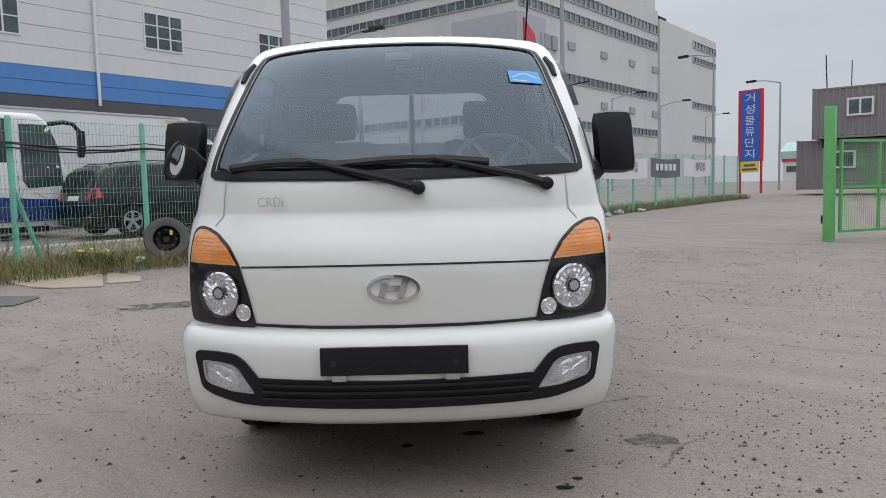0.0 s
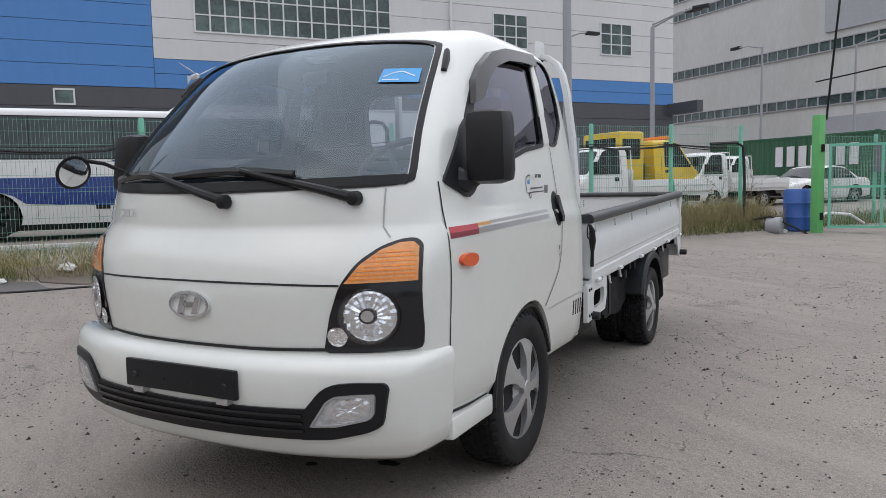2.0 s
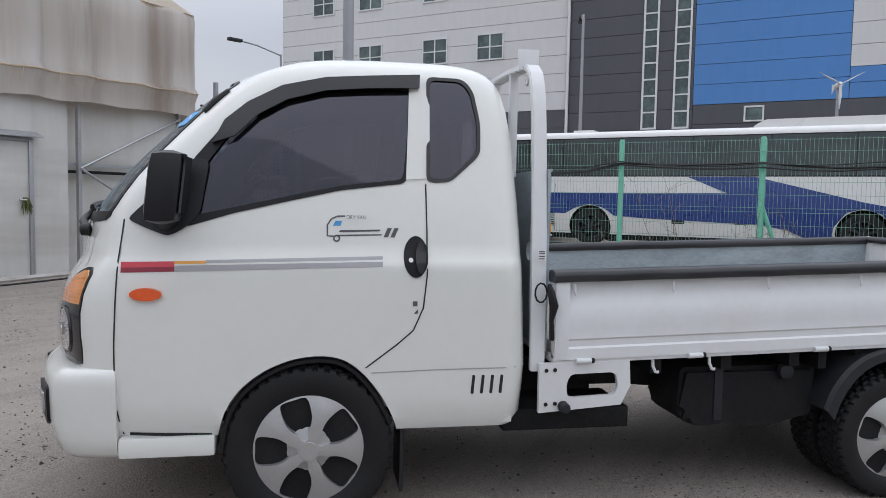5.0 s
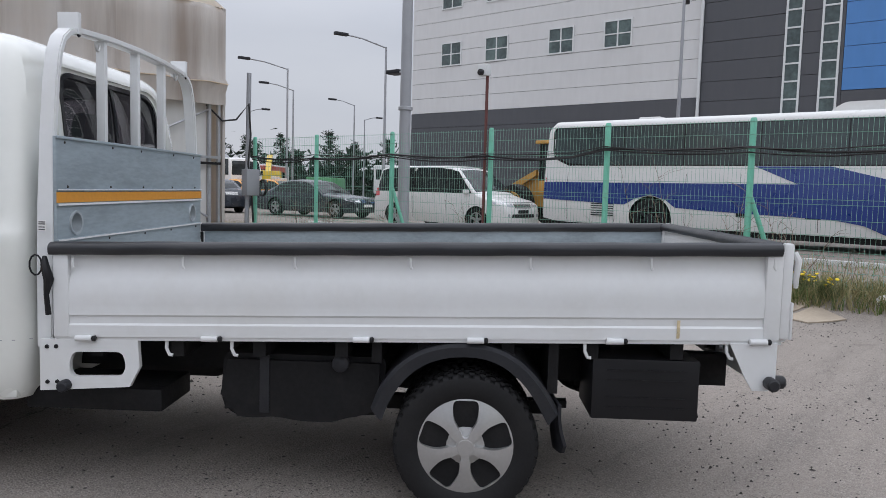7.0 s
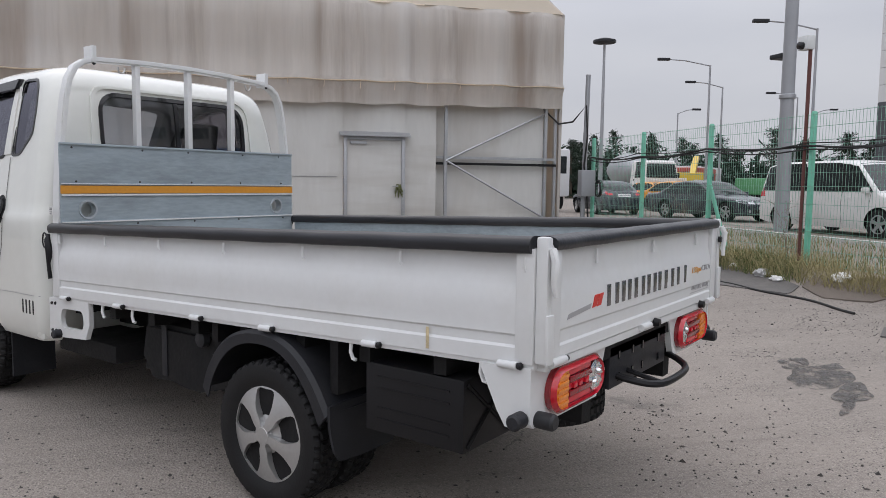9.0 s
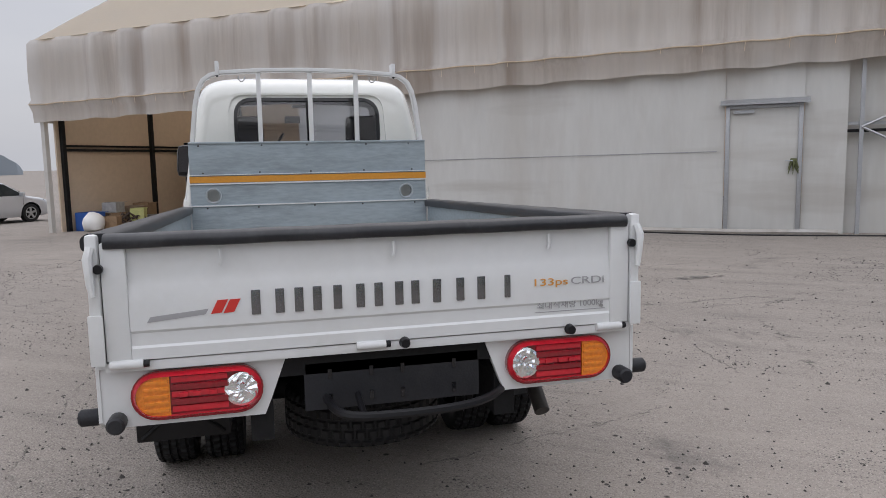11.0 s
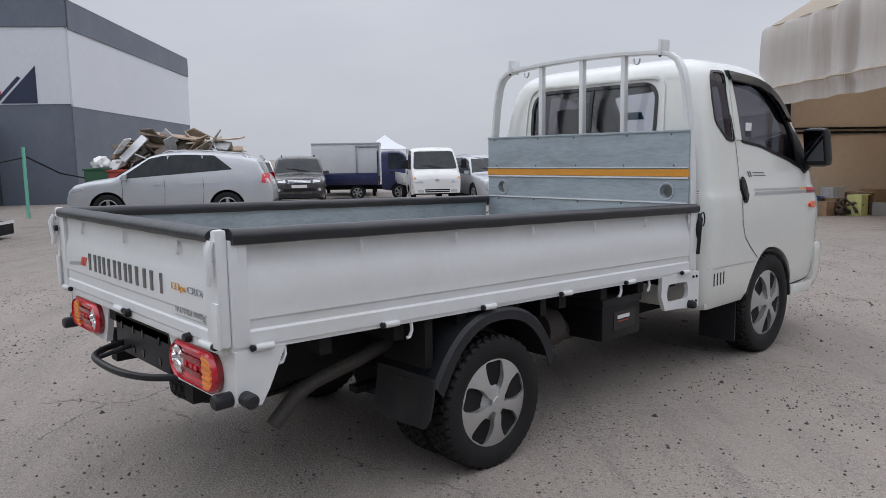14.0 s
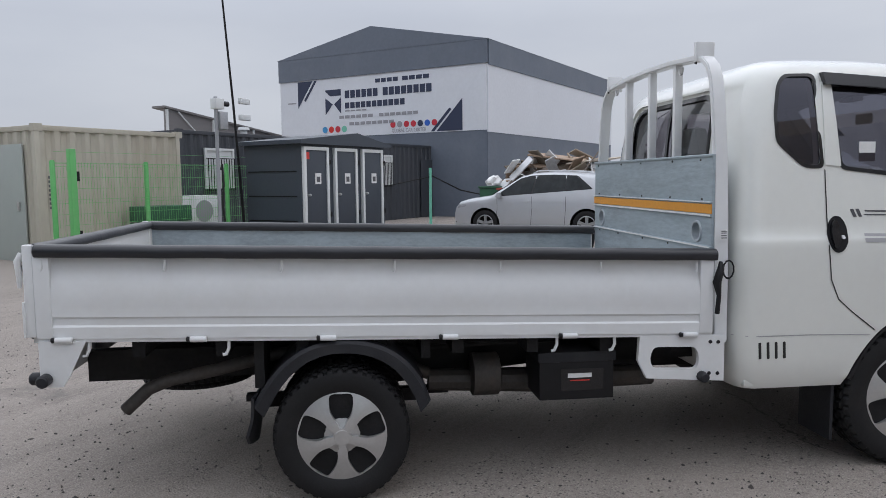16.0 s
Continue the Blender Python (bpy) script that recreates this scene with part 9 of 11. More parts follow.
def car(kind, m, label, paint, L, W, H, axles, r=0.34, name="car", trim=None, bars=False, lamp_red=True, category="car", spokes=5, grille="chrome", hood_bar=0.0, group="cars parked round the yard"):
    top, beltk, panes = SIDES[kind]
    rise = (0.25 * L, 0.072 if kind == "cross" else 0.0)
    root = thing(name, m, label, category, group)
    sh = Shell(L, W, H, top, beltk * H, low=0.21 if kind != "boxy" else 0.28)
    axl = [axles[0], axles[0] + axles[1]]
    shell_body(root, sh, axl, r, paint)
    for y in axl:
        for s in (-1, 1):
            car_wheel(root, s * (W / 2 - 0.115), y, r, 0.215, s, spokes=spokes)
    if kind != "boxy":
        side_pane(sh, root, (panes[0][0] - 0.008) * L, (panes[-1][1] + 0.005) * L, panes[0][2] * L, (panes[-1][3] + 0.004) * L, "window_surround", 0.015, 0.085, "gloss", off=0.004, rise=rise)
    for p in panes:
        side_pane(sh, root, *(q * L for q in p), rise=rise)
    ws0, ws1 = [(a, b) for (a, b), (c, d) in zip(top, top[1:]) if d - b > 0.24][0][0], [c for (a, b), (c, d) in zip(top, top[1:]) if d - b > 0.24][0]
    ya, yb = (ws0 + 0.012) * L, (ws1 + 0.012) * L
    xa, xb = sh.wide(ya, sh.top(ya) - 0.1) - 0.05, sh.wide(yb, sh.top(yb) - 0.07) - 0.09
    on_shell(sh, root, "windscreen", "top", [(-xa, ya), (xa, ya), (xb, yb), (-xb, yb)], "carglass", step=0.12, off=0.006)
    zt = 0.9 * H
    zr = {"suv": 0.63, "cross": 0.66, "boxy": 0.65, "sedan": 0.72, "hatch": 0.67, "van": 0.60}[kind] * H
    on_shell(sh, root, "rear_window", "rear", [(-W * 0.37, zr), (W * 0.37, zr), (W * 0.32, zt), (-W * 0.32, zt)], "carglass", "dark rear window", off=0.008)
    # front: lamps, grille, lower intake
    zl = top[1][1] * H
    for s in (1, -1):
        lamp = [(W * 0.24, zl - 0.13), (W * 0.43, zl - 0.10), (W * 0.455, zl + 0.005), (W * 0.40, zl + 0.015), (W * 0.26, zl - 0.02)]
        on_shell(sh, root, "headlamp", "front", lamp if s > 0 else flip(lamp), "carlamp", "clear headlamp")
        fog = ellipse(W * 0.37, zl - 0.36, 0.055, 0.05, 12)
        part("fog_lamp", sh.patch(bmesh.new(), "front", fog if s > 0 else flip(fog), 0.012, 0.02, 0.1), "carlamp", root)
        if kind in ("suv", "van", "boxy", "hatch", "cross"):
            tl = [(W * 0.34, zr - 0.24), (W * 0.465, zr - 0.22), (W * 0.46, zr + 0.02), (W * 0.40, zr + 0.02)]
            tl2 = [(L * 0.945, zr - 0.2), (L * 0.992, zr - 0.22), (L * 0.985, zr + 0.02), (L * 0.955, zr + 0.03)]
        else:
            tl = [(W * 0.26, zr - 0.20), (W * 0.45, zr - 0.19), (W * 0.455, zr - 0.06), (W * 0.26, zr - 0.05)]
            tl2 = [(L * 0.945, zr - 0.19), (L * 0.99, zr - 0.19), (L * 0.985, zr - 0.06), (L * 0.95, zr - 0.06)]
        on_shell(sh, root, "tail_lamp", "rear", tl if s > 0 else flip(tl), "red", "red tail lamp")
        on_shell(sh, root, "tail_lamp_side", "left" if s > 0 else "right", tl2, "red", "red tail lamp")
        lamp2 = [(L * 0.018, zl - 0.10), (L * 0.075, zl - 0.05), (L * 0.085, zl + 0.015), (L * 0.03, zl - 0.01)]
        on_shell(sh, root, "headlamp_side", "left" if s > 0 else "right", lamp2, "carlamp", "clear headlamp")
    on_shell(sh, root, "grille", "front", [(-W * 0.21, zl - 0.15), (W * 0.21, zl - 0.15), (W * 0.225, zl - 0.02), (-W * 0.225, zl - 0.02)], "plastic", "black slatted grille")
    for k in range(3):
        z = zl - 0.128 + k * 0.04
        on_shell(sh, root, "grille_bar", "front", [(-W * 0.205, z), (W * 0.205, z), (W * 0.21, z + 0.014), (-W * 0.21, z + 0.014)], grille, off=0.012, r=0.004)
    on_shell(sh, root, "lower_intake", "front", [(-W * 0.30, zl - 0.42), (W * 0.30, zl - 0.42), (W * 0.28, zl - 0.32), (-W * 0.28, zl - 0.32)], "plastic")
    on_shell(sh, root, "plate", "front", [(-0.26, zl - 0.30), (0.26, zl - 0.30), (0.26, zl - 0.20), (-0.26, zl - 0.20)], "plastic" if paint == "car_white" else "paper", "plain number plate", off=0.014, r=0.008)
    on_shell(sh, root, "rear_plate", "rear", [(-0.26, zr - 0.26), (0.26, zr - 0.26), (0.26, zr - 0.15), (-0.26, zr - 0.15)], "paper", "plain number plate", off=0.012, r=0.008)
    if trim:
        for side in ("left", "right"):
            on_shell(sh, root, "sill_trim", side, [(axl[0] + r + 0.1, sh.low + 0.03), (axl[1] - r - 0.1, sh.low + 0.03), (axl[1] - r - 0.1, sh.low + 0.13), (axl[0] + r + 0.1, sh.low + 0.13)], trim)
        on_shell(sh, root, "rear_bumper_trim", "rear", [(-W * 0.45, sh.low + 0.1), (W * 0.45, sh.low + 0.1), (W * 0.46, sh.low + 0.27), (-W * 0.46, sh.low + 0.27)], trim)
        on_shell(sh, root, "front_bumper_trim", "front", [(-W * 0.42, sh.low + 0.08), (W * 0.42, sh.low + 0.08), (W * 0.43, sh.low + 0.2), (-W * 0.43, sh.low + 0.2)], trim)
    mirror_pair(sh, root, (panes[0][0] + 0.012) * L, sh.belt - 0.01, paint)
    for side in ("left", "right"):
        for y in (panes[0][0] * L + 0.02, panes[0][1] * L + 0.03, panes[1][1] * L + 0.02):
            part("door_gap", sh.line(bmesh.new(), side, [(y, sh.belt + 0.02), (y + 0.02, sh.belt - 0.25), (y - 0.02, sh.low + 0.1)], 0.009), "seam", root)
        for y in (panes[0][1] * L - 0.12, panes[1][1] * L - 0.08):
            on_shell(sh, root, "door_handle", side, [(y - 0.10, sh.belt - 0.13), (y + 0.08, sh.belt - 0.125), (y + 0.08, sh.belt - 0.095), (y - 0.10, sh.belt - 0.10)], paint, off=0.022, r=0.01)
    part("bonnet_gap", sh.line(bmesh.new(), "front", [(-W * 0.42, zl + 0.02), (0, zl + 0.012), (W * 0.42, zl + 0.02)], 0.012), "seam", root)
    if kind in ("suv", "boxy", "van", "cross") and bars is not None:
        for s in (-1, 1):
            pts = [(s * (sh.wide(y, sh.top(y) - sh.crown) - 0.04), y, sh.top(y) + (0.025 if 0.47 < y / L < 0.86 else -0.02)) for y in (0.46 * L, 0.49 * L, 0.65 * L, 0.84 * L, 0.87 * L)]
            part("roof_rail", tube(bmesh.new(), pts, 0.016, 6), "plastic" if paint != "car_silver" else "alloy", root)
    if bars:
        for y in (0.5 * L, 0.72 * L):
            part("roof_bar", boxes((-0.62, 0.62, y - 0.03, y + 0.03, H + 0.04, H + 0.075), bevel=0.01), "plastic", root, "black roof bar")
    for s in (-1, 1):
        part("wiper", tube(bmesh.new(), [(s * 0.1 + 0.25, ya - 0.02, sh.top(ya) + 0.02), (s * 0.1 - 0.3, ya + 0.12, sh.top(ya + 0.12) + 0.02)], 0.009, 5), "plastic", root)
    return root


def ground_at(u, v, turn, dz=0.0):
    return at(u, v, ground_height(u, v) + dz, turn)


# cars on the open side of the yard
car("cross", ground_at(12.4, 10.4, 184), "silver SUV with dark windows parked before a scrap heap", "car_silver", 4.69, 1.88, 1.70, (0.93, 2.70), 0.36, "suv", trim="softplastic")
car("suv", ground_at(19.3, 5.9, -83), "dark grey-brown SUV with chrome grille, facing the yard", "car_brown", 4.64, 1.85, 1.72, (0.90, 2.70), 0.36, "suv", trim="softplastic")
car("suv", ground_at(18.7, -1.15, -78), "silver SUV with split grille and clear headlamps", "car_silver", 4.64, 1.85, 1.72, (0.90, 2.70), 0.36, "suv", trim="softplastic")
car("boxy", ground_at(20.1, -3.9, -72), "black boxy off-road SUV with rectangular headlamps", "car_black", 4.50, 1.91, 1.76, (0.80, 2.66), 0.37, "suv", grille="alloy")
car("suv", ground_at(20.5, -6.75, -68), "white SUV with black roof bars and black grille", "car_white", 4.46, 1.88, 1.74, (0.90, 2.74), 0.36, "suv", trim="plastic", bars=True, grille="plastic")
car("hatch", ground_at(19.75, -12.3, 0), "silver hatchback with red tail lamps, parked sideways", "car_silver", 4.25, 1.78, 1.48, (0.87, 2.65), 0.32, "hatchback")
car("van", ground_at(23.6, -9.6, 20), "white people carrier with dark rear window", "car_white", 4.5, 1.8, 1.66, (0.85, 2.7), 0.33, "people_carrier")
car("suv", ground_at(25.5, -3.2, -75), "dark SUV in the second row of cars", "car_dark", 4.6, 1.85, 1.75, (0.9, 2.7), 0.36, "suv")
car("sedan", ground_at(26.5, -11.5, 10), "white saloon in the second row of cars", "car_white", 4.6, 1.8, 1.46, (0.9, 2.7), 0.32, "saloon_car")
car("sedan", ground_at(25.0, 8.4, -80), "white car behind the dark SUV", "car_white", 4.6, 1.8, 1.6, (0.9, 2.7), 0.32, "saloon_car")

# the lot beyond the mesh fence
car("van", ground_at(-16.95, -6.35, 180), "white passenger van with dark windows, behind the mesh fence", "car_white", 5.13, 1.92, 1.92, (0.98, 3.2), 0.345, "passenger_van", bars=None, group="vehicles behind the fence", category="van")
car("sedan", ground_at(-18.7, -14.45, 190), "dark slate old saloon car behind the fence", "car_dark", 5.0, 1.86, 1.43, (0.85, 2.93), 0.33, "saloon_car", group="vehicles behind the fence")
car("sedan", ground_at(-17.5, -24.9, -10), "dark saloon car with red tail lamps behind the fence", "car_dark", 4.8, 1.82, 1.45, (0.9, 2.8), 0.33, "saloon_car", group="vehicles behind the fence")
car("suv", ground_at(-15.75, 10.8, 180), "black SUV with red tail lamps behind the fence", "car_black", 4.55, 1.90, 1.80, (0.90, 2.70), 0.37, "suv", group="vehicles behind the fence")
for u, v, turn in ((-23.3, -22.6, 200), (-28.2, -28.5, 195), (-26.0, -29.6, 195)):
    c = car("sedan", at(u, v, 0.10, turn), "orange taxi saloon parked in the far lot", "taxi", 4.75, 1.83, 1.47, (0.9, 2.78), 0.33, "taxi", group="orange taxis", category="taxi")
    part("roof_sign", boxes((-0.3, 0.3, 2.4, 2.6, 1.44, 1.60), bevel=0.04), "banner", c, "white roof sign")
car("sedan", ground_at(-17.2, 22.3, 0), "white saloon car parked behind the road fence", "car_white", 4.5, 1.8, 1.46, (0.9, 2.65), 0.33, "saloon_car", group="vehicles behind the fence")

# ---------------------------------------------------------------- coach
BUS_TOP = ((0, 0.28), (0.004, 0.45), (0.012, 0.62), (0.03, 0.86), (0.042, 0.95), (0.06, 1.0), (0.5, 1.0), (0.975, 1.0), (0.990, 0.95), (0.997, 0.7), (1, 0.3))
coach = thing("coach", ground_at(-18.26, 6.9, 180), "white coach with blue swoosh and dark windows, behind the fence", "coach", "vehicles behind the fence")
bus = Shell(12.7, 2.5, 3.09, BUS_TOP, 1.7, low=0.30, tumble=0.035, nose=0.10, tail=0.06, r=0.16, crown=0.05)
shell_body(coach, bus, [3.1, 9.5], 0.5, "car_white", 0.07)
for y in (3.1, 9.5):
    for s in (-1, 1):
        car_wheel(coach, s * 1.10, y, 0.5, 0.28, s, "softplastic", 8)
part("air_conditioner", prism(bmesh.new(), rounded([(1.6, 3.05), (5.6, 3.05), (5.3, 3.24), (1.9, 3.26)], 0.1, 3), "x", -0.85, 0.85), "car_white", coach, "white roof air conditioner")
part("roof_vent", boxes((-0.4, 0.4, 9.7, 10.3, 3.06, 3.15), bevel=0.03), "car_white", coach)
part("underframe", boxes((-1.1, 1.1, 0.6, 12.3, 0.16, 0.36)), "under", coach, "dark underframe")
for side in ("left", "right"):
    on_shell(bus, coach, "window_band", side, [(1.38, 1.83), (11.9, 1.83), (12.34, 2.02), (12.42, 2.25), (12.42, 2.77), (12.34, 2.86), (1.38, 2.86)], "gloss", "black window surround", step=0.5, off=0.003)
    edges = [1.4, 3.3, 5.1, 6.9, 8.7, 10.3, 11.3, 12.35]
    for k, (a, b) in enumerate(zip(edges, edges[1:])):
        poly = [(a + 0.012, 1.86), (b - 0.012, 1.86), (b - 0.012, 2.83), (a + 0.012, 2.83)]
        if k == len(edges) - 2:
            poly = [(a + 0.012, 1.86), (b - 0.45, 1.90), (b - 0.05, 2.07), (b, 2.25), (b, 2.75), (b - 0.06, 2.83), (a + 0.012, 2.83)]
        on_shell(bus, coach, "side_window", side, poly, "coachglass", step=0.4, off=0.007)
    on_shell(bus, coach, "driver_window", side, [(0.24, 1.28), (1.10, 1.22), (1.20, 1.40), (1.20, 2.76), (0.52, 2.76), (0.30, 2.2)], "coachglass", step=0.3, off=0.006)
    on_shell(bus, coach, "blue_swoosh", side, [(12.68, 0.92), (12.67, 1.38), (6.04, 1.42), (7.0, 1.82), (5.4, 1.82), (3.1, 1.24), (2.0, 1.03), (0.9, 0.96), (0.09, 0.94), (0.10, 0.42), (2.46, 0.42), (2.5, 0.66), (2.75, 0.98), (3.1, 1.10), (3.45, 1.0), (3.70, 0.66), (3.74, 0.36), (4.25, 0.36), (4.7, 0.56), (5.3, 0.66), (8.0, 0.75), (8.85, 0.80), (9.1, 0.99), (9.5, 1.10), (9.9, 1.0), (10.2, 0.83)], "car_blue", "blue painted swoosh", step=0.2, off=0.012, r=0.03)
    for y in (1.3, 4.0, 5.6, 7.3, 8.6, 10.5, 11.9):
        part("panel_gap", bus.line(bmesh.new(), side, [(y, 0.36), (y, 1.9)], 0.010), "seam", coach)
    for y, z in ((5.7, 0.72), (7.2, 0.70), (12.15, 1.32)):
        on_shell(bus, coach, "hatch_lock", side, [(y - 0.16, z - 0.07), (y + 0.16, z - 0.07), (y + 0.16, z + 0.07), (y - 0.16, z + 0.07)], "plastic", off=0.008)
    for k in range(7):
        on_shell(bus, coach, "vent_slat", side, [(10.5, 0.52 + k * 0.06), (11.15, 0.52 + k * 0.06), (11.15, 0.545 + k * 0.06), (10.5, 0.545 + k * 0.06)], "softplastic", off=0.008, r=0.005)
    sx = 1 if side == "left" else -1
    part("rear_view_mirror", tube(bmesh.new(), [(sx * 1.0, 0.55, 2.78), (sx * 1.05, 0.1, 2.86), (sx * 1.1, -0.12, 2.82), (sx * 1.15, -0.26, 2.62)], 0.055, 8), "plastic", coach, "black drooping mirror arm")
    part("mirror_head", boxes((sx * 1.15 - 0.11, sx * 1.15 + 0.11, -0.36, -0.20, 2.10, 2.66), bevel=0.06), "plastic", coach)
    part("mirror_head_low", boxes((sx * 1.15 - 0.10, sx * 1.15 + 0.10, -0.32, -0.20, 1.98, 2.11), bevel=0.04), "plastic", coach)
    tail = [(1.0, 0.9), (1.19, 0.9), (1.19, 1.5), (1.05, 1.5)]
    on_shell(bus, coach, "tail_lamp", "rear", tail if sx > 0 else flip(tail), "red")
    head = [(0.65, 0.7), (1.08, 0.74), (1.10, 0.95), (0.7, 0.9)]
    on_shell(bus, coach, "headlamp", "front", head if sx > 0 else flip(head), "carlamp")
on_shell(bus, coach, "windscreen", "front", [(-1.05, 1.3), (1.05, 1.3), (1.02, 2.7), (-1.02, 2.7)], "carglass", step=0.2, off=0.008, r=0.1)
on_shell(bus, coach, "rear_window", "rear", [(-1.0, 2.0), (1.0, 2.0), (1.0, 2.75), (-1.0, 2.75)], "carglass", step=0.2, off=0.008, r=0.1)

# ---------------------------------------------------------------- lorries
CAB = ((0, 0.33), (0.012, 0.45), (0.05, 0.52), (0.12, 0.575), (0.20, 0.62), (0.48, 0.95), (0.58, 0.99), (0.75, 1.0), (0.98, 0.985), (1, 0.95))
FLAT = ((0, 0.20), (0.01, 0.42), (0.04, 0.62), (0.09, 0.85), (0.14, 0.965), (0.22, 1.0), (0.9, 1.0), (1, 0.97))


def cab(root, prof, L, W, H, paint, axle, r, low=0.34, belt=0.60, pane=(0.28, 0.84, 0.50, 0.84), lamp_z=0.42, extra=True):
    sh = Shell(L, W, H, prof, belt * H, low=low, tumble=0.10, nose=0.08, tail=0.02)
    shell_body(root, sh, [axle], r, paint)
    side_pane(sh, root, *(q * L for q in pane))
    y0 = [a for (a, b), (c, d) in zip(prof, prof[1:]) if d - b > 0.15][-1]
    z0, z1 = belt * H + 0.04, 0.925 * H
    on_shell(sh, root, "windscreen", "front", [(-W * 0.44, z0), (W * 0.44, z0), (W * 0.39, z1), (-W * 0.39, z1)], "carglass", step=0.08, off=0.012, r=0.08)
    for s in (1, -1):
        hl = [(W * 0.27, lamp_z * H - 0.08), (W * 0.455, lamp_z * H - 0.06), (W * 0.45, lamp_z * H + 0.13), (W * 0.33, lamp_z * H + 0.05)]
        on_shell(sh, root, "headlamp", "front", hl if s > 0 else flip(hl), "carlamp")
        ind = [(W * 0.41, lamp_z * H + 0.05), (W * 0.46, lamp_z * H + 0.05), (W * 0.455, lamp_z * H + 0.15), (W * 0.42, lamp_z * H + 0.12)]
        on_shell(sh, root, "indicator", "front", ind if s > 0 else flip(ind), "amberpale", off=0.012)
        fog = [(W * 0.27, low + 0.10), (W * 0.40, low + 0.10), (W * 0.40, low + 0.19), (W * 0.27, low + 0.19)]
        on_shell(sh, root, "fog_lamp", "front", fog if s > 0 else flip(fog), "carlamp")
        part("wing_mirror", boxes((s * (W / 2 + 0.15) - 0.10, s * (W / 2 + 0.15) + 0.10, L * 0.24, L * 0.24 + 0.09, belt * H + 0.05, belt * H + 0.36), bevel=0.03), "plastic", root, "black mirror")
        part("mirror_arm", tube(bmesh.new(), [(s * (W / 2 - 0.04), L * 0.3, belt * H + 0.1), (s * (W / 2 + 0.1), L * 0.26, belt * H + 0.16)], 0.015, 6), "plastic", root)
        on_shell(sh, root, "door_handle", "left" if s > 0 else "right", [(0.72 * L, belt * H - 0.15), (0.80 * L, belt * H - 0.15), (0.80 * L, belt * H - 0.05), (0.72 * L, belt * H - 0.05)], "plastic", off=0.012)
        part("door_gap", sh.line(bmesh.new(), "left" if s > 0 else "right", [(0.86 * L, 0.93 * H), (0.87 * L, 0.5 * H), (0.8 * L, low + 0.1)], 0.01), "seam", root)
    on_shell(sh, root, "grille", "front", [(-W * 0.24, low + 0.10), (W * 0.24, low + 0.10), (W * 0.25, low + 0.21), (-W * 0.25, low + 0.21)], "plastic")
    part("grille_bar", sh.patch(bmesh.new(), "front", [(-W * 0.235, low + 0.145), (W * 0.235, low + 0.145), (W * 0.235, low + 0.165), (-W * 0.235, low + 0.165)], 0.012, 0.01, 0.2), paint, root)
    on_shell(sh, root, "badge", "front", ellipse(0, lamp_z * H + 0.02, 0.08, 0.045, 14), "chrome", off=0.012, r=0.0)
    for s in (-1, 1):
        part("wiper", tube(bmesh.new(), [sh.put("front", s * 0.1 + 0.2, z0 + 0.02, 0.02), sh.put("front", s * 0.1 - 0.35, z0 + 0.13, 0.02)], 0.01, 5), "plastic", root)
    for s in (-1, 1):
        car_wheel(root, s * (W / 2 - 0.14), axle, r, 0.2, s, spokes=6)
    return sh


def flatbed(m, label, paint, L=5.0, W=1.74, H=1.98, bed_z=0.72, gate=0.34, group="vehicles behind the fence", name="flatbed_truck", headboard=True, back=1.25):
    root = thing(name, m, label, "truck", group)
    cab(root, CAB, 1.72, W, H, paint, 1.0, 0.32)
    for s in (-1, 1):
        part("chassis_rail", boxes((s * 0.38 - 0.04, s * 0.38 + 0.04, 1.5, L - 0.1, 0.42, 0.58)), "under", root)
        part("side_gate", boxes((s * W / 2 - 0.03, s * W / 2 + 0.03, 1.85, L, bed_z, bed_z + gate), bevel=0.008), paint, root)
        part("side_rib", boxes((s * (W / 2 + 0.03) - 0.012, s * (W / 2 + 0.03) + 0.012, 1.87, L - 0.02, bed_z + gate * 0.45, bed_z + gate * 0.55), bevel=0.004), paint, root)
        car_wheel(root, s * (W / 2 - 0.17), L - back, 0.30, 0.2, s, spokes=6)
    part("bed_floor", boxes((-W / 2 + 0.03, W / 2 - 0.03, 1.85, L, bed_z - 0.1, bed_z)), paint, root)
    part("tailgate", boxes((-W / 2 + 0.03, W / 2 - 0.03, L - 0.05, L, bed_z, bed_z + gate), bevel=0.008), paint, root)
    part("front_board", boxes((-W / 2 + 0.03, W / 2 - 0.03, 1.85, 1.90, bed_z, bed_z + 0.62), bevel=0.008), paint, root)
    if headboard:
        part("guard_frame", tube(bmesh.new(), [(-W / 2 + 0.08, 1.87, bed_z + 0.6), (-W / 2 + 0.12, 1.87, H - 0.03), (W / 2 - 0.12, 1.87, H - 0.03), (W / 2 - 0.08, 1.87, bed_z + 0.6)], 0.025, 6), paint, root)
        for k in range(3):
            part("guard_bar", tube(bmesh.new(), [((k - 1) * 0.36, 1.87, bed_z + 0.6), ((k - 1) * 0.36, 1.87, H - 0.03)], 0.018, 6), paint, root)
    return root


flatbed(ground_at(18.9, 1.2, -84), "white light flatbed truck facing the yard, oval badge on its front", "car_white", group="cars parked round the yard")
flatbed(ground_at(24.3, 1.4, 0), "navy blue light flatbed truck, its bed towards the dark SUV", "car_navy", L=4.1, back=1.4, group="cars parked round the yard")
flatbed(ground_at(-13.9, 10.75, 4), "white light flatbed truck behind the fence", "car_white")
flatbed(ground_at(-16.7, 17.25, 6), "white light truck with roof carrier behind the dry weeds", "car_white")
flatbed(ground_at(-22.5, 24.5, 4), "white light truck among the lot's rear rows", "car_white", name="flatbed_truck")

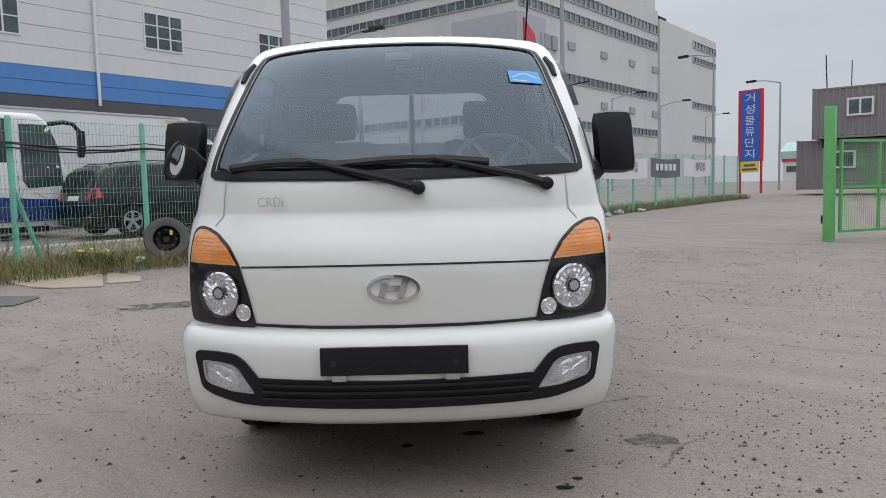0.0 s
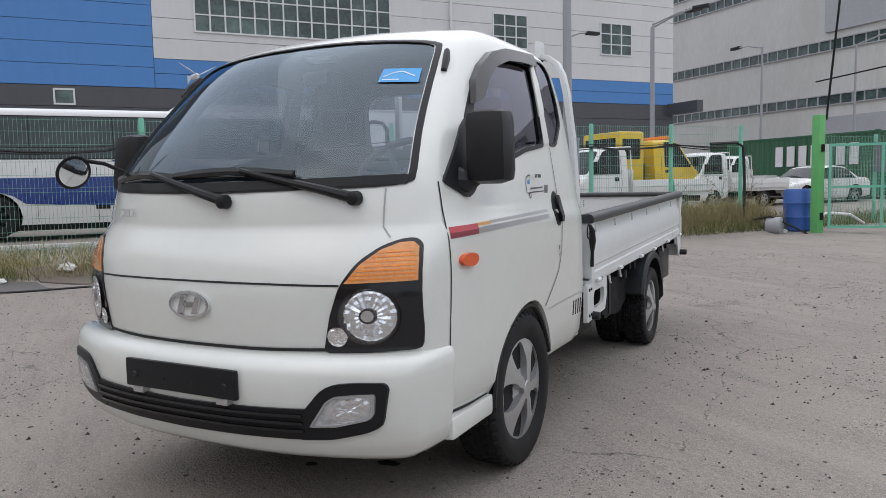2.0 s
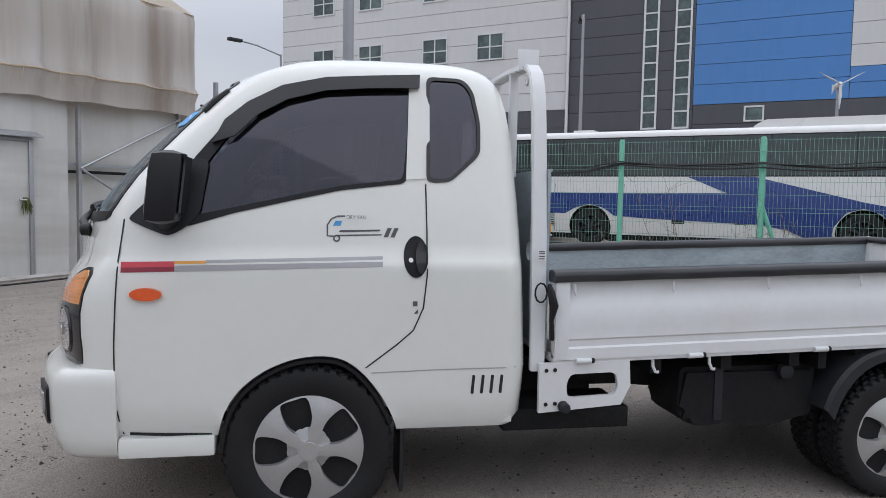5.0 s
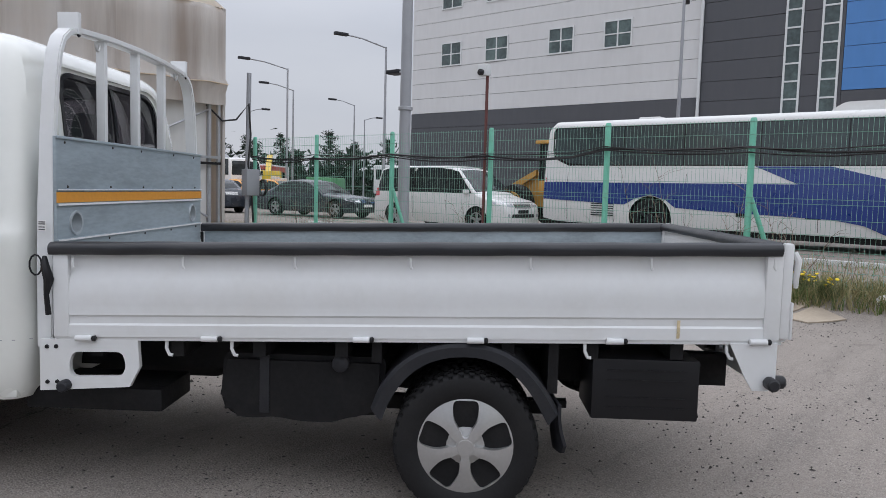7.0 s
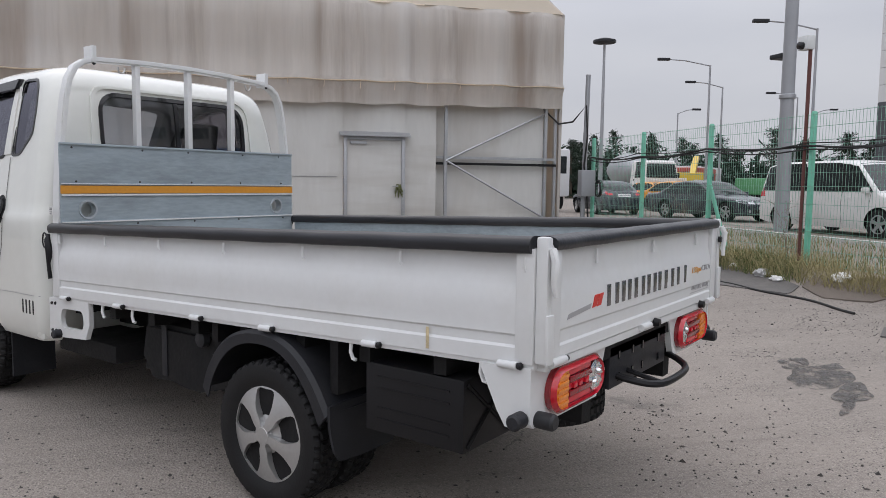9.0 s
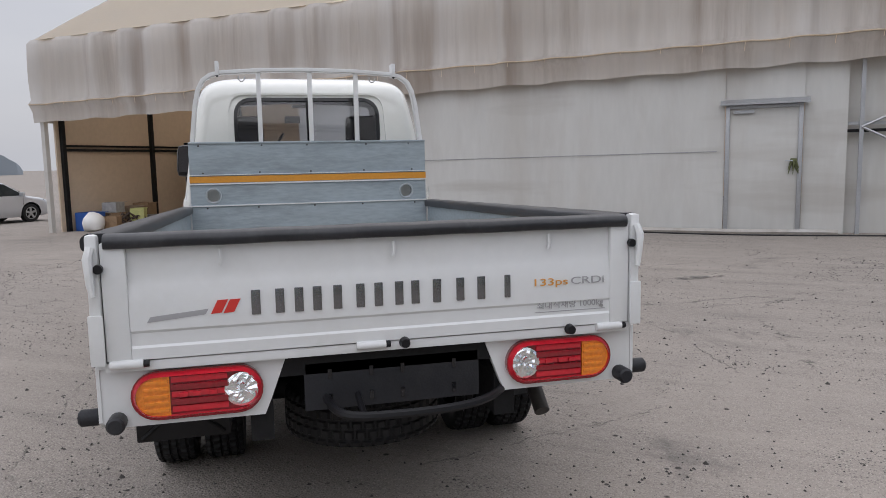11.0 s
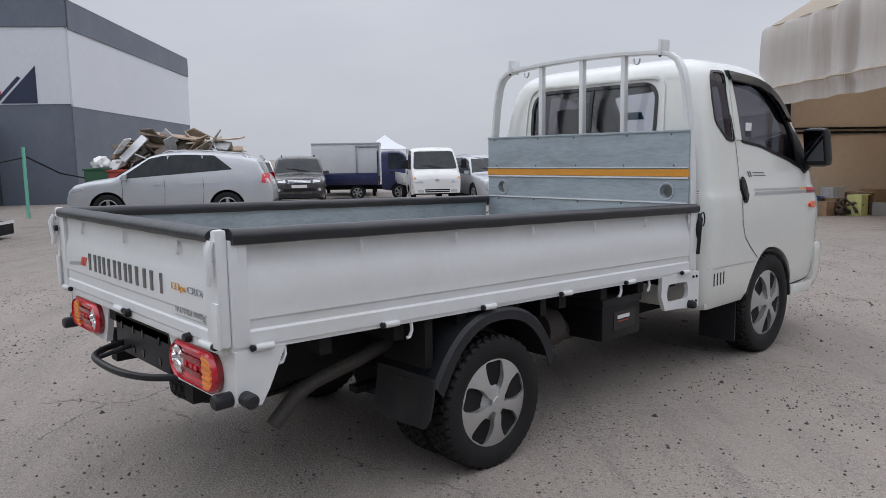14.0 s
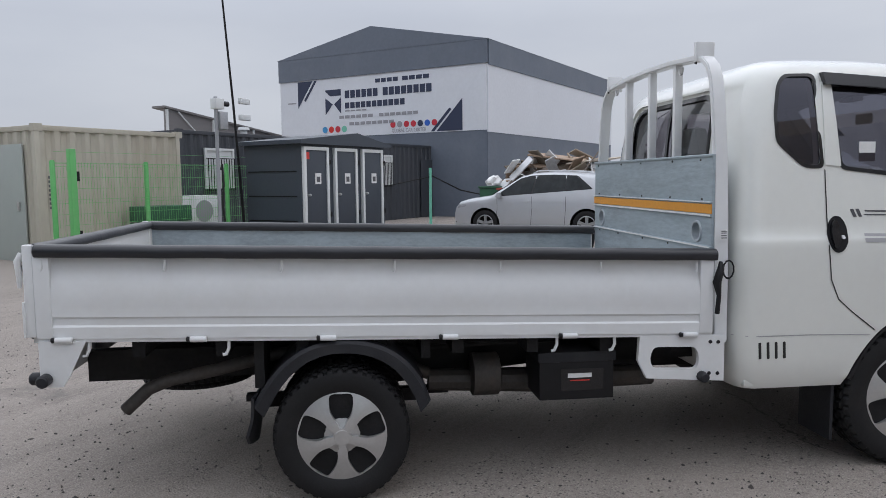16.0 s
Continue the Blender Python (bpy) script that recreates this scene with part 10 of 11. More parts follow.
# white cargo-box lorry with wind deflector
lorry = thing("box_lorry", ground_at(-21.85, 14.15, 180), "white box lorry with wind deflector, parked behind the coach", "lorry", "vehicles behind the fence")
cab(lorry, FLAT, 1.75, 2.3, 2.82, "car_white", 1.15, 0.45, low=0.45, belt=0.60, pane=(0.16, 0.66, 0.24, 0.66), lamp_z=0.27)
part("wind_deflector", prism(bmesh.new(), rounded([(0.45, 2.78), (1.62, 2.78), (1.68, 3.62), (1.5, 3.58), (1.1, 3.18)], 0.08, 3), "x", -0.95, 0.95), "car_white", lorry, "white wind deflector")
part("cargo_box", boxes((-1.22, 1.22, 1.95, 9.8, 1.0, 3.55), bevel=0.02), "boxwhite", lorry, "white panelled cargo box")
part("roof_edge", boxes((-1.24, 1.24, 1.94, 9.82, 3.50, 3.57), bevel=0.01), "car_silver", lorry, "aluminium roof edge")
for s in (-1, 1):
    part("corner_post", boxes((s * 1.215 - 0.02, s * 1.215 + 0.02, 1.93, 2.10, 1.0, 3.55), bevel=0.008), "car_silver", lorry)
    part("marker_strip", boxes((s * 1.228 - 0.006, s * 1.228 + 0.006, 2.15, 2.45, 3.38, 3.44)), "signyellow", lorry, "yellow marker")
    part("lower_rail", boxes((s * 1.20 - 0.04, s * 1.20 + 0.04, 1.95, 9.8, 0.94, 1.06), bevel=0.01), "galv_grey", lorry)
    part("lower_marker", boxes((s * 1.245 - 0.006, s * 1.245 + 0.006, 8.4, 9.7, 1.08, 1.16)), "signyellow", lorry, "yellow marker")
    part("side_guard", boxes((s * 1.1 - 0.02, s * 1.1 + 0.02, 2.6, 6.6, 0.5, 0.62), bevel=0.008), "galv_grey", lorry)
    part("chassis_rail", boxes((s * 0.42 - 0.05, s * 0.42 + 0.05, 1.5, 9.6, 0.66, 0.94)), "under", lorry)
    for y in (7.6,):
        car_wheel(lorry, s * 1.0, y, 0.45, 0.28, s, spokes=6)
    part("fuel_tank", lathe(bmesh.new(), [(0, 0.0), (0, 0.28), (0.9, 0.28), (0.9, 0.0)], (s * 0.85, 3.0, 0.62), "y", 16), "softplastic", lorry)

# yellow tow truck
tow = thing("tow_truck", ground_at(-17.0, 18.0, 180), "yellow tow truck with dark windows behind the fence", "truck", "vehicles behind the fence")
cab(tow, CAB, 2.1, 1.95, 2.38, "towyellow", 1.15, 0.38, belt=0.60, pane=(0.28, 0.80, 0.52, 0.80), lamp_z=0.38)
part("crew_box", boxes((-0.97, 0.97, 2.55, 3.55, 0.75, 2.60), bevel=0.10), "towyellow", tow, "yellow rear cabin")
for s in (-1, 1):
    part("cabin_window", boxes((s * 0.972 - 0.006, s * 0.972 + 0.006, 2.72, 3.42, 1.72, 2.36), bevel=0.003), "carglass", tow)
    part("chassis_rail", boxes((s * 0.4 - 0.05, s * 0.4 + 0.05, 1.8, 5.4, 0.55, 0.75)), "under", tow)
    part("deck_side", boxes((s * 0.92 - 0.05, s * 0.92 + 0.05, 3.6, 5.4, 0.78, 1.10), bevel=0.02), "towyellow", tow)
    car_wheel(tow, s * 0.80, 4.4, 0.38, 0.25, s, spokes=6)
    part("boom_stay", tube(bmesh.new(), [(s * 0.3, 3.7, 0.8), (s * 0.3, 4.4, 1.6), (s * 0.25, 5.3, 1.3)], 0.05, 6), "towyellow", tow)
part("cabin_screen", boxes((-0.8, 0.8, 3.548, 3.556, 1.7, 2.4), bevel=0.003), "carglass", tow)
part("light_bar", boxes((-0.6, 0.6, 1.15, 1.35, 2.38, 2.5), bevel=0.03), "amber", tow, "amber light bar")
part("winch_box", boxes((-0.5, 0.5, 2.15, 2.5, 0.75, 1.6), bevel=0.02), "under", tow)

# wheel loader
loader = thing("wheel_loader", ground_at(-21.2, -7.6, -8), "yellow wheel loader with black cab, behind the coach", "loader", "vehicles behind the fence")
part("engine_hood", prism(bmesh.new(), rounded([(1.0, 1.05), (3.0, 0.95), (3.1, 2.05), (1.05, 2.25)], 0.10, 3), "x", -0.75, 0.75), "machine", loader, "yellow engine hood")
part("counterweight", boxes((-1.0, 1.0, 2.75, 3.35, 0.65, 1.35), bevel=0.08), "machine", loader)
part("front_frame", prism(bmesh.new(), [(-1.9, 0.7), (-0.4, 0.7), (-0.4, 1.6), (-0.9, 1.9), (-1.6, 1.3)], "x", -0.45, 0.45), "machine", loader)
part("cab_glass", boxes((-0.68, 0.68, -0.42, 0.92, 1.55, 2.80), bevel=0.03), "carglass", loader, "dark cab glazing")
part("cab_base", boxes((-0.75, 0.75, -0.45, 0.95, 1.15, 1.58), bevel=0.03), "machine", loader)
part("cab_roof", boxes((-0.82, 0.82, -0.6, 1.05, 2.80, 2.92), bevel=0.04), "machine", loader)
for s in (-1, 1):
    for y in (-0.43, 0.2, 0.92):
        part("cab_post", boxes((s * 0.69 - 0.035, s * 0.69 + 0.035, y - 0.035, y + 0.035, 1.55, 2.82)), "plastic", loader)
    part("lift_arm", prism(bmesh.new(), [(-0.7, 1.75), (-0.7, 1.95), (-2.0, 1.35), (-2.9, 0.62), (-2.9, 0.42), (-2.1, 1.05)], "x", s * 0.55 - 0.06, s * 0.55 + 0.06), "machine", loader)
    part("fender", boxes((s * 1.0 - 0.25, s * 1.0 + 0.25, 1.1, 2.6, 1.55, 1.62), bevel=0.02), "machine", loader)
    part("hood_stripe", boxes((s * 0.752 - 0.004, s * 0.752 + 0.004, 1.3, 2.6, 1.72, 1.92)), "plastic", loader, "black stripe with pale marks")
    part("stripe_mark", boxes((s * 0.758 - 0.003, s * 0.758 + 0.003, 1.5, 2.15, 1.77, 1.87)), "paper", loader)
    for y in (-1.25, 1.75):
        car_wheel(loader, s * 0.98, y, 0.72, 0.5, s, "machine", 6)
part("bucket", prism(bmesh.new(), [(-2.85, 0.95), (-2.75, 0.6), (-2.95, 0.12), (-3.9, 0.08), (-3.9, 0.14), (-3.05, 0.2), (-2.9, 0.6), (-3.2, 1.15), (-3.25, 1.12)], "x", -1.3, 1.3), "machine", loader, "worn steel bucket")
part("exhaust", tube(bmesh.new(), [(0.3, 2.0, 2.1), (0.3, 2.0, 2.7)], 0.05, 8), "plastic", loader)

# things far back in the lot
mixer = thing("mixer_lorry", at(-26.6, -33.2, 0.1, 178), "white concrete mixer lorry far back in the lot", "lorry", "far vehicles")
cab(mixer, FLAT, 1.9, 2.4, 2.8, "car_white", 1.3, 0.5, low=0.5, belt=0.6, pane=(0.16, 0.7, 0.24, 0.7), lamp_z=0.27)
part("drum", lathe(bmesh.new(), [(0, 0.5), (0.5, 0.95), (1.6, 1.15), (2.8, 1.0), (4.0, 0.5)], (0, 2.6, 2.25), "y", 20), "galv", mixer, "grey mixing drum")
part("frame", boxes((-0.5, 0.5, 1.6, 7.2, 0.7, 1.1)), "under", mixer)
for s in (-1, 1):
    for y in (4.6, 5.9):
        car_wheel(mixer, s * 1.0, y, 0.5, 0.3, s, spokes=6)
for u, v, turn, paint, L, H, name, lab in ((-35, -44, 130, "farred", 6.0, 2.7, "site_lorry", "red tipper lorry far back in the lot"), (-39.5, -41.5, 120, "fargreen", 3.4, 1.9, "skip", "green steel skip far back in the lot"),
                                           (-44.5, -38.5, 128, "boxwhite", 11.0, 3.1, "box_trailer", "long white box trailer far back in the lot"), (-36.5, -46.5, 128, "boxwhite", 8.0, 2.9, "box_trailer", "white box trailer with teal edge far back"), (-15.6, -25.6, 178, "boxwhite", 6.0, 2.9, "minibus", "white minibus far along the fence")):
    r = thing(name, at(u, v, 0.1, turn), lab, "lorry", "far vehicles")
    part("body", boxes((-1.2, 1.2, 0, L, 0.65, H), bevel=0.12), paint, r)
    part("frame", boxes((-0.9, 0.9, 0.2, L - 0.2, 0.4, 0.66)), "under", r)
    for s in (-1, 1):
        if name != "skip":
            part("window_band", boxes((s * 1.203 - 0.004, s * 1.203 + 0.004, 0.3, L * (0.9 if name in ("minibus", "site_lorry") else 0.12), H * 0.62, H * 0.84)), "carglass", r)
            for y in (1.0, L - 1.3):
                car_wheel(r, s * 1.02, y, 0.42, 0.26, s, spokes=6)
        else:
            part("skip_rib", boxes((s * 1.24 - 0.04, s * 1.24 + 0.04, 0.8, 0.9, 0.65, H)), paint, r)
    if name == "skip":
        part("foot", boxes((-1.0, 1.0, 0.3, 3.0, 0.0, 0.42)), "under", r)
    else:
        part("front_screen", boxes((-1.0, 1.0, -0.006, 0.002, H * 0.6, H * 0.88)), "carglass", r)
digger = thing("digger_arm", at(-33.5, -40.5, 0.1, 140), "yellow digger with raised boom far back in the lot", "digger", "far vehicles")
part("boom", prism(bmesh.new(), [(0, 1.2), (2.6, 3.0), (4.2, 3.6), (4.4, 3.3), (2.9, 2.6), (0.4, 1.0)], "x", -0.2, 0.2), "towyellow", digger)
part("upper_body", boxes((-1.1, 1.1, -2.0, 0.6, 0.9, 2.2), bevel=0.1), "towyellow", digger)
part("tracks", boxes((-1.3, 1.3, -2.2, 1.2, 0.0, 0.85), bevel=0.2), "under", digger)

# white box cabin and pointed tent on the open side
cabin = thing("box_cabin", ground_at(28.5, 3.18, 90), "white panel box cabin with framed door, behind the navy truck", "cabin")
part("body", boxes((0.0, 2.95, -2.4, 2.4, 0.9, 2.32), bevel=0.02), "boxwhite", cabin)
part("body_base", boxes((0.05, 2.9, -2.3, 2.3, 0.55, 0.9)), "under", cabin)
part("top_trim", boxes((-0.02, 2.97, -2.42, 2.42, 2.28, 2.36), bevel=0.01), "car_silver", cabin)
for x in (0.08, 1.02):
    part("door_frame", boxes((x - 0.04, x + 0.04, 2.40, 2.44, 0.95, 2.2), bevel=0.008), "galv", cabin)
part("door_lintel", boxes((0.04, 1.06, 2.40, 2.44, 2.16, 2.24), bevel=0.008), "galv", cabin)
for x, y in ((0.3, -1.8), (0.3, 1.8), (2.6, -1.8), (2.6, 1.8)):
    part("leg", boxes((x - 0.08, x + 0.08, y - 0.08, y + 0.08, 0.0, 0.56)), "under", cabin)
gaz = thing("canopy_tent", ground_at(55.0, 3.0, 0) @ Matrix.Scale(1.12, 4), "white pointed canopy tent beyond the parked trucks", "tent")
rf = bmesh.new()
ring = [rf.verts.new((x, y, 2.3)) for x, y in ((-1.7, -1.7), (1.7, -1.7), (1.7, 1.7), (-1.7, 1.7))]
midr = [rf.verts.new((x, y, 2.75)) for x, y in ((-0.8, -0.8), (0.8, -0.8), (0.8, 0.8), (-0.8, 0.8))]
tip = rf.verts.new((0, 0, 3.35))
for k in range(4):
    rf.faces.new((ring[k], ring[(k + 1) % 4], midr[(k + 1) % 4], midr[k]))
    rf.faces.new((midr[k], midr[(k + 1) % 4], tip))
rf.faces.new(ring[::-1])
part("roof", rf, "tent_white", gaz, "white pointed fabric roof")
for x in (-1.65, 1.65):
    for y in (-1.65, 1.65):
        part("pole", tube(bmesh.new(), [(x, y, 0), (x, y, 2.31)], 0.03, 8), "galv", gaz)

# steel gantry frames beyond the cars
gan = thing("steel_gantry", ground_at(38.3, -6.6, 8), "grey steel lattice gantry beyond the parked cars", "gantry")
for y in (-1.1, 1.1):
    part("column", boxes((-0.12, 0.12, y - 0.12, y + 0.12, 0.0, 3.0), bevel=0.01), "galv_grey", gan)
for z in (2.15, 2.75):
    part("beam", boxes((-0.1, 0.1, -1.5, 1.5, z, z + 0.13), bevel=0.01), "galv_grey", gan)
for k in range(6):
    y = -1.05 + k * 0.35
    part("brace", tube(bmesh.new(), [(0, y, 2.25), (0, y + 0.35 * (1 if k % 2 else 1), 2.8 if k % 2 else 2.78)], 0.035, 5), "galv_grey", gan)
low = thing("low_gantry", ground_at(36.8, -10.0, 8), "low grey steel gantry beyond the parked cars", "frame")
for y in (-1.6, 0.0, 1.6):
    part("post", boxes((-0.08, 0.08, y - 0.08, y + 0.08, 0.0, 2.1)), "galv_grey", low)
part("top_beam", boxes((-0.15, 0.15, -1.8, 1.8, 2.0, 2.2), bevel=0.01), "galv_grey", low)

# ---------------------------------------------------------------- verge, weeds, litter and scrap
random.seed(11)


def raw(name, verts, faces, material, m, label, category, kind="", group=""):
    me = bpy.data.meshes.new(name)
    me.from_pydata(verts, [], faces)
    me.materials.append(M[material])
    ob = new(name, me)
    ob.matrix_basis = m
    return tagged(ob, label, category, group, kind)


def blades(n, spot, height, width, lean):
    verts, faces = [], []
    for _ in range(n):
        p = spot()
        if p is None:
            continue
        u, v = p
        z = ground_height(u, v) - 0.01
        h = random.uniform(*height)
        a, b = random.uniform(0, 2 * math.pi), random.uniform(0, 2 * math.pi)
        w = random.uniform(*width)
        l = h * random.uniform(*lean)
        dx, dy = math.cos(a) * w, math.sin(a) * w
        lx, ly = math.cos(b) * l, math.sin(b) * l
        i = len(verts)
        verts += [(u - dx, v - dy, z), (u + dx, v + dy, z), (u - dx * 0.7 + lx * 0.35, v - dy * 0.7 + ly * 0.35, z + h * 0.55), (u + dx * 0.7 + lx * 0.35, v + dy * 0.7 + ly * 0.35, z + h * 0.55), (u + lx, v + ly, z + h * random.uniform(0.8, 1.0))]
        faces += [(i, i + 1, i + 3, i + 2), (i + 2, i + 3, i + 4)]
    return verts, faces


def verge_spot(seed, lo, front):
    def f():
        v = random.uniform(-10.5, 12.9)
        u = -8.35 - abs(random.gauss(0, 0.55)) if random.random() < front else random.uniform(-14.0, -9.2)
        edge = -8.25 - 0.18 * noise.noise((v * 0.9, 3.0, seed))
        if u > edge or noise.noise((u * 0.8, v * 0.55, seed)) < lo:
            return None
        return u, v
    return f


M["grass2"] = mat("fresh_green_grass", (0.085, 0.135, 0.028), 0.75, var=0.45, scale=1.6, fine=25, bump=0)
raw("dry_grass", *blades(30000, verge_spot(1.0, -0.25, 0.75), (0.10, 0.36), (0.002, 0.0055), (0.2, 1.1)), "drygrass", YARD, "dry straw-coloured grass along the fence verge", "grass", "stuff")
raw("green_grass", *blades(27000, verge_spot(7.0, -0.05, 0.7), (0.06, 0.26), (0.003, 0.008), (0.1, 0.9)), "grass", YARD, "dull green weeds along the fence verge", "grass", "stuff")
raw("fresh_grass", *blades(17000, verge_spot(3.0, 0.08, 0.75), (0.07, 0.24), (0.003, 0.007), (0.1, 0.8)), "grass2", YARD, "fresh green grass tufts along the verge", "grass", "stuff")


def tall_spot():
    u, v = -8.55 - abs(random.gauss(0, 0.6)), random.uniform(9.6, 13.1)
    return (u, v) if noise.noise((u * 1.1, v * 0.9, 5.0)) > -0.2 else None


raw("tall_dry_grass", *blades(6500, tall_spot, (0.3, 0.75), (0.002, 0.005), (0.15, 0.8)), "drygrass", YARD, "tall dry grass thicket at the fence's end", "grass", "stuff")


def road_spot():
    return -8.75 - abs(random.gauss(0, 0.9)), random.uniform(14.2, 36)


raw("roadside_grass", *blades(7000, road_spot, (0.1, 0.38), (0.004, 0.009), (0.2, 0.9)), "grass", YARD, "dull green weeds along the road fence", "grass", "stuff")
raw("roadside_dry_grass", *blades(5000, road_spot, (0.1, 0.34), (0.004, 0.008), (0.2, 1.0)), "drygrass", YARD, "dry grass along the road fence", "grass", "stuff")

# low kerb of the lot behind the fence
for k in range(13):
    solo("kerb_stone", boxes((-0.09, 0.09, 0.0, 1.98, 0.0, 0.14), bevel=0.015), "concrete", at(-14.25, -12.5 + 2.0 * k, 0.06), "pale concrete kerb stone along the lot's edge", "kerb", "kerb stones")


def shrub(u, v, h, n, seed, material="twig"):
    random.seed(seed)
    bm = bmesh.new()
    for k in range(n):
        a = random.uniform(0, 6.28)
        lean = random.uniform(0.08, 0.5)
        L = h * random.uniform(0.55, 1.0)
        p = Vector((0.04 * math.cos(a), 0.04 * math.sin(a), -0.03))
        d = Vector((math.cos(a) * lean, math.sin(a) * lean, 1)).normalized()
        pts = [p]
        for j in range(5):
            d = (d + Vector((random.uniform(-0.2, 0.2), random.uniform(-0.2, 0.2), random.uniform(-0.05, 0.1)))).normalized()
            p = p + d * (L / 5)
            pts.append(p)
        tube(bm, pts, [0.007, 0.006, 0.005, 0.004, 0.003, 0.002], 4)
        for j in range(1, 6):
            for q in range(2):
                b = random.uniform(0, 6.28)
                e = pts[j] + Vector((math.cos(b), math.sin(b), random.uniform(0.2, 0.9))) * (L * random.uniform(0.10, 0.24))
                mid2 = (pts[j] + e) / 2 + Vector((0, 0, 0.02))
                tube(bm, [pts[j], mid2, e], [0.003, 0.0024, 0.0015], 3)
    return solo("dry_shrub", bm, material, at(u, v, ground_height(u, v)), "leafless brown dry weed stalks against the fence", "shrub", "dry shrubs")


for k, (u, v, h, n) in enumerate(((-9.25, 1.12, 1.75, 4), (-9.2, 2.1, 1.35, 5), (-9.2, 2.8, 1.15, 5), (-9.3, -2.4, 1.1, 5), (-9.2, -6.0, 1.1, 7), (-9.3, -6.9, 0.9, 6), (-9.15, 0.2, 0.8, 5), (-9.1, 3.4, 0.7, 4), (-9.4, -4.6, 0.8, 5),
                                 (-9.4, 5.4, 0.9, 4), (-9.3, 7.4, 0.9, 4), (-9.6, 10.6, 1.2, 6), (-9.7, 12.3, 1.5, 7), (-10.0, 13.4, 1.8, 8), (-9.3, 14.8, 1.3, 7), (-11.5, -8.5, 1.0, 6), (-9.8, 15.9, 1.2, 6), (-8.9, 11.5, 0.8, 6))):
    shrub(u, v, h, n, 40 + k)


def flower_clump(u, v, n, seed):
    random.seed(seed)
    root = thing("flower_clump", at(u, v, ground_height(u, v)), "low green weed with small yellow flowers", "flower", "flower clumps")
    lv, lf = [], []
    for k in range(170):
        a, r = random.uniform(0, 6.28), abs(random.gauss(0, 0.16))
        b, h, w = random.uniform(0, 6.28), random.uniform(0.05, 0.22), 0.007
        x, y = r * math.cos(a), r * math.sin(a)
        i = len(lv)
        lv += [(x - w, y, 0), (x + w, y, 0), (x + w + 0.05 * math.cos(b), y + 0.05 * math.sin(b), h), (x - w + 0.05 * math.cos(b), y + 0.05 * math.sin(b), h), (x + 0.09 * math.cos(b), y + 0.09 * math.sin(b), h * 1.1)]
        lf += [(i, i + 1, i + 2, i + 3), (i + 3, i + 2, i + 4)]
    me = bpy.data.meshes.new("leaves")
    me.from_pydata(lv, [], lf)
    me.materials.append(M["grass2"])
    lo = new("leaves", me)
    lo.parent = root
    fm = None
    for k in range(n):
        a, r = random.uniform(0, 6.28), abs(random.gauss(0, 0.15))
        if fm is None:
            bm = lathe(bmesh.new(), [(0, 0.004), (0.006, 0.018), (0.012, 0.019), (0.016, 0.006), (0.016, 0.0)], (0, 0, 0), "z", 9)
            fm = finish(bm, "blossom", "yellowflower")
        fo = new("blossom", fm)
        fo.parent = root
        fo.matrix_basis = pose(r * math.cos(a), r * math.sin(a), random.uniform(0.13, 0.27), random.uniform(-40, 40), random.uniform(-40, 40), 0) @ Matrix.Scale(random.uniform(0.8, 1.3), 4)


flower_clump(-8.72, 3.05, 16, 3)
flower_clump(-8.60, 3.32, 9, 4)


def ragged(cx, cy, rx, ry, n=22, rough=0.3, seed=0):
    return [(cx + rx * math.cos(6.2832 * k / n) * (1 + rough * noise.noise((math.cos(6.2832 * k / n) * 1.6, math.sin(6.2832 * k / n) * 1.6, seed))), cy + ry * math.sin(6.2832 * k / n) * (1 + rough * noise.noise((math.cos(6.2832 * k / n) * 1.6, math.sin(6.2832 * k / n) * 1.6, seed + 9)))) for k in range(n)]


def sheet_on_ground(name, poly, material, label, category, h=0.012, lift=0.0, world_frame=False):
    """A flat piece lying on the ground, following its rise."""
    bm = bmesh.new()
    bm.faces.new([bm.verts.new((p[0], p[1], 0)) for p in poly])
    xs, ys = [p[0] for p in poly], [p[1] for p in poly]
    for lo, hi, k in ((min(xs), max(xs), 0), (min(ys), max(ys), 1)):
        n = int((hi - lo) / 0.25)
        for i in range(1, n + 1):
            c = lo + (hi - lo) * i / (n + 1)
            bmesh.ops.bisect_plane(bm, geom=bm.verts[:] + bm.edges[:] + bm.faces[:], plane_co=(c, c, 0), plane_no=((1, 0, 0), (0, 1, 0))[k])
    for v in bm.verts:
        u, w = (0.788 * v.co.x - 0.616 * v.co.y, 0.616 * v.co.x + 0.788 * v.co.y) if world_frame else (v.co.x, v.co.y)
        v.co.z = ground_height(u, w) + lift + 0.003
    g = bmesh.ops.extrude_face_region(bm, geom=bm.faces[:])
    for e in g["geom"]:
        if isinstance(e, bmesh.types.BMVert):
            e.co.z += h
    return solo(name, bm, material, Matrix.Identity(4) if world_frame else YARD, label, category)


M["cardboard"] = mat("flattened_cardboard", (0.40, 0.335, 0.26), 0.8, var=0.12, scale=3, fine=30, bump=0.06, dirt=(0.25, 0.21, 0.17), dirt_amount=0.5)
M["matgrey"] = mat("grey_floor_mat", (0.12, 0.113, 0.108), 0.85, var=0.2, scale=4, fine=60, bump=0.2, dirt=(0.20, 0.18, 0.16), dirt_amount=0.5)
M["carpet"] = mat("brown_dirty_carpet", (0.15, 0.125, 0.105), 0.95, var=0.25, scale=3, fine=90, bump=0.3, dirt=(0.14, 0.12, 0.10), dirt_amount=0.6)
sheet_on_ground("cardboard_sheet", [(-8.42, 1.95), (-8.90, 2.35), (-8.78, 2.9), (-8.45, 3.2), (-7.62, 2.78), (-8.0, 2.42)], "cardboard", "flattened pale cardboard sheet on the ground", "cardboard", 0.014)
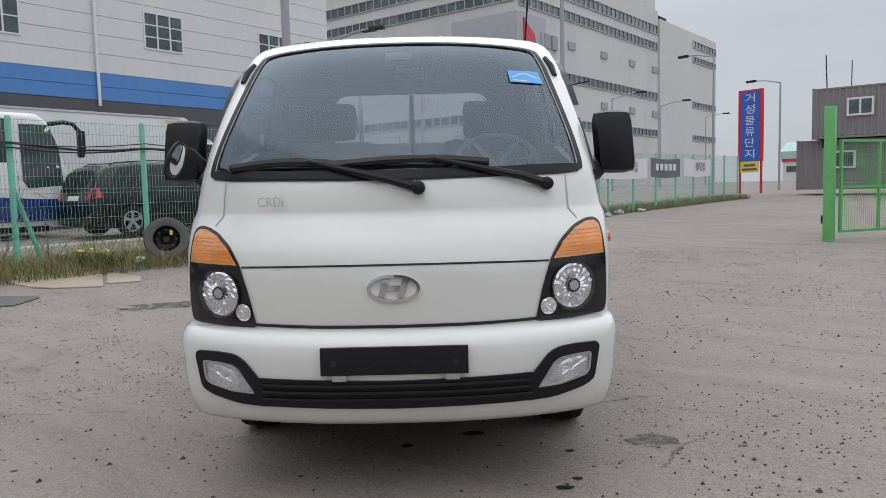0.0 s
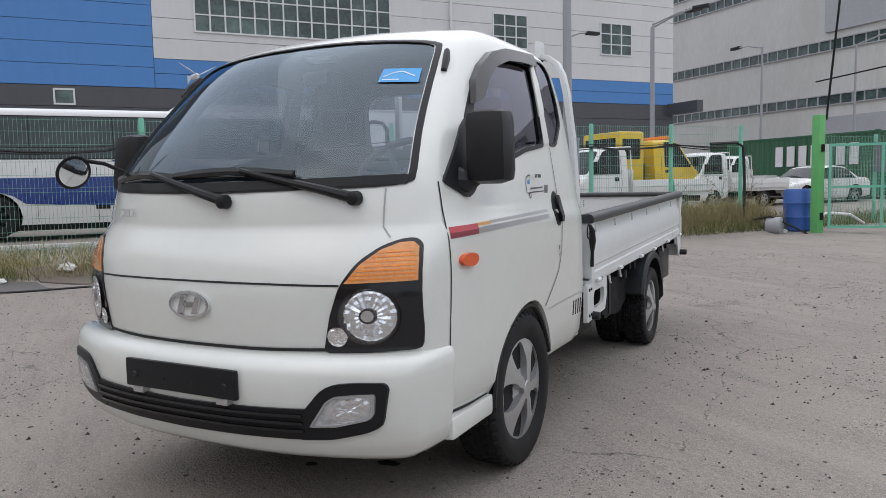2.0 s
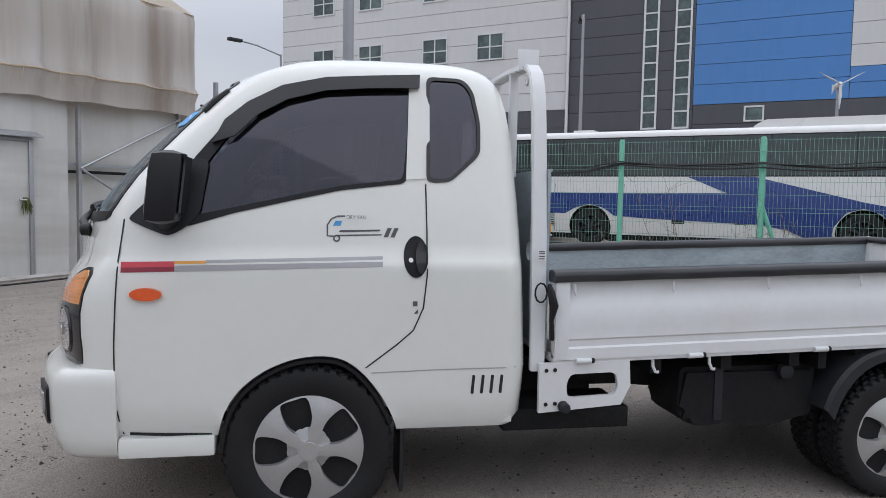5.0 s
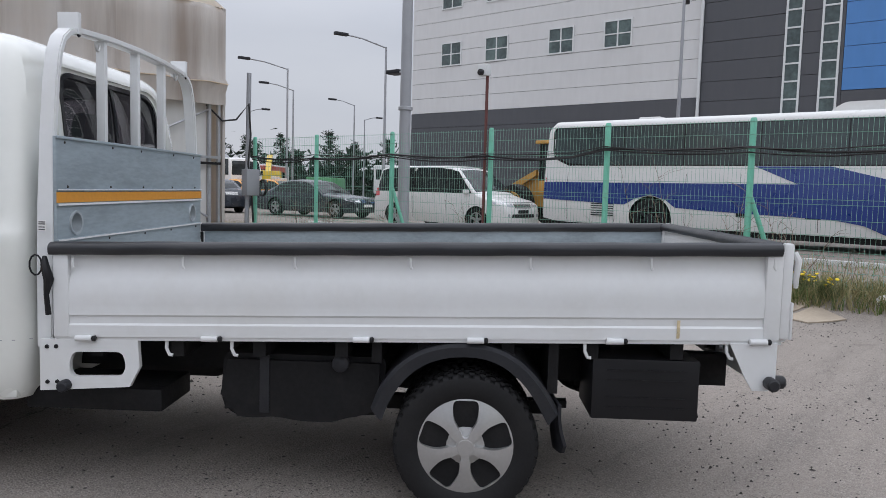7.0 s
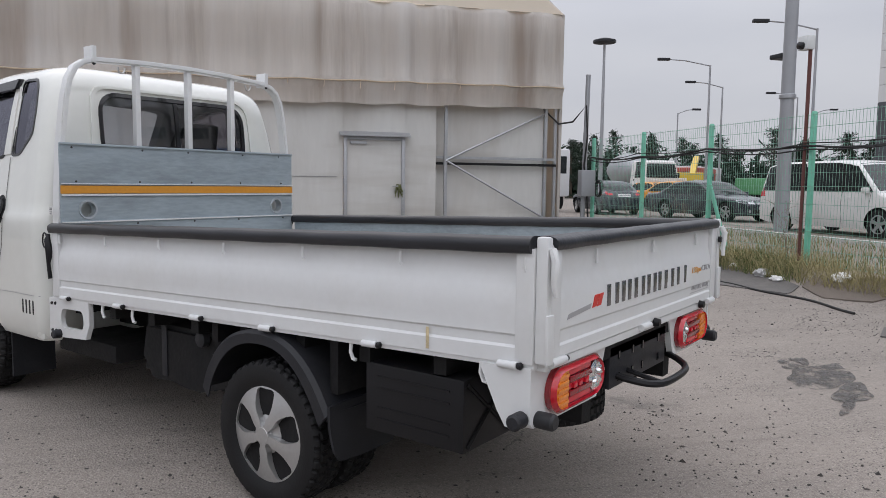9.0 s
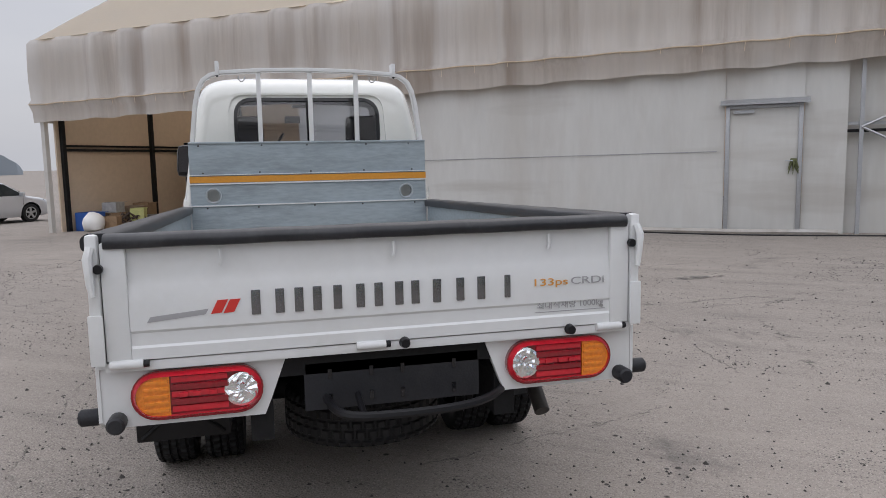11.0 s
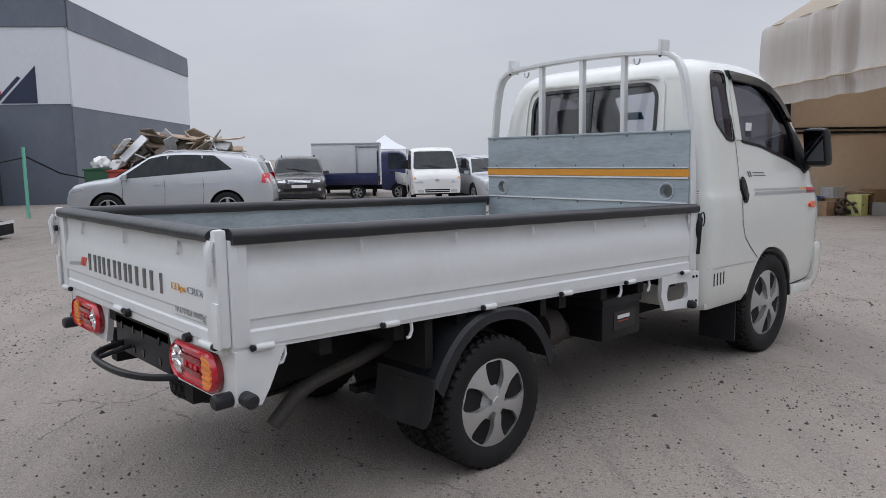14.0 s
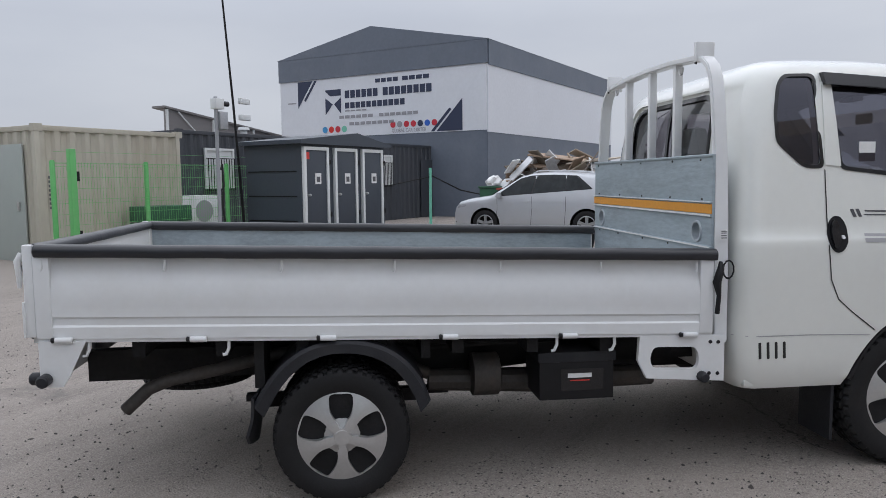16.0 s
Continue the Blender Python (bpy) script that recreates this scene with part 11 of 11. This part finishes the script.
sheet_on_ground("cardboard_sheet", [(-8.43, 3.25), (-8.18, 3.62), (-7.70, 3.35), (-7.90, 2.98)], "cardboard", "small flattened cardboard piece on the ground", "cardboard", 0.012)
sheet_on_ground("floor_mat", [(-7.29, 1.1), (-7.86, 1.68), (-7.49, 1.92), (-7.30, 1.86), (-6.9, 1.43)], "matgrey", "grey ribbed floor mat lying on the ground", "mat", 0.012)
sheet_on_ground("carpet_scrap", [(-8.30, -1.05), (-8.75, -1.25), (-8.95, -0.5), (-8.62, 0.25), (-8.25, 0.05), (-8.10, -0.5)], "carpet", "dirty brown carpet scrap at the verge", "carpet", 0.016)
sheet_on_ground("tarp_scrap", [(-7.75, -3.4), (-8.45, -3.3), (-8.55, -2.2), (-8.3, -1.1), (-7.95, -0.9), (-7.62, -1.8)], "matgrey", "trodden grey tarpaulin strip along the verge", "tarpaulin", 0.010)
sheet_on_ground("tarp_scrap", [(-7.85, -7.8), (-8.5, -7.8), (-8.6, -6.0), (-8.4, -4.6), (-7.9, -4.4), (-7.7, -6.2)], "matgrey", "trodden grey tarpaulin strip along the verge", "tarpaulin", 0.010)
sheet_on_ground("rubber_scrap", [(-8.2, -4.4), (-8.65, -4.2), (-8.6, -3.5), (-8.25, -3.4)], "softplastic", "torn black rubber sheet at the verge", "rubber sheet", 0.02, 0.01)
random.seed(21)
hp = []
for k in range(60):
    v = -9.0 + 0.16 * k
    hp.append((-7.72 + 0.10 * math.sin(v * 1.4) + 0.05 * math.sin(v * 4.1), v, ground_height(-7.72, v) + 0.014))
solo("black_hose", tube(bmesh.new(), hp, 0.014, 6), "cable", YARD, "thin black hose lying along the verge", "hose")


def crumple(name, u, v, r, material, label, category, seed, squash=0.55):
    random.seed(seed)
    bm = bmesh.new()
    bmesh.ops.create_icosphere(bm, subdivisions=3, radius=r)
    for w in bm.verts:
        k = 1 + 0.45 * noise.noise(w.co * (3.2 / r * 0.5) + Vector((seed, 0, 0))) + 0.25 * noise.noise(w.co * (9 / r * 0.4))
        w.co = Vector((w.co.x * k * 1.2, w.co.y * k, max(-r * 0.35, w.co.z * k * squash)))
    return solo(name, bm, material, at(u, v, ground_height(u, v) + r * 0.3, seed * 40), label, category, angle=20)


for k, (u, v, r) in enumerate(((-8.6, -0.75, 0.11), (-8.35, -1.55, 0.08), (-8.55, 0.45, 0.07), (-8.5, -2.6, 0.06), (-8.6, -5.2, 0.10), (-8.7, 3.9, 0.09))):
    crumple("plastic_bag", u, v, r, "paper", "crumpled white plastic bag on the verge", "bag", k + 1)
for k, (u, v, r) in enumerate(((-8.4, -1.9, 0.10), (-8.55, -5.9, 0.13), (-8.65, -6.6, 0.12), (-8.5, 4.9, 0.06), (-8.55, 12.3, 0.13), (-8.3, 12.6, 0.10), (-8.75, 12.7, 0.08), (-8.9, 17.6, 0.14), (-8.7, 18.6, 0.16), (-8.6, 19.6, 0.12), (-8.8, 20.9, 0.15), (-8.7, 22.5, 0.13), (-8.35, 17.0, 0.18))):
    crumple("rubble_lump", u, v, r, random.choice(["concrete_grey", "soil", "scrap2"]), "broken lump of dirty concrete rubble", "rubble", k + 20, 0.7)

# leaning spare wheel
sw = thing("spare_wheel", at(-8.62, 4.32, ground_height(-8.62, 4.32), 0) @ pose(0, 0, 0, 0, 0, -30) @ pose(0, 0, 0, 0, -12, 0), "spare wheel with black steel rim leaning at the fence", "wheel")
tr = tyre_mesh(0.335, 0.19, 0.2)
for v in tr.verts:
    v.co.z += 0.335
M["dustyrubber"] = mat("dusty_worn_rubber", (0.11, 0.105, 0.10), 0.85, var=0.25, scale=8, fine=60, bump=0.1)
part("tyre", tr, "dustyrubber", sw, "dusty worn tyre")
part("rim", lathe(bmesh.new(), [(-0.05, 0.0), (-0.05, 0.06), (0.0, 0.10), (0.02, 0.15), (0.0, 0.185), (0.06, 0.205)], (0, 0, 0.335), "x", 30, caps=False), "under", sw, "black steel rim")
part("tag", boxes((0.03, 0.045, 0.05, 0.09, 0.39, 0.47), bevel=0.004), "signyellow", sw, "yellow tag")
part("hub", lathe(bmesh.new(), [(-0.05, 0.055), (-0.01, 0.05), (-0.01, 0.0)], (0, 0, 0.335), "x", 16), "softplastic", sw)
for k in range(8):
    a = 2 * math.pi * k / 8
    part("rim_slot", lathe(bmesh.new(), [(0.0, 0.016), (0.022, 0.016)], (0, 0.145 * math.cos(a), 0.335 + 0.145 * math.sin(a)), "x", 10), "gloss", sw)

# oil and damp stains on the yard
M["faint"] = mat("faint_damp_patch", (0.150, 0.138, 0.128), 0.85, var=0.3, scale=6, fine=70, bump=0.3)
M["wet"] = mat("damp_grey_patch", (0.128, 0.121, 0.115), 0.8, var=0.4, scale=7, fine=60, bump=0.2)
for key, most in (("faint", 0.6), ("wet", 0.85)):
    nt = M[key].node_tree
    fade, holes = nt.nodes.new("ShaderNodeTexNoise"), nt.nodes.new("ShaderNodeMapRange")
    fade.inputs["Scale"].default_value, fade.inputs["Detail"].default_value, fade.inputs["Roughness"].default_value = 6.0, 9.0, 0.75
    holes.inputs["From Min"].default_value, holes.inputs["From Max"].default_value, holes.inputs["To Max"].default_value = 0.42, 0.60, most
    nt.links.new(nt.nodes["Texture Coordinate"].outputs["Object"], fade.inputs["Vector"])
    nt.links.new(fade.outputs["Fac"], holes.inputs["Value"])
    nt.links.new(holes.outputs[0], nt.nodes["Principled BSDF"].inputs["Alpha"])
for k, (x, y, rx, ry) in enumerate(((1.13, 0.75, 0.13, 0.085), (0.717, 0.646, 0.02, 0.014), (0.697, 0.337, 0.02, 0.012), (0.63, 0.25, 0.035, 0.018), (0.30, 0.9, 0.05, 0.03), (-0.01, 0.75, 0.03, 0.02), (-2.2, -0.6, 0.3, 0.10), (-2.75, 5.2, 0.40, 0.17), (-2.45, 5.42, 0.26, 0.10), (-3.05, 4.98, 0.20, 0.09), (-2.1, 5.45, 0.22, 0.03), (-3.2, -0.2, 0.5, 0.12), (-4.2, 0.3, 0.35, 0.08))):
    mt = "under" if rx <= 0.12 else ("wet" if 4.5 < y < 6 else "faint")
    sheet_on_ground("oil_stain", ragged(x, y, rx, ry, 40, 0.42, k * 3.7), mt, "dark dried oil spot on the dusty ground" if rx <= 0.12 else "faint damp stain on the dusty ground", "stain", 0.0006, 0.0003 * k, True)
# small loose stones
random.seed(5)
pv, pf = [], []
for _ in range(42000):
    x, y = random.uniform(-7, 7), random.uniform(-4.5, 11)
    c = noise.noise((x * 0.7, y * 0.7, 2.0)) + 0.5 * noise.noise((x * 2.1, y * 2.1, 4.0))
    if random.random() > 0.20 + max(0, c) * 1.6 or (abs(x) < 0.8 and 0.2 < y < 4.8 and random.random() < 0.7):
        continue
    u, v = 0.788 * x - 0.616 * y, 0.616 * x + 0.788 * y
    if v < -6.4 or u < -8.2:
        continue
    r = random.uniform(0.0026, 0.0082) * (2.0 if random.random() < 0.03 else 1)
    z = ground_height(u, v) + r * 0.35
    i = len(pv)
    a = random.uniform(0, 6.28)
    for k in range(5):
        q = a + 1.2566 * k
        e = r * random.uniform(0.75, 1.25)
        pv.append((x + e * math.cos(q), y + e * math.sin(q), z - r * 0.3))
    pv.append((x + r * 0.2, y, z + r * 0.75))
    pf += [(i + k, i + (k + 1) % 5, i + 5) for k in range(5)]
M["stone"] = mat("dark_loose_stone", (0.055, 0.05, 0.047), 0.85, var=0.5, scale=6, fine=40, bump=0)
raw("loose_stones", pv, pf, "stone", Matrix.Identity(4), "small dark loose stones scattered on the yard", "gravel", "stuff")

# teal tub, hose and pipes by the gate
tub = thing("plastic_tub", at(-9.1, 13.35, ground_height(-9.1, 13.35) + 0.16, 30), "overturned teal plastic tub beside the blue barrel", "tub")
part("shell", lathe(bmesh.new(), [(-0.2, 0.0), (-0.2, 0.14), (0.2, 0.18), (0.21, 0.19), (0.19, 0.165), (-0.17, 0.125)], (0, 0, 0), "x", 22), mat("teal_plastic", (0.10, 0.17, 0.17), 0.5), tub)
for k, (a, b) in enumerate((((-8.2, 16.4), (-8.6, 18.0)), ((-8.7, 17.2), (-8.3, 18.9)), ((-8.5, 19.0), (-8.9, 20.6)), ((-8.3, 18.2), (-8.8, 19.4)))):
    solo("old_hose", tube(bmesh.new(), [(a[0], a[1], 0.1), ((a[0] + b[0]) / 2 + 0.12, (a[1] + b[1]) / 2, 0.17 + 0.04 * k), (b[0], b[1], 0.12)], 0.02, 6), "twig" if k % 2 else "cable", YARD, "discarded bent hose among the roadside rubble", "hose", "discarded hoses")

# scrap heap with bins behind the silver SUV
random.seed(9)
heap = thing("scrap_heap", at(15.1, 8.6, ground_height(15.1, 8.6)), "heap of broken furniture boards and scrap", "scrap")
mb = bmesh.new()
bmesh.ops.create_icosphere(mb, subdivisions=3, radius=1.0)
for v in mb.verts:
    k = 1 + 0.25 * noise.noise(v.co * 2.3)
    v.co = Vector((v.co.x * 0.9 * k, v.co.y * 1.8 * k, max(0, v.co.z) * 2.0 * k))
part("mound", mb, "soil", heap, "dark tangle of small scrap", angle=20)
for k in range(64):
    y = random.uniform(-1.9, 1.7)
    x = random.uniform(-0.9, 0.5)
    z = 1.45 + random.uniform(0, 0.85) * math.sqrt(max(0.05, 1 - (y / 2.1) ** 2)) - 0.1 * abs(y)
    a, b = random.uniform(0.3, 0.95), random.uniform(0.2, 0.55)
    bm = boxes((-a / 2, a / 2, -b / 2, b / 2, -0.015, 0.015))
    ob = part("board" if k % 3 else "panel", bm, random.choice(["scrap", "scrap2", "cardboard", "board", "paper", "soil", "carpet", "boxwhite"]), heap)
    ob.matrix_basis = pose(x, y, z, random.uniform(-50, 50), random.uniform(-50, 50), random.uniform(0, 180))
for z, L, y in ((2.10, 1.5, -1.0), (2.22, 1.7, 0.1), (2.0, 1.3, 0.9)):
    bm = boxes((-0.25, 0.25, -L / 2, L / 2, -0.02, 0.02))
    ob = part("long_panel", bm, random.choice(["scrap", "board"]), heap, "long brown board")
    ob.matrix_basis = pose(-0.3, y, z, random.uniform(-8, 8), random.uniform(-15, 15), random.uniform(-12, 12))
for k, (c, v) in enumerate((("cont_green", 10.55), ("farred", 9.95))):
    bn = thing("waste_bin", at(14.3, v, ground_height(14.3, v)), "tall plastic waste bin beside the scrap heap", "bin", "waste bins")
    part("bin_body", prism(bmesh.new(), [(-0.26, 0.05), (0.26, 0.05), (0.32, 1.28), (-0.32, 1.28)], "x", -0.3, 0.3), c, bn)
    part("bin_rim", boxes((-0.33, 0.33, -0.35, 0.35, 1.26, 1.32), bevel=0.015), c, bn)
    for s in (-1, 1):
        part("bin_wheel", lathe(bmesh.new(), [(-0.03, 0.0), (-0.03, 0.09), (0.03, 0.09), (0.03, 0.0)], (s * 0.3, 0.2, 0.09), "x", 14), "rubber", bn)
crumple("plastic_bag", 14.2, 10.5, 0.22, "paper", "stuffed white rubbish bag on the bin", "bag", 33, 0.9).matrix_basis = at(14.2, 10.5, 1.42 + ground_height(14.3, 10.5))

# ornamental wind turbine behind the coach
wt = thing("small_wind_turbine", at(-27.3, 3.1, 0.0, 15), "small white wind turbine on a pole", "turbine")
part("pole", tube(bmesh.new(), [(0, 0, 0), (0, 0, 5.5)], [0.08, 0.05], 10), "galv_grey", wt)
part("nacelle", lathe(bmesh.new(), [(-0.35, 0.03), (-0.2, 0.10), (0.2, 0.11), (0.35, 0.0)], (0, 0, 5.6), "x", 14), "frame_white", wt)
part("tail_fin", prism(bmesh.new(), [(-0.3, 5.6), (-0.75, 5.75), (-0.75, 5.4)], "y", -0.01, 0.01), "frame_white", wt)
for k in range(3):
    a = 2.1 * k + 0.5
    pts = [(0.3, 0, 5.6), (0.32, 0.35 * math.cos(a), 5.6 + 0.35 * math.sin(a)), (0.3, 0.85 * math.cos(a), 5.6 + 0.85 * math.sin(a))]
    part("blade", tube(bmesh.new(), pts, [0.035, 0.06, 0.012], 6, 0.4), "frame_white", wt)


# ---------------------------------------------------------------- far trees and hill
def pine(u, v, h, seed):
    random.seed(seed)
    root = thing("pine_tree", at(u, v, -0.2), "dark green pine tree far behind the lot", "tree", "far pine trees")
    part("trunk", tube(bmesh.new(), [(0, 0, 0), (0.1, 0.05, h * 0.5), (0.0, 0.1, h * 0.95)], [0.16, 0.11, 0.04], 7), "bark", root)
    lv, lf = [], []
    for tier in range(11):
        z = h * (0.30 + 0.068 * tier)
        R = h * 0.40 * (1 - (tier / 11.5) ** 1.6) * random.uniform(0.7, 1.15)
        for b in range(7):
            a = random.uniform(0, 6.28)
            L = R * random.uniform(0.5, 1.1)
            for q in range(26):
                t = random.uniform(0.15, 1.0)
                x, y, zz = L * t * math.cos(a) + random.gauss(0, 0.14), L * t * math.sin(a) + random.gauss(0, 0.14), z + 0.25 * t + random.gauss(0, 0.16)
                s = random.uniform(0.10, 0.26)
                d1, d2 = Vector((random.gauss(0, 1), random.gauss(0, 1), random.gauss(0, 0.6))).normalized() * s, Vector((random.gauss(0, 1), random.gauss(0, 1), random.gauss(0, 1))).normalized() * s * 0.6
                i = len(lv)
                p = Vector((x, y, zz))
                lv += [tuple(p - d1), tuple(p + d2), tuple(p + d1)]
                lf.append((i, i + 1, i + 2))
    me = bpy.data.meshes.new("crown")
    me.from_pydata(lv, [], lf)
    me.materials.append(M["pine"])
    cr = new("crown", me)
    cr.parent = root
    return root


random.seed(31)
base_trees = [pine(-40 - 2.0 * k, -74 + 1.6 * k, 6.6 + 0.5 * k, 60 + k) for k in range(3)]
for k in range(26):
    t = k / 25
    u, v = -40 - 36 * t + random.uniform(-2, 2), -77 + 26 * t + random.uniform(-2, 2)
    copy_thing(base_trees[k % 3], at(u, v, -0.2, random.uniform(0, 360)) @ Matrix.Scale(random.uniform(0.72, 1.05), 4))
uw_v, uw_f = [], []
for _ in range(9000):
    t = random.random()
    u, v = -36 - 44 * t + random.gauss(0, 1.5), -80 + 31 * t + random.gauss(0, 1.5)
    z = abs(random.gauss(0, 2.0)) + 0.1
    i = len(uw_v)
    for q in range(3):
        uw_v.append((u + random.gauss(0, 0.4), v + random.gauss(0, 0.4), z + random.gauss(0, 0.35)))
    uw_f.append((i, i + 1, i + 2))
raw("far_undergrowth", uw_v, uw_f, "pine", YARD, "dark green undergrowth below the far pines", "hedge", "stuff")
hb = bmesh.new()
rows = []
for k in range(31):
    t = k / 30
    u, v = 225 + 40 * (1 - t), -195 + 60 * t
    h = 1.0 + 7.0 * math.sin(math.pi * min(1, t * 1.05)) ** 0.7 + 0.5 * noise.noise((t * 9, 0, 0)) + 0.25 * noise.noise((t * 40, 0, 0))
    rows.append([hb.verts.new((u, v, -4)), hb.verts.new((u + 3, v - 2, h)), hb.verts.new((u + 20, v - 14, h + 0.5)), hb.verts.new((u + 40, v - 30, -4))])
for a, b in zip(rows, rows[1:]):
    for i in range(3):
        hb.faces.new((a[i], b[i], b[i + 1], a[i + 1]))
solo("far_hill", hb, "hill", YARD, "low wooded hill on the horizon, haze put into its colour", "hill", kind="structure")
# the far mast's grey has the air's haze put into its colour
M["pole_grey"] = mat("haze_toned_grey_steel", (0.13, 0.14, 0.15), 0.6)
tw = thing("mast", ground_at(150, -99, 0), "thin far telecom mast with a cluster of antennas", "mast")
part("pole", tube(bmesh.new(), [(0, 0, -2), (0, 0, 9.0)], 0.2, 8), "pole_grey", tw)
for z in (6.9, 7.9, 8.8):
    part("antenna_ring", lathe(bmesh.new(), [(0, 0.25), (0.0, 0.8), (0.15, 0.8), (0.15, 0.25)], (0, 0, z), "z", 10, caps=False), "pole_grey", tw)
for k in range(6):
    x, y = 0.8 * math.cos(k * 1.047), 0.8 * math.sin(k * 1.047)
    part("antenna", boxes((x - 0.14, x + 0.14, y - 0.14, y + 0.14, 7.0 + 0.3 * (k % 2), 9.0 - 0.2 * (k % 3)), bevel=0.03), "pole_grey", tw)
